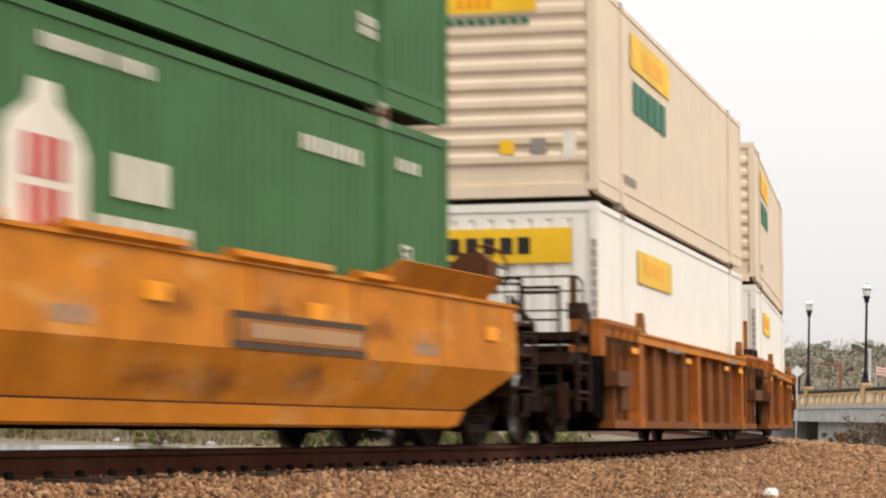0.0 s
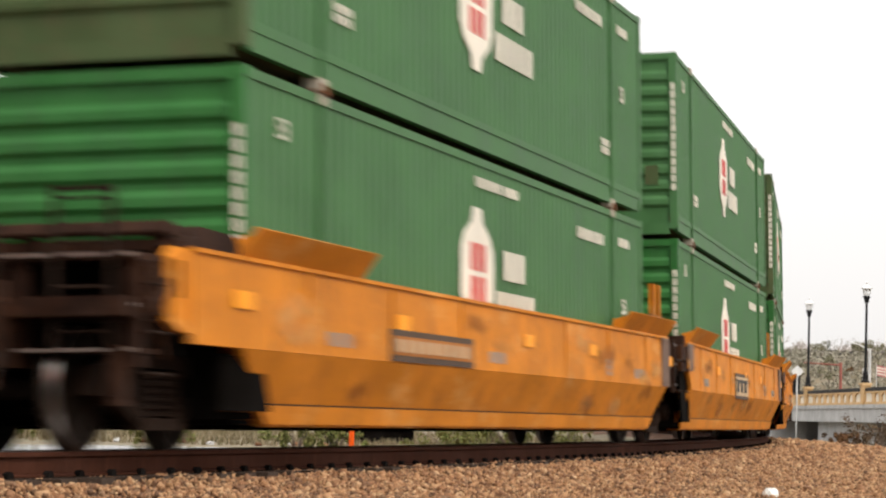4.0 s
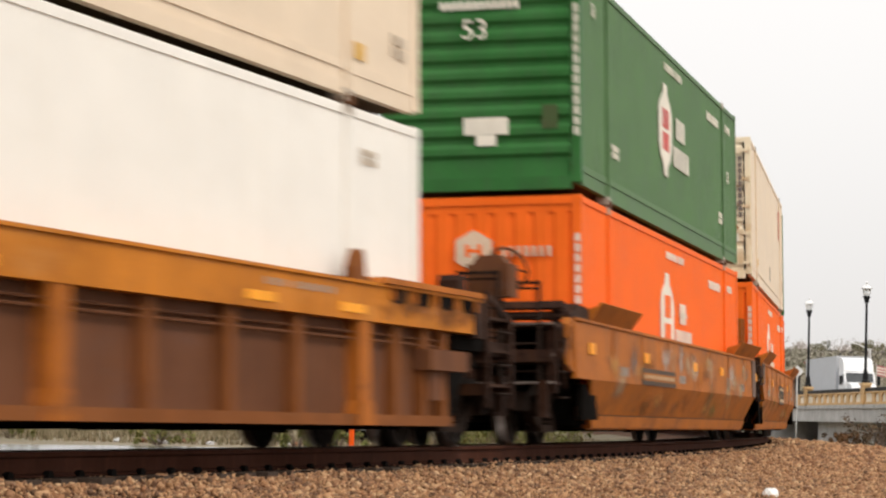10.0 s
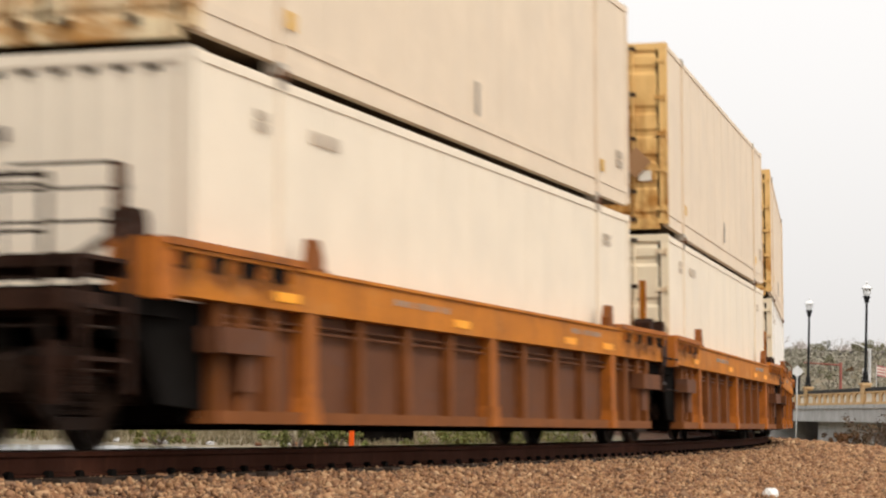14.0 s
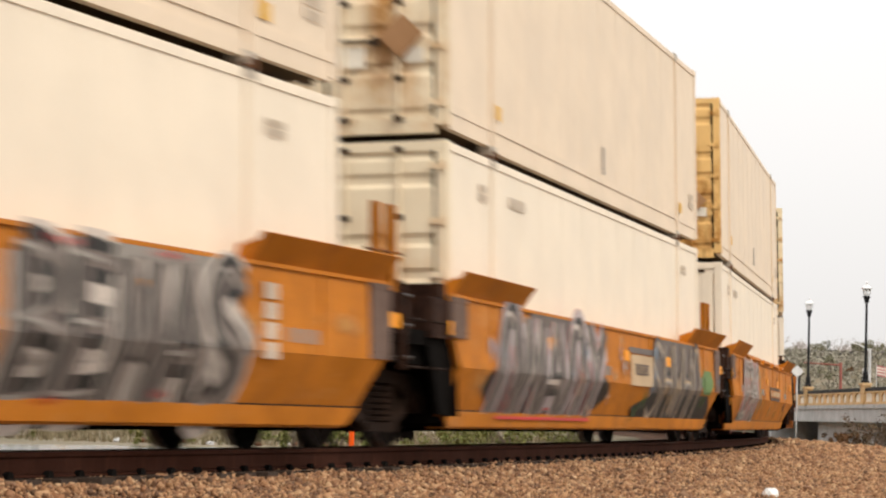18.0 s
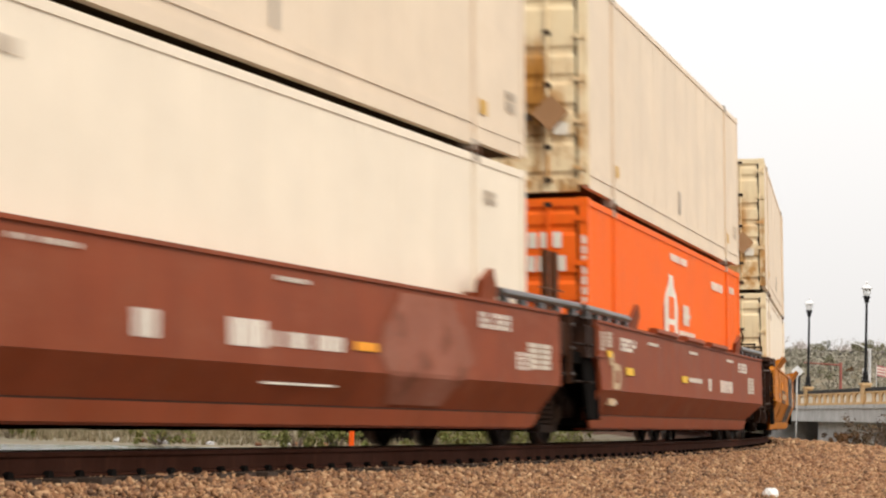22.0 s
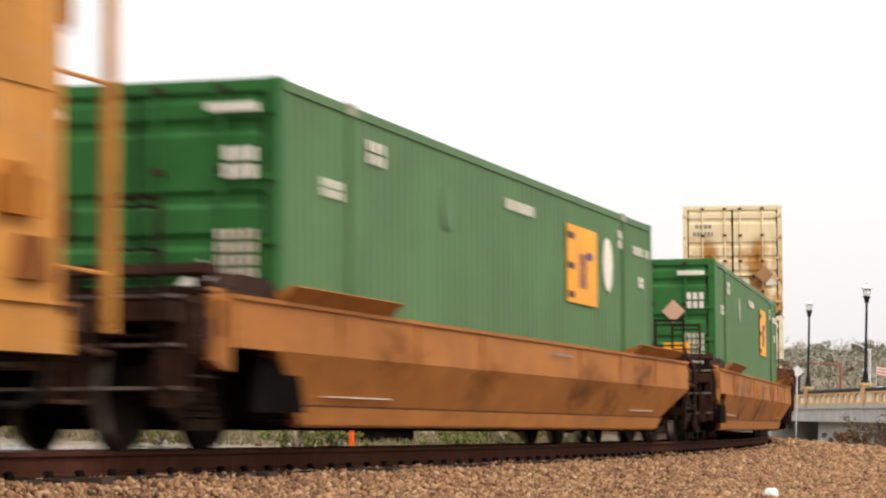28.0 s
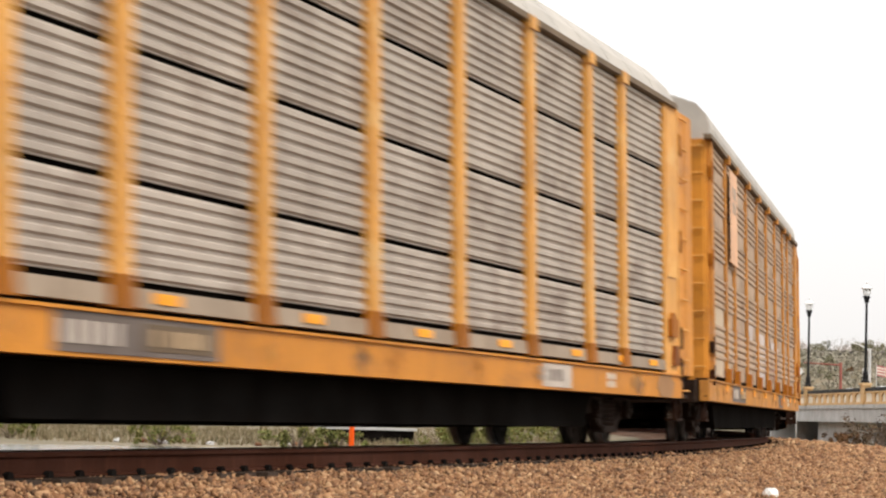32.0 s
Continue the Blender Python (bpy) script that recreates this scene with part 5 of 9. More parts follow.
def chord_cap(bm):
    """The wide plate on top of the chord over the wagon's end; x counts away from the middle, minus-y side."""
    prism(bm, [(6.25, 1.503), (6.3, 1.56), (9.26, 1.56), (9.3, 1.503)], "y", -1.58, -1.3)
    for i in range(5):
        x = 6.6 + i * 0.62
        prism(bm, [(x - 0.02, 1.5), (x + 0.02, 1.5), (x + 0.02, 1.36), (x - 0.02, 1.36)], "y", -1.57, -1.53)


def chord_end(bm):
    """The box that closes the chord at its end."""
    box(bm, 9.08, 9.4, -1.545, -1.15, 1.1, 1.55)


def chord_lug(bm):
    prism(bm, [(9.12, 1.56), (9.14, 1.7), (9.2, 1.76), (9.34, 1.76), (9.36, 1.56)], "y", -1.36, -1.12)


def stake_block(bm):
    """A bevelled block that stands on the chord and keeps the container in place."""
    prism(bm, [(-0.15, 0.0), (-0.15, 0.12), (-0.02, 0.28), (0.08, 0.28), (0.15, 0.04), (0.15, 0.0)], "y", -1.53, -1.43)
    box(bm, -0.22, 0.24, -1.54, -1.38, 0.0, 0.03)


def ribbed_shade(bm):
    """An added black plate for the shaded hole behind the end of the side, beside the bogie."""
    prism(bm, [(8.0, 0.3), (8.0, 1.12), (9.3, 1.12), (9.25, 0.8), (8.9, 0.34)], "y", -1.36, -1.3)


def chord_slot(side):
    """A flat dark plate that paints a shaded, rounded pocket under the top plate near the wagon's end."""
    def build(bm):
        y0, y1 = sorted((side * 1.529, side * 1.538))
        prism(bm, [(-0.22, 1.47), (-0.2, 1.4), (-0.12, 1.34), (0.12, 1.34), (0.2, 1.4), (0.22, 1.47)], "y", y0, y1)
    return build


def valve_box(bm):
    box(bm, 7.6, 8.75, -1.58, -1.4, 0.74, 0.94)
    box(bm, 7.75, 8.1, -1.52, -1.4, 0.45, 0.74)


def ribbed_panel(side, z1):
    def build(bm):
        y0, y1 = sorted((side * 1.34, side * 1.38))
        box(bm, -8.05, 8.4, y0, y1, 0.3, z1)
    return build


def ribbed_sill(side):
    def build(bm):
        y0, y1 = sorted((side * 1.3, side * 1.5))
        box(bm, -8.1, 8.45, y0, y1, 0.2, 0.3)
    return build


def ribbed_rib(side, strong, z1):
    w = 0.13 if strong else 0.07

    def build(bm):
        y0, y1 = sorted((side * 1.37, side * (1.52 if strong else 1.48)))
        box(bm, -w, w, y0, y1, 0.22 if strong else 0.28, z1 + 0.02)
        y0, y1 = sorted((side * 1.37, side * 1.54))
        if strong:
            prism(bm, [(-w - 0.06, 0.2), (w + 0.06, 0.2), (w, 0.42), (-w, 0.42)], "y", y0, y1)
    return build


def ribbed_pipe(side, run):
    return lambda bm: tube(bm, (0.1, side * 1.43, 0), (run - 0.1, side * 1.43, 0), 0.014, 6)


# ---------------------------------------------------------------- covered car carriers
BAYS = (-11.5, -8.96, -7.08, -4.25, -1.4, 1.4, 4.25, 7.08, 8.96, 11.62)
RACK_TRUCK = 10.05


def corrugated(w, h, pitch, depth, plain=0.0):
    """A sheet with level pressings, facing minus y, its lower left corner at the origin."""
    def build(bm):
        k = max(2, round(h * (1 - plain) / pitch))
        p = h * (1 - plain) / k
        pts = [(0.0, 0.0)]
        for i in range(k):
            a = h * plain + i * p
            pts += [(a + p * 0.15, 0.0), (a + p * 0.32, depth), (a + p * 0.72, depth), (a + p * 0.9, 0.0)]
        pts.append((h, 0.0))
        lo = [bm.verts.new((0, -d, z)) for z, d in pts]
        hi = [bm.verts.new((w, -d, z)) for z, d in pts]
        for i in range(len(pts) - 1):
            bm.faces.new((lo[i], lo[i + 1], hi[i + 1], hi[i]))
        b = [bm.verts.new(v) for v in ((0, 0.02, 0), (w, 0.02, 0), (w, 0.02, h), (0, 0.02, h))]
        bm.faces.new(b)
    return build


def rack_roof(low):
    return lambda bm: roof_body(bm, low)


def roof_body(bm, low):
    half = [(1.5, 4.84), (1.5, 4.93), (1.4, 5.12), (1.12, 5.4), (0.9, 5.5), (0.5, 5.6)] if low else [(1.5, 4.84), (1.51, 5.06), (1.46, 5.24), (1.3, 5.42), (0.95, 5.55), (0.5, 5.63)]
    prof = [(-y, z) for y, z in half] + [(0, 5.66)] + half[::-1]
    for i in range(18):
        x = -11.95 + i * 24.5 / 18
        prism(bm, prof, "x", x, x + 24.5 / 18 - 0.03)
    prism(bm, [(y * 0.985, z - 0.012) for y, z in prof], "x", -11.9, 12.5)


def rack_sill(side):
    def build(bm):
        y0, y1 = sorted((side * 1.38, side * 1.53))
        box(bm, -12.75, 12.75, y0, y1, 0.64, 0.965)
        y0, y1 = sorted((side * 1.5, side * 1.56))
        box(bm, -12.75, 12.75, y0, y1, 0.955, 0.98)
    return build


def rack_post(z0, proud):
    def build(bm):
        box(bm, -0.13, 0.13, -1.49 - proud, -1.48, z0 + 0.2, 4.86)
        box(bm, -0.16, 0.16, -1.6, -1.5, 4.72, 4.86)
        for i in range(9):
            tube(bm, (0.07, -1.49 - proud, z0 + 0.5 + i * 0.42), (0.07, -1.5 - proud, z0 + 0.5 + i * 0.42), 0.02, 6)
    return build


def post_foot(z0):
    def build(bm):
        prism(bm, [(-0.2, z0 - 0.02), (0.2, z0 - 0.02), (0.13, z0 + 0.22), (-0.13, z0 + 0.22)], "y", -1.59, -1.49)
    return build


def rack_top_rail(side):
    def build(bm):
        y0, y1 = sorted((side * 1.46, side * 1.585))
        box(bm, -12.4, 12.4, y0, y1, 4.8, 4.87)
    return build


def rack_rung(bm):
    tube(bm, (-0.22, -0.05, 0), (0.22, -0.05, 0), 0.014, 6)
    for x in (-0.22, 0.22):
        tube(bm, (x, -0.05, 0), (x, 0.02, 0), 0.012, 6)


def end_door(bm):
    """The folded doors that close the end behind the amber edges; their dark brown paints the shaded gap."""
    prism(bm, [(11.6, -1.2), (12.06, -1.18), (12.14, -0.9), (12.2, 0), (12.14, 0.9), (12.06, 1.18), (11.6, 1.2)], "z", 1.0, 4.8)


def door_edge(bm):
    """An amber edge column with its ladder rungs in front."""
    prism(bm, [(12.0, -1.48), (12.12, -1.46), (12.16, -1.4), (12.16, -1.16), (12.0, -1.1)], "z", 0.9, 4.82)


def front_column(bm):
    """The flush folded column at a leading end, with a seam down its middle."""
    prism(bm, [(12.6, -1.5), (13.2, -1.5), (13.22, -1.47), (13.25, -1.5), (13.8, -1.49), (13.86, -1.3), (13.86, -1.0), (12.6, -1.0)], "z", 0.98, 4.82)


def rack_step(bm):
    """Two hangers with a tread, and the brake rigging box above them."""
    for x in (-0.18, 0.18):
        box(bm, x - 0.02, x + 0.02, -1.44, -1.38, 0.32, 0.9)
    box(bm, -0.2, 0.2, -1.46, -1.3, 0.32, 0.35)
    box(bm, -0.3, 0.12, -1.5, -1.3, 0.8, 1.0)
    tube(bm, (-0.4, -1.48, 0.72), (0.4, -1.48, 0.66), 0.025, 6)


def rack_latch(bm):
    box(bm, -0.06, 0.06, -0.06, 0.02, -0.09, 0.09)
    tube(bm, (0.0, -0.05, -0.16), (0.0, -0.05, 0.16), 0.018, 6)


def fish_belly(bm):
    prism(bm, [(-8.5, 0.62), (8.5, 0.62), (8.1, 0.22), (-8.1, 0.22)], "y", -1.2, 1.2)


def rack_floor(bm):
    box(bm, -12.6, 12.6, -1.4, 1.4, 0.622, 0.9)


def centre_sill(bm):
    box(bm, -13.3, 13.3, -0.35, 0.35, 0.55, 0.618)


def corner_panel(front):
    """The flat plate that closes the side at an end: long in front, short behind."""
    def build(bm):
        a, b = (11.62, 12.5) if front else (11.5, 11.9)
        box(bm, a, b, -1.53, -1.47, 0.96, 4.84)
    return build


def corner_column(front):
    def build(bm):
        a, b = (12.5, 12.6) if front else (11.9, 12.0)
        box(bm, a, b, -1.545, -1.3, 0.96, 4.84)
    return build


def raised_field(bm):
    box(bm, 11.72, 12.46, -1.545, -1.53, 2.35, 4.7)


def hinge_box(bm):
    box(bm, 11.8, 12.25, -1.6, -1.53, 1.5, 1.75)
    prism(bm, [(11.85, 1.75), (12.2, 1.75), (12.1, 1.84), (11.95, 1.84)], "y", -1.58, -1.53)


def jack_pad(bm):
    prism(bm, [(12.02, 1.1), (12.42, 1.1), (12.36, 1.38), (12.1, 1.38)], "y", -1.58, -1.53)


def standing_pole(bm):
    """A pole that stands clear of the end, tied to the roof by a bent pipe."""
    tube(bm, (13.3, -1.5, 0.8), (13.3, -1.5, 4.55), 0.055, 8)
    for z in (1.2, 2.5, 3.8):
        tube(bm, (13.3, -1.5, z), (12.7, -1.45, z + 0.02), 0.016, 6)
    pts = [Vector((13.3, -1.5, 4.55)), Vector((13.2, -1.48, 4.72)), Vector((12.9, -1.44, 4.82)), Vector((12.3, -1.4, 4.95))]
    for a, b in zip(pts, pts[1:]):
        tube(bm, a, b, 0.04, 8)


def wagon_skin(z):
    return -1.521 if z > 0.79 else -1.521 + (0.79 - z) * 0.432


def guarded_skin(z):
    return -1.521 if z > 0.68 else -1.521 + (0.68 - z) * 0.578


def ribbon(bm, pts, width, off, skin):
    """A sprayed stroke along smoothed points (x, z), laid closely on the side."""
    path = []
    k = len(pts)
    for i in range(k - 1):
        p0, p1, p2, p3 = (Vector(pts[min(max(j, 0), k - 1)]) for j in (i - 1, i, i + 1, i + 2))
        for j in range(8):
            t = j / 8
            path.append(0.5 * (2 * p1 + (p2 - p0) * t + (2 * p0 - 5 * p1 + 4 * p2 - p3) * t * t + (3 * p1 - p0 - 3 * p2 + p3) * t ** 3))
    path.append(Vector(pts[-1]))
    strips = 5 if width > 0.12 else 2
    prev = None
    for i, p in enumerate(path):
        d = path[min(i + 1, len(path) - 1)] - path[max(i - 1, 0)]
        n = Vector((-d.y, d.x)).normalized() * width / 2 if d.length > 1e-6 else Vector((width / 2, 0))
        row = [bm.verts.new((v.x, skin(v.y) - off - 0.004, v.y)) for v in (p + n * (1 - 2 * j / strips) for j in range(strips + 1))]
        if prev:
            for j in range(strips):
                bm.faces.new((prev[j], prev[j + 1], row[j + 1], row[j]))
        prev = row


STROKES = {
    "B": (((0.1, 0.0), (0.1, 0.5), (0.1, 1.0)), ((0.1, 0.98), (0.75, 0.9), (0.7, 0.62), (0.2, 0.52)), ((0.2, 0.52), (0.95, 0.42), (0.85, 0.06), (0.1, 0.02))),
    "E": (((0.15, 0.0), (0.15, 0.5), (0.15, 1.0)), ((0.15, 0.96), (0.5, 0.95), (0.9, 0.92)), ((0.15, 0.52), (0.45, 0.52), (0.75, 0.5)), ((0.15, 0.06), (0.5, 0.05), (0.95, 0.08))),
    "M": (((0.08, 0.0), (0.1, 0.5), (0.16, 1.0)), ((0.16, 1.0), (0.35, 0.6), (0.5, 0.32)), ((0.5, 0.32), (0.66, 0.62), (0.84, 1.0)), ((0.84, 1.0), (0.9, 0.5), (0.94, 0.0))),
    "A": (((0.05, 0.0), (0.26, 0.5), (0.48, 1.0)), ((0.48, 1.0), (0.74, 0.5), (0.96, 0.0)), ((0.22, 0.36), (0.5, 0.36), (0.8, 0.36))),
    "S": (((0.9, 0.86), (0.5, 1.0), (0.12, 0.8), (0.3, 0.58), (0.75, 0.42), (0.9, 0.2), (0.5, 0.0), (0.08, 0.12)),),
    "n": (((0.12, 0.0), (0.14, 0.55), (0.35, 0.95), (0.7, 0.95), (0.86, 0.5), (0.88, 0.0)),),
    "P": (((0.14, 0.0), (0.14, 0.5), (0.14, 1.0)), ((0.14, 0.98), (0.85, 0.9), (0.8, 0.5), (0.18, 0.45))),
    "H": (((0.12, 0.0), (0.12, 0.5), (0.12, 1.0)), ((0.12, 0.5), (0.5, 0.52), (0.88, 0.5)), ((0.88, 0.0), (0.88, 0.5), (0.88, 1.0))),
    "W": (((0.04, 1.0), (0.16, 0.5), (0.28, 0.04)), ((0.28, 0.04), (0.5, 0.55), (0.72, 0.04)), ((0.72, 0.04), (0.84, 0.5), (0.96, 1.0))),
    "Y": (((0.05, 1.0), (0.3, 0.75), (0.5, 0.5)), ((0.95, 1.0), (0.7, 0.75), (0.5, 0.5)), ((0.5, 0.5), (0.5, 0.25), (0.5, 0.0))),
}


def tag_letters(ob, word, x0, x1, z0, z1, layers, lean=0.0, skin=wagon_skin):
    """Sprayed block letters in layers of (material, stroke width, shift along, shift up), from the back to the front."""
    w, h = (x1 - x0) / len(word), z1 - z0
    base = None
    for n, (m, wide, dx, dz) in enumerate(layers):
        for i, c in enumerate(word):
            for j, stroke in enumerate(STROKES[c]):
                bm = bmesh.new()
                pts = [(x0 + w * (i + 0.06 + 0.88 * x) + dx + lean * z * h, min(z1 - 0.3 * wide * w, z0 + h * (0.06 + 0.88 * z) + dz)) for x, z in stroke]
                ribbon(bm, pts, wide * w, 0.005 + 0.0035 * n + 0.0004 * j + 0.0001 * i, skin)
                o = part("graffiti", bm, m, base or ob, "sprayed block letters" if base is None else "")
                base = base or o


def rub(ob, x0, x1, z0, z1, seed, material, skin=wagon_skin, firm=False):
    """A ragged patch of rubbed-out or faded spray paint."""
    rnd = random.Random(seed)
    bm = bmesh.new()
    rows = []
    k = 25 if z1 - z0 > 0.5 else 11
    for j in range(k):
        z = z0 + (z1 - z0) * j / (k - 1)
        e = 0.5 - 0.5 * math.cos(2 * math.pi * (j + 0.6) / (k + 0.2))
        rows.append([bm.verts.new((x, skin(z) - 0.007, z)) for x in (x0 + (1 - e) * 0.2 * (x1 - x0) + rnd.uniform(-0.06, 0.06), x1 - (1 - e) * 0.2 * (x1 - x0) + rnd.uniform(-0.06, 0.06))])
    for p, q in zip(rows, rows[1:]):
        bm.faces.new((p[0], p[1], q[1], q[0]))
    part("graffiti", bm, soft(material, firm), ob, "faded patch of spray paint")


def car_carrier(label, place, sheet, tiers, pitch, low_band, ladder_front, marks):
    ob = tagged(new("car_carrier"), label, "car carrier", "wagons of the train")
    # the near-black of these parts carries the shade under the floor
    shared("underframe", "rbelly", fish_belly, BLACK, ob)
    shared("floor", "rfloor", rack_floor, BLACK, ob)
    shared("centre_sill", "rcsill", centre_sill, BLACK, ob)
    shared("roof", f"rroof{low_band}", rack_roof(low_band), ROOF_M, ob, "pale arched sheet roof")
    # near-black box in place of the shaded interior behind the side sheets
    shared("inner_wall", "rinner", lambda bm: box(bm, -11.6, 11.7, -1.4, 1.4, 0.98, 4.8), GASKET_SHADE, ob)
    for side in (-1, 1):
        amber = AMBER if low_band else AMBER_W
        shared("side_sill", f"rsl{side}", rack_sill(side), amber, ob)
        shared("top_rail", f"rtop{side}", rack_top_rail(side), SEAL, ob, "dull brown roof rail")
        m = Matrix.Identity(4) if side < 0 else Matrix.Rotation(math.pi, 4, "Z")
        for x in BAYS[1:-1]:
            shared("post", f"rpost{low_band}", rack_post(1.0 if not low_band else 1.02, 0.08 if low_band else 0.035), AMBER_P if low_band else amber, ob, at_=m @ Matrix.Translation((x, 0, 0)))
            shared("post_foot", f"rfoot{low_band}", post_foot(1.0 if not low_band else 1.02), AMBER_D, ob, at_=m @ Matrix.Translation((x, 0, 0)))
        for a, b in zip(BAYS, BAYS[1:]):
            for z0, z1 in zip(tiers, tiers[1:]):
                w, h = b - a, z1 - z0 - (0.045 if low_band else 0.014)
                shared("side_panel", f"sheet{w:.2f}{h:.2f}{pitch}", corrugated(w, h, pitch, 0.028, 0.0 if low_band else 0.3), sheet, ob,
                       at_=m @ Matrix.Translation((a, -1.475, z0)))
        if low_band:
            y = side
            shared("splash_band", f"rband{side}", lambda bm: prism(bm, [(y * 1.545, 1.02), (y * 1.52, 1.165), (y * 1.44, 1.165), (y * 1.44, 1.02)], "x", -11.6, 11.6), BAND, ob, "dull grey-brown lower band")
        for fx in (1, -1):
            mm = Matrix.Diagonal((fx, -side, 1, 1))
            cp = shared("corner_panel", f"rcorner{fx}", corner_panel(fx > 0), AMBER_P if low_band else amber, ob, at_=mm)
            shared("corner_column", f"rcolumn{fx}", corner_column(fx > 0), AMBER_P if low_band else amber, ob, at_=mm)
            if fx > 0:
                shared("raised_field", "rfield", raised_field, AMBER_P if low_band else amber, cp)
                shared("hinge_box", "rhinge", hinge_box, AMBER_D, cp)
                shared("jack_pad", "rjack", jack_pad, RUST_P, cp)
    for fx in (1, -1):
        m = Matrix.Diagonal((fx, 1, 1, 1))
        shared("end_door", "rdoor", end_door, END_BR, ob, "dark brown folding end door", m)
        for fy in (1, -1):
            long = fx > 0 and not ladder_front
            shared("door_edge", f"redge{long}", front_column if long else door_edge, AMBER, ob, "amber edge column", Matrix.Diagonal((fx, fy, 1, 1)) @ Matrix.Translation((0.6 if fx > 0 and ladder_front else 0.0, 0, 0)))
        if fx > 0 and ladder_front:
            shared("end_pole", "rstand", standing_pole, AMBER_W, ob, at_=m)
        else:
            turn = Matrix.Translation((12.95, -1.5, 0)) if fx > 0 else Matrix.Translation((-12.16, -1.3, 0)) @ Matrix.Rotation(-math.pi / 2, 4, "Z") @ Matrix.Diagonal((0.55, 1, 1, 1))
            for i in range(10):
                shared("ladder_rung", "rrung", rack_rung, AMBER_P, ob, at_=turn @ Matrix.Translation((0, 0, 0.75 + i * 0.44)))
        shared("coupler", "coupler", coupler, IRON, ob, at_=Matrix.Translation((fx * 2.6, 0, 0)) @ m)
        shared("step_iron", f"rstep{fx}", rack_step, END_BR, ob, "rusty hanging step", Matrix.Translation((fx * (12.9 if fx > 0 else 12.35), 0, 0)))
        for z in (1.05, 1.5, 2.9, 4.3):
            shared("door_latch", "rlatch", rack_latch, END_BR if z < 2 else AMBER_D, ob, at_=Matrix.Translation((fx * (12.66 if fx > 0 else 11.98), -1.5, z)))
        shared("end_beam", "rbeam", lambda bm: box(bm, 12.2, 13.3, -1.35, 1.35, 0.62, 0.96), IRON, ob, at_=m)
    for x in (-RACK_TRUCK, RACK_TRUCK):
        bogie(ob, x, place)
    for x in (-9.7, -6.5, -3.3, -0.1, 2.85, 6.1, 8.62, 10.5):
        plate(ob, "reflector", x, x + 0.5, 0.82 if not low_band else 1.06, 0.945 if not low_band else 1.14, -1.545, D_ORG if low_band else D_REFL)
    if ladder_front:
        plate(ob, "sign_panel", -8.8, -7.24, 3.05, 4.66, -1.575, D_ROSE, "faded pink panel with grey marks")
        bars(ob, "lettering", -8.2, -7.4, 3.9, 4.4, 2, D_GRY, rows=2, y=-1.585)
        for x0, x1, z0, z1, sd, m in ((-11.4, -9.15, 1.08, 2.3, 91, D_CREAMY), (-8.85, -7.9, 1.08, 2.05, 92, D_CREAMY), (-1.2, 1.25, 1.08, 2.12, 93, D_CHALKY), (1.5, 2.1, 1.08, 1.7, 94, D_CHALKY),
                                      (-3.5, -2.3, 1.9, 2.4, 95, D_CHALKY), (4.4, 5.6, 1.1, 1.95, 96, D_MAUVE), (2.7, 4.1, 1.1, 1.95, 97, D_MAUVE)):
            rub(ob, x0, x1, z0, z1, sd, m, lambda z: -1.475, m is not D_MAUVE)
        for i, pts in enumerate((((2.55, 2.45), (2.75, 2.05), (3.1, 1.98), (3.9, 2.0)), ((2.6, 1.3), (3.2, 1.5), (4.0, 1.25)), ((4.4, 1.93), (5.0, 1.9), (5.35, 1.85), (5.45, 1.2)), ((-6.4, 2.1), (-6.0, 1.7), (-5.5, 2.0)))):
            bm = bmesh.new()
            ribbon(bm, pts, 0.15 if i % 2 == 0 else 0.07, 0.0005 * i, lambda z: -1.492)
            part("graffiti", bm, soft(D_CHALKY if i % 2 == 0 else D_MAUVE, True), ob, "thin pale sprayed scrawl")
    rnd = random.Random(marks + 50)
    for i in range(16):
        x = rnd.uniform(-12.3, 11.8)
        rub(ob, x - rnd.uniform(0.1, 0.5), x + rnd.uniform(0.1, 0.5), 0.65, 0.95, 900 + i + marks * 20, (D_RUSTY, TAN, SEAL, AMBER_P)[i % 4], lambda z, i=i: -1.5245 - 0.0003 * i)
    p = plate(ob, "data_panel", -8.15, -5.2, 0.67, 0.95, -1.534, D_SMOKE, "dark data panel")
    bars(p, "lettering", -8.05, -7.0, 0.73, 0.89, 5, D_PALE, y=-1.545, gap=0.5)
    plate(p, "panel_field", -6.65, -5.3, 0.71, 0.91, -1.541, SEAL, "", 0.004)
    bars(p, "lettering", -6.5, -5.45, 0.75, 0.87, 7, D_BEIGE, y=-1.55, gap=0.5)
    if low_band:
        p = plate(ob, "data_panel", 4.75, 6.1, 0.67, 0.94, -1.534, D_PALE, "cream data panel")
        bars(p, "lettering", 5.1, 5.75, 0.74, 0.88, 3, D_SMOKE, y=-1.545)
        for i, (x0, x1) in enumerate(((7.9, 8.7), (9.4, 10.3), (11.0, 12.2))):
            rub(ob, x0, x1, 0.64, 0.96, 970 + i, D_RUSTY, lambda z: -1.531, i == 2)
    else:
        p = plate(ob, "data_panel", 4.72, 6.04, 0.66, 0.95, -1.534, D_SMOKE, "dark worn data panel")
        for x0, x1, m in ((4.8, 5.2, GREY_P), (5.3, 5.95, TAN)):
            plate(p, "panel_field", x0, x1, 0.72, 0.89, -1.541, m, "", 0.004)
    bars(ob, "lettering", 8.0, 8.5, 0.7, 0.9, 4, D_WHITE, rows=2, y=-1.536)
    bars(ob, "lettering", 4.6, 5.1, 0.72, 0.9, 3, D_GRY, rows=2, y=-1.536)
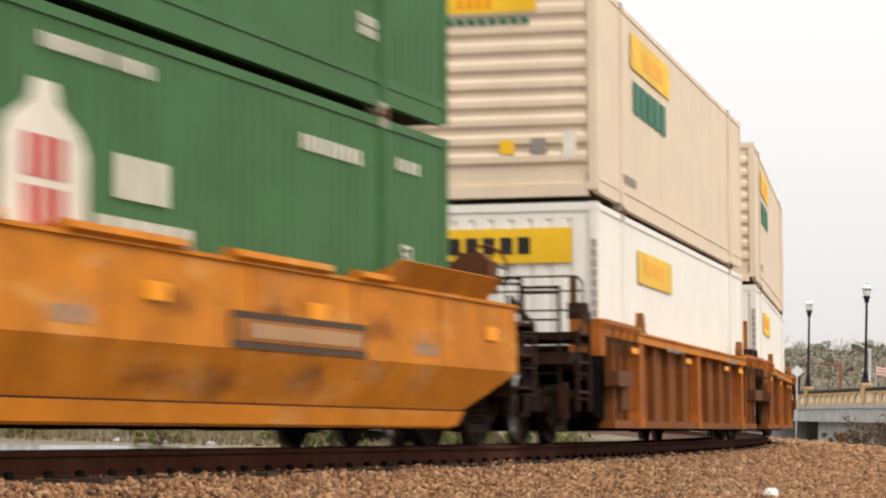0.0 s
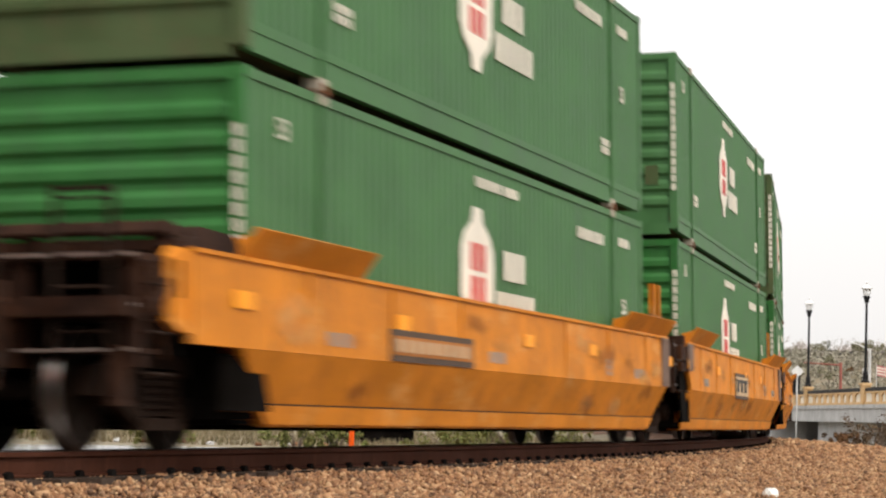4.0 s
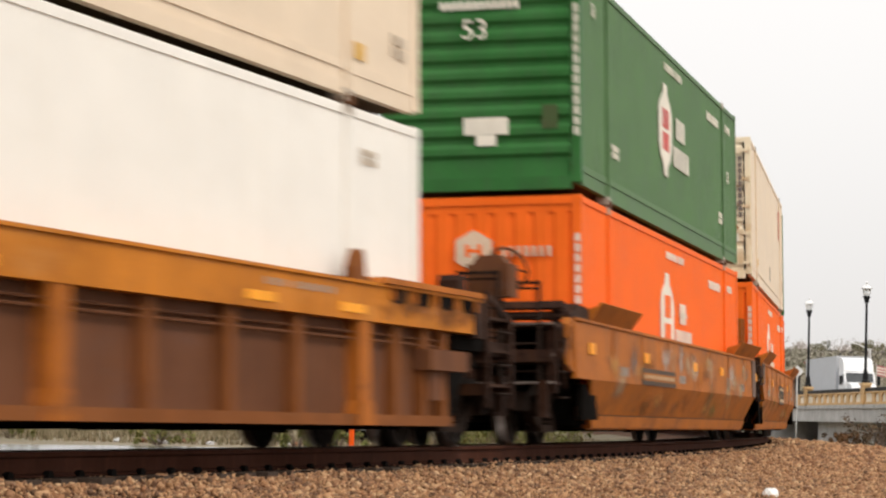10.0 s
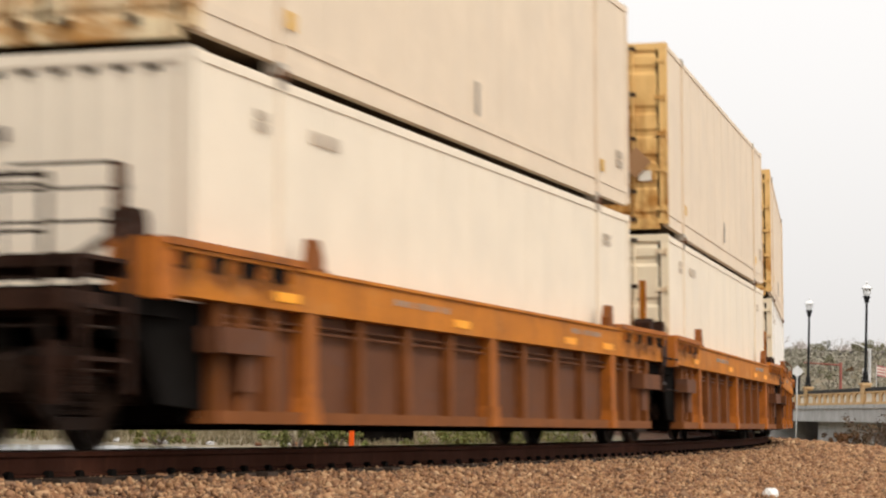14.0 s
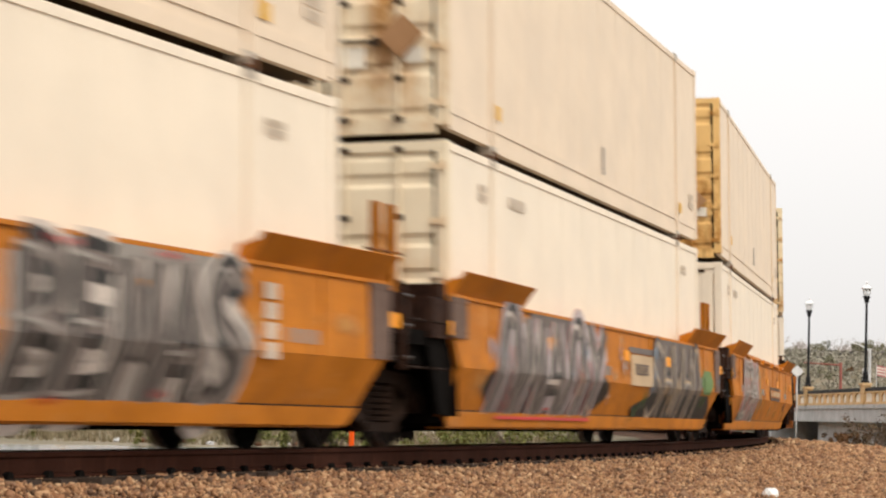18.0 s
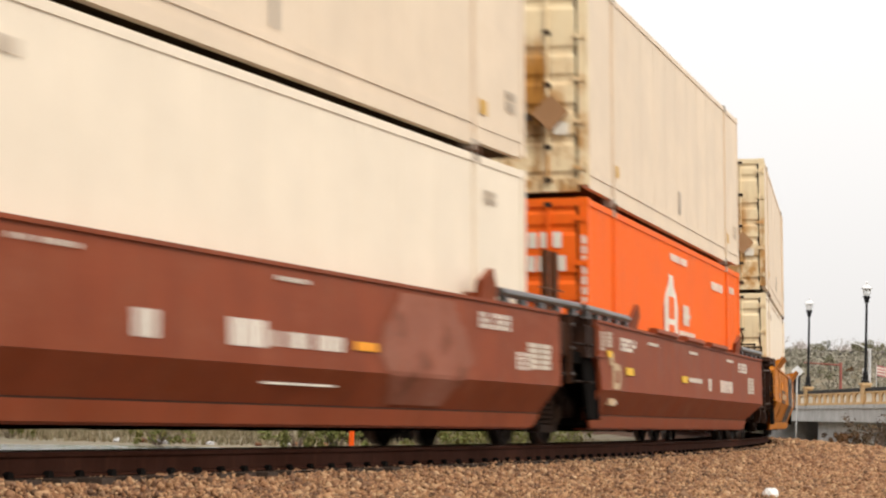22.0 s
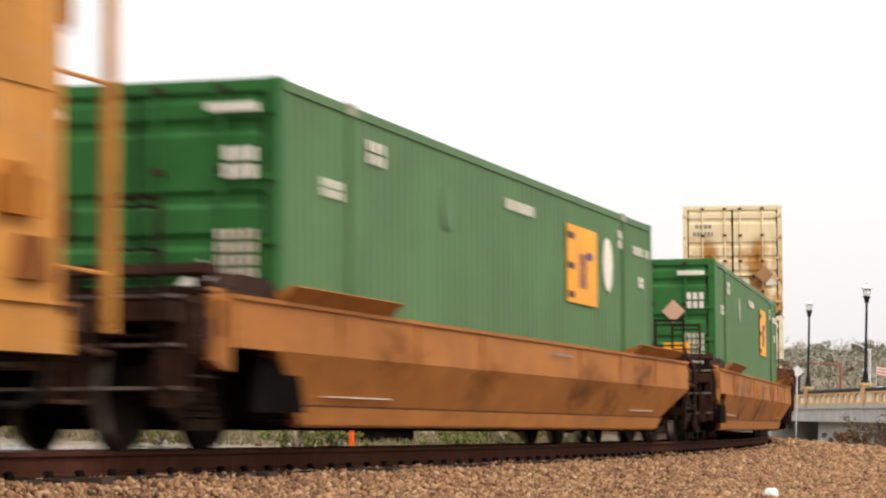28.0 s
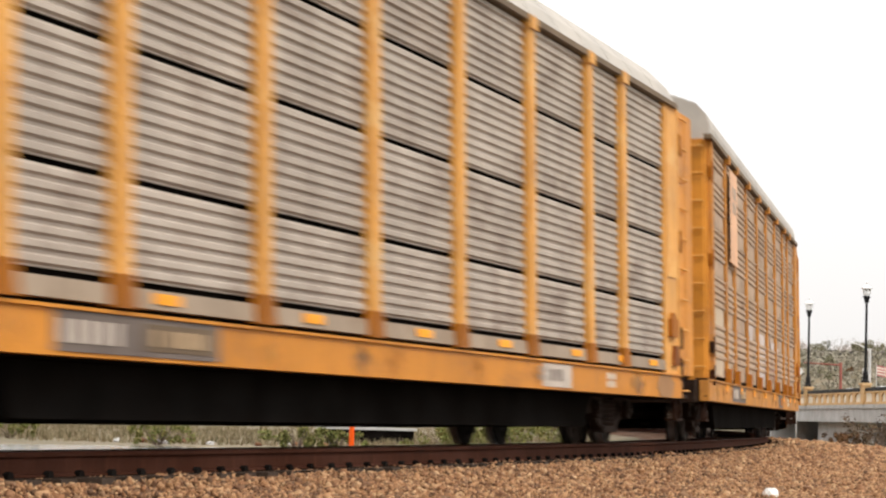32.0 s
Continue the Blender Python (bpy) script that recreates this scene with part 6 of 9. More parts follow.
    MOVERS.append((ob, place, RACK_TRUCK, 0.0))
    return ob


def stencil_badge(ob, y):
    """Worn stencils round the trailing end of the oxide red wagons."""
    bm = bmesh.new()
    prism(bm, [(-7.62, 0.7), (-7.12, 0.7), (-7.02, 0.8), (-7.02, 0.96), (-7.1, 1.02), (-7.62, 1.04)], "y", y - 0.004, y + 0.01)
    box(bm, -7.85, -7.6, y - 0.004, y + 0.01, 1.0, 1.16)
    badge = part("logo_badge", bm, D_BEIGE, ob, "worn beige stencil badge")
    bm = bmesh.new()
    prism(bm, [(-7.6, 0.5), (-7.2, 0.48), (-7.08, 0.56), (-7.06, 0.67), (-7.6, 0.67)], "y", -1.462, -1.4)
    part("lower_badge", bm, D_BEIGE, badge)
    bm = bmesh.new()
    box(bm, -7.45, -7.2, y - 0.008, y - 0.003, 0.78, 0.94)
    part("badge_centre", bm, MAROON, badge)
    bars(ob, "lettering", -8.62, -8.3, 1.16, 1.4, 4, D_FAINT, rows=5, y=-1.538)
    bars(ob, "lettering", -8.05, -7.65, 1.22, 1.42, 4, D_FAINT, rows=4, y=y + 0.004)
    bars(ob, "lettering", 7.35, 8.35, 0.84, 1.14, 2, D_FAINT, rows=5, y=y + 0.004, gap=0.15)
    plate(ob, "reflector", -8.05, -7.75, 1.1, 1.18, y, D_YEL, "small yellow reflector")


def wagon_marks(ob, style, seed, top):
    """Reflectors, number panel and small stencils on the side that shows."""
    y = -1.526
    rnd = random.Random(seed)
    if style == "smooth":
        for x in (-8.9, -4.6, 0.3, 3.6, 8.6):
            plate(ob, "reflector", x, x + 0.42, top - 0.4, top - 0.26, y, D_REFL, "orange reflector")
        for x in (-6.6, -1.2, 6.4):
            bars(ob, "lettering", x, x + 0.7, top - 0.62, top - 0.5, 6, D_GRY, y=y + 0.004)
        bars(ob, "lettering", 4.6, 5.0, 0.86, 1.08, 3, D_GRY, rows=3, y=y + 0.004)
        for i in range(16):
            x, z = rnd.uniform(-8.0, 8.0), rnd.choice((rnd.uniform(0.45, 0.7), rnd.uniform(0.9, 1.3)))
            rub(ob, x - rnd.uniform(0.3, 0.8), x + rnd.uniform(0.3, 0.8), z - 0.16, z + rnd.uniform(0.1, 0.22), seed * 31 + i, (D_GRIME, D_SCUFF)[i % 2], lambda v, i=i: wagon_skin(v) + 0.003 - 0.0002 * i)
    elif style == "guarded" and seed == 61:
        plate(ob, "reflector", 1.6, 2.2, 0.87, 0.95, y, D_ORG, "dull orange reflector")
        bars(ob, "lettering", -3.12, -2.68, 0.82, 1.03, 2, D_WHITE, y=y + 0.004, gap=0.25)
        bars(ob, "lettering", -1.32, -0.5, 0.82, 1.04, 3, D_WHITE, y=y + 0.004, gap=0.22)
        bars(ob, "lettering", -0.4, 1.52, 0.84, 0.97, 11, D_WHITE, y=y + 0.004, gap=0.3)
        for x, wd in ((-5.05, 1.05), (-0.3, 0.78), (3.6, 0.7)):
            bars(ob, "lettering", x, x + wd, 1.39, 1.43, 8, D_WHITE, y=y + 0.004)
        bars(ob, "lettering", 5.5, 6.7, 1.22, 1.4, 8, D_WHITE, rows=3, y=y + 0.004)
        bars(ob, "lettering", 6.9, 7.5, 0.82, 1.02, 4, D_WHITE, rows=4, y=y + 0.004)
        bars(ob, "lettering", -0.42, 1.28, 0.53, 0.55, 1, D_WHITE, y=-1.44, gap=0)
        stencil_badge(ob, y)
    elif style == "guarded":
        for x in (-6.6, -1.35):
            plate(ob, "reflector", x, x + 0.6, 0.9, 1.0, y, D_YEL, "yellow reflector")
        bars(ob, "lettering", -0.5, 1.0, 0.92, 0.99, 12, D_WHITE, y=y + 0.004)
        bars(ob, "lettering", 1.78, 2.2, 0.82, 1.02, 2, D_WHITE, y=y + 0.004)
        bars(ob, "lettering", 3.35, 5.05, 0.82, 1.02, 7, D_WHITE, y=y + 0.004)
        for x in (-7.0, 5.9):
            bars(ob, "lettering", x, x + 1.3, 1.2, 1.38, 9, D_WHITE, rows=3, y=y + 0.004)
        for x in (-4.6, -0.45, 4.2):
            bars(ob, "lettering", x, x + 0.95, 1.36, 1.4, 8, D_WHITE, y=y + 0.004)
        bars(ob, "lettering", -7.4, -6.9, 0.5, 0.72, 4, D_WHITE, rows=4, y=-1.45)
        stencil_badge(ob, y)
    else:
        for x in (-6.9, -1.6, 3.2, 5.3):
            plate(ob, "reflector", x, x + 0.6, 1.2, 1.28, -1.532, D_ORG, "orange-yellow reflector")
        bars(ob, "lettering", -3.6, -1.6, 1.32, 1.38, 14, D_GRY, y=-1.533)
        bars(ob, "lettering", 3.6, 5.2, 1.34, 1.4, 10, D_GRY, y=-1.533)


def number_board(ob, x0, x1, z0, z1, plain=False):
    """A framed board with reporting marks that cannot be read."""
    b = plate(ob, "number_board", x0, x1, z0, z1, -1.522, D_FRAME, "dark framed number board", 0.01)
    plate(b, "board_field", x0 + 0.07, x1 - 0.07, z0 + 0.06, z1 - 0.06, -1.533, D_BEIGE if plain else TAN, "", 0.004)
    if plain:
        bars(b, "lettering", x0 + 0.25, x1 - 0.1, z0 + 0.12, z1 - 0.12, 3, D_BLK, y=-1.544, gap=0.55)
        bars(b, "lettering", x0 + 0.2, x1 - 0.2, z1 - 0.17, z1 - 0.11, 3, D_BLK, y=-1.545, gap=0.16)
    else:
        bars(b, "lettering", x0 + 0.15, x1 - 0.1, z0 + 0.09, z1 - 0.09, 9, D_BEIGE, y=-1.544, gap=0.5)

# ---------------------------------------------------------------- ground, ballast and track
def earth(name, cols, scale, rough=0.95, bump=0.6, island=False, fine=40.0):
    if name in MATS:
        return MATS[name]
    m, n, l, b = nodes_of(name)
    tc = n.new("ShaderNodeTexCoord")
    v = tc.outputs["Object"]
    a = noise_node(n, l, v, scale, 8, 0.65)
    c = noise_node(n, l, v, fine, 4, 0.7)
    col = mix(n, l, ramp(n, l, a, 0.35, 0.65), cols[0], cols[1])
    col = mix(n, l, ramp(n, l, c, 0.5, 0.75), col, cols[2])
    if island:
        g = n.new("ShaderNodeNewGeometry")
        r = n.new("ShaderNodeValToRGB")
        r.color_ramp.interpolation = "CONSTANT"
        e = r.color_ramp.elements
        e[0].color, e[1].color = (*island[0], 1), (*island[1], 1)
        e[1].position = 1 / len(island)
        for i in range(2, len(island)):
            x = e.new(i / len(island))
            x.color = (*island[i], 1)
        l.new(g.outputs["Random Per Island"], r.inputs["Fac"])
        col = mix(n, l, 0.22, r.outputs["Color"], col)
    l.new(col, b.inputs["Base Color"])
    b.inputs["Roughness"].default_value = rough
    b.inputs["Specular IOR Level"].default_value = 0.25
    bp = n.new("ShaderNodeBump")
    bp.inputs["Strength"].default_value, bp.inputs["Distance"].default_value = bump, 0.03
    l.new(c, bp.inputs["Height"])
    l.new(bp.outputs[0], b.inputs["Normal"])
    MATS[name] = m
    return m


GROUND = earth("dry grass and earth", ((0.21, 0.17, 0.115), (0.13, 0.115, 0.072), (0.25, 0.205, 0.15)), 0.12, fine=9.0)
# darker than the stones: shade in the gaps between them, as bed colour
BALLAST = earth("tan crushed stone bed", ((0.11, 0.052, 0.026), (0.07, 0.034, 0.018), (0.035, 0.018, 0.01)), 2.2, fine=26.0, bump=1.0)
STONE = earth("tan crushed stones", ((0.42, 0.27, 0.17), (0.34, 0.21, 0.13), (0.26, 0.16, 0.1)), 14.0, fine=90.0, bump=0.3,
              island=((0.319, 0.162, 0.0724), (0.209, 0.0958, 0.0426), (0.429, 0.258, 0.133), (0.121, 0.0532, 0.0248), (0.275, 0.131, 0.0565), (0.363, 0.196, 0.0911), (0.187, 0.105, 0.0575), (0.055, 0.0244, 0.0129), (0.396, 0.217, 0.105), (0.242, 0.105, 0.0445), (0.506, 0.329, 0.179), (0.143, 0.0617, 0.0287)))
RAIL = surface("brown rusted rail", (0.062, 0.021, 0.0115), 0.75, 0.0, dirt=(0.036, 0.0145, 0.009), amount=0.5, streak=(0.16, 0.065, 0.036), streaks=0.3, spec=0.03)
RAIL_T = surface("polished rail head", (0.42, 0.39, 0.37), 0.32, 1.0, dirt=(0.2, 0.15, 0.12), amount=0.4)
TIE = surface("dark creosoted timber", (0.05, 0.034, 0.025), 0.85, dirt=(0.09, 0.065, 0.05), amount=0.6, spec=0.06)
CONC = surface("grey concrete", (0.46, 0.46, 0.46), 0.8, dirt=(0.34, 0.335, 0.33), amount=0.4, streak=(0.2, 0.19, 0.18), streaks=0.4)
TANC = surface("ochre tinted concrete", (0.62, 0.42, 0.22), 0.8, dirt=(0.5, 0.33, 0.18), amount=0.3, streak=(0.4, 0.27, 0.15), streaks=0.2)
LAMP_B = surface("black painted lamp iron", (0.012, 0.012, 0.013), 0.6, 0.0, spec=0.1)
ASPH = surface("grey asphalt", (0.06, 0.06, 0.06), 0.9, dirt=(0.09, 0.085, 0.08), amount=0.5)

PROFILE = [(-400.0, -0.62), (-6.5, -0.62), (-4.4, -0.52), (-2.7, -0.245), (1.7, -0.235), (3.4, -0.31), (6.0, -0.46), (8.6, -1.15), (400.0, -1.15)]


def bed(r):
    return float(np.interp(r, [p[0] for p in PROFILE], [p[1] for p in PROFILE]))


def land(x, y, r):
    """Height of the ground at a place that lies r to the right of the line."""
    z = bed(r)
    def soft(v, a, b):
        t = min(max((v - a) / (b - a), 0), 1)
        return t * t * (3 - 2 * t)
    street = soft(y, 183, 215) * soft(x, 12, 22)
    z = z * (1 - street) + 1.62 * street
    hill = soft(y, 300, 345) * soft(x, 5, 30)
    z += hill * 8.0 + soft(y, 352, 520) * soft(x, 5, 30) * 3.2
    return z


def right_of(xs, ys):
    """Signed distance to the right of the line for arrays of places."""
    px, py = LINE_X[::4], LINE_Y[::4]
    hs = np.array([heading(s) for s in LINE_S[::4]])
    out = np.empty(len(xs))
    for i in range(0, len(xs), 2000):
        dx, dy = xs[i:i + 2000, None] - px, ys[i:i + 2000, None] - py
        k = np.argmin(dx * dx + dy * dy, 1)
        j = np.arange(len(k))
        out[i:i + 2000] = dx[j, k] * np.cos(hs[k]) - dy[j, k] * np.sin(hs[k])
    return out


def spread(lo, hi, fine0, fine1, step, growth=1.25):
    """Grid places: even between fine0 and fine1, then ever wider to lo and hi."""
    v = list(np.arange(fine0, fine1 + step, step))
    d = step
    while v[-1] < hi:
        d *= growth
        v.append(min(v[-1] + d, hi))
    d = step
    while v[0] > lo:
        d *= growth
        v.insert(0, max(v[0] - d, lo))
    return v


def build_ground():
    gx, gy = spread(-2600, 2600, -60, 90, 1.5), spread(-2600, 2600, -30, 130, 1.5, 1.08)
    X, Y = np.meshgrid(gx, gy)
    xs, ys = X.ravel(), Y.ravel()
    rs = right_of(xs, ys)
    zs = [land(x, y, r) - (0.09 if -3.2 < r < 6.6 else 0.0) for x, y, r in zip(xs, ys, rs)]
    w, h = len(gx), len(gy)
    faces = [(j * w + i, j * w + i + 1, (j + 1) * w + i + 1, (j + 1) * w + i) for j in range(h - 1) for i in range(w - 1)]
    me = bpy.data.meshes.new("ground")
    me.from_pydata(list(zip(xs.tolist(), ys.tolist(), zs)), [], faces)
    me.materials.append(GROUND)
    for p in me.polygons:
        p.use_smooth = True
    return tagged(new("ground", me), "dry grassy earth on both sides of the railway", "ground", kind="structure")


def sweep(name, prof, s0, s1, step, material, closed=True, canted=True):
    """A section (right, up) drawn along the line."""
    bm = bmesh.new()
    k = int((s1 - s0) / step)
    prev = None
    for i in range(k + 1):
        s = s0 + (s1 - s0) * i / k
        row = [bm.verts.new(beside(s, r, z + (-r * CANT if canted else 0.0))) for r, z in prof]
        if prev:
            for j in range(len(prof) - (0 if closed else 1)):
                a, b = j, (j + 1) % len(prof)
                bm.faces.new((prev[a], row[a], row[b], prev[b]))
        prev = row
    return part(name, bm, material)


def build_track():
    ground = build_ground()
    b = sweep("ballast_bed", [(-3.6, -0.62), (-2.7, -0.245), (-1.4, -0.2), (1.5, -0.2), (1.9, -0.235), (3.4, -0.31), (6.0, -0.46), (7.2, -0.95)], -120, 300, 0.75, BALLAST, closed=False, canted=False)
    tagged(b, "tan crushed-stone ballast bed of the railway", "ballast", kind="structure")
    head = [(-0.037, -0.004), (-0.037, -0.04), (-0.009, -0.052), (-0.009, -0.16), (-0.07, -0.172), (-0.07, -0.186), (0.07, -0.186), (0.07, -0.172), (0.009, -0.16), (0.009, -0.052), (0.037, -0.04), (0.037, -0.004)]
    for side in (-1, 1):
        c = side * 0.755
        rail = sweep("rail", [(c + r, z) for r, z in head], -120, 300, 0.75, RAIL)
        tagged(rail, "brown rusted steel rail on timber sleepers", "rail", "rails of the line", "structure")
        t = sweep("rail_head", [(c - 0.036, -0.003), (c + 0.036, -0.003), (c + 0.03, 0.001), (c - 0.03, 0.001)], -120, 300, 0.75, RAIL_T)
        t.parent = rail
        tagged(t, "polished running surface")
    rnd = random.Random(5)
    track = tagged(new("sleepers"), "dark creosoted timber sleepers sunk in ballast", "sleepers", kind="structure")

    def tie(bm):
        box(bm, -0.115, 0.115, -1.3, 1.3, -0.4, -0.19)

    def anchor(bm):
        """Tie plate, spikes and rail anchor on the outer foot of a rail."""
        box(bm, -0.11, 0.11, -0.15, 0.15, -0.2, -0.187)
        prism(bm, [(-0.05, -0.19), (-0.038, -0.155), (-0.012, -0.14), (0.012, -0.14), (0.038, -0.155), (0.05, -0.19)], "y", -0.095, -0.05)
    k = 0
    s = -1.0
    while k < 150:
        m = rail_pose(s + rnd.uniform(-0.03, 0.03), 0.3) @ Matrix.Rotation(rnd.uniform(-0.02, 0.02), 4, "Z")
        t = shared("sleeper", "tie", tie, TIE, track, at_=m)
        for y in (-0.755, 0.755):
            shared("rail_fastening", "anchor", anchor, GASKET_SHADE, t, "tie plate with spikes", Matrix.Translation((0, y, 0)) if y < 0 else Matrix.Translation((0, y, 0)) @ Matrix.Rotation(math.pi, 4, "Z"))
        s += 0.53
        k += 1
    bm = bmesh.new()
    while s < 240:
        m = rail_pose(s, 0.3)
        v = [m @ Vector(p) for p in ((-0.115, -1.3, -0.19), (0.115, -1.3, -0.19), (0.115, 1.3, -0.19), (-0.115, 1.3, -0.19))]
        w = [p - Vector((0, 0, 0.15)) for p in v]
        a, c = [bm.verts.new(p) for p in v], [bm.verts.new(p) for p in w]
        bm.faces.new(a)
        for i in range(4):
            bm.faces.new((a[i], c[i], c[(i + 1) % 4], a[(i + 1) % 4]))
        s += 0.53
    far = part("sleeper_run", bm, TIE, track)
    tagged(far, kind="stuff")


def build_stones():
    """Loose crushed stones on the shoulder, thinning out with distance."""
    rng = np.random.default_rng(7)
    base = np.array([(x, y, z) for x in (-1, 1) for y in (-1, 1) for z in (-1, 1)]) / 3 ** 0.5
    quads = ((0, 1, 3, 2), (4, 6, 7, 5), (0, 4, 5, 1), (2, 3, 7, 6), (0, 2, 6, 4), (1, 5, 7, 3))
    tri = np.array([t for a, b, c, d in quads for t in ((a, b, c), (a, c, d))])
    zones = ((2.0, 7, 520, 0.87, 5.0), (7, 17, 860, 0.87, 6.6), (17, 30, 760, 0.87, 6.4), (30, 48, 380, 0.87, 6.0), (48, 90, 90, 0.87, 5.6))
    pts, size = [], []
    for s0, s1, dens, r0, r1 in zones:
        k = int((s1 - s0) * (r1 - r0) * dens)
        ss, rr = rng.uniform(s0, s1, k), rng.uniform(r0, r1, k)
        hs = np.interp(ss, LINE_S, [heading(s) for s in LINE_S])
        x = np.interp(ss, LINE_S, LINE_X) + np.cos(hs) * rr
        y = np.interp(ss, LINE_S, LINE_Y) - np.sin(hs) * rr
        z = np.interp(rr, [-1.4, 1.5, 1.9, 3.4, 6.0, 7.2], [-0.2, -0.2, -0.235, -0.31, -0.46, -0.95]) + rng.uniform(-0.015, 0.022, k) + 0.014 * np.sin(ss * 2.1) * np.sin(rr * 3.3) + 0.008 * np.sin(ss * 6.3 + rr * 4.1)
        pts.append(np.stack([x, y, z], 1))
        size.append(np.exp(rng.normal(-0.08, 0.36, k)) * (0.0185 if s0 < 30 else 0.0245 if s0 < 48 else 0.04))
    pts, size = np.concatenate(pts), np.concatenate(size)
    k = len(pts)
    q = rng.normal(size=(k, 4))
    q /= np.linalg.norm(q, axis=1, keepdims=True)
    w, x, y, z = q.T
    R = np.stack([1 - 2 * (y * y + z * z), 2 * (x * y - w * z), 2 * (x * z + w * y), 2 * (x * y + w * z), 1 - 2 * (x * x + z * z), 2 * (y * z - w * x),
                  2 * (x * z - w * y), 2 * (y * z + w * x), 1 - 2 * (x * x + y * y)], 1).reshape(k, 3, 3)
    form = base[None] * rng.uniform(0.6, 1.45, (k, 8, 1)) * rng.uniform(0.55, 1.3, (k, 1, 3))
    v = np.einsum("kij,knj->kni", R, form * size[:, None, None]) + pts[:, None]
    f = (tri[None] + 8 * np.arange(k)[:, None, None]).reshape(-1, 3)
    me = bpy.data.meshes.new("ballast_stones")
    me.vertices.add(k * 8)
    me.vertices.foreach_set("co", v.reshape(-1).astype(np.float32))
    me.loops.add(len(f) * 3)
    me.loops.foreach_set("vertex_index", f.reshape(-1).astype(np.int32))
    me.polygons.add(len(f))
    me.polygons.foreach_set("loop_start", np.arange(0, len(f) * 3, 3, dtype=np.int32))
    me.update(calc_edges=True)
    me.materials.append(STONE)
    tagged(new("ballast_stones", me), "loose tan and brown crushed ballast stones", "ballast stones", kind="stuff")


# ---------------------------------------------------------------- the train
FIRST, JOINT, COUPLED, SPEED = 7.237, 19.4323, 23.2461, 12.3215
LOW, HIGH = 0.25, 3.168


def load(ob, place, lift):
    MOVERS.append((ob, place, TRUCK, lift))
    return ob


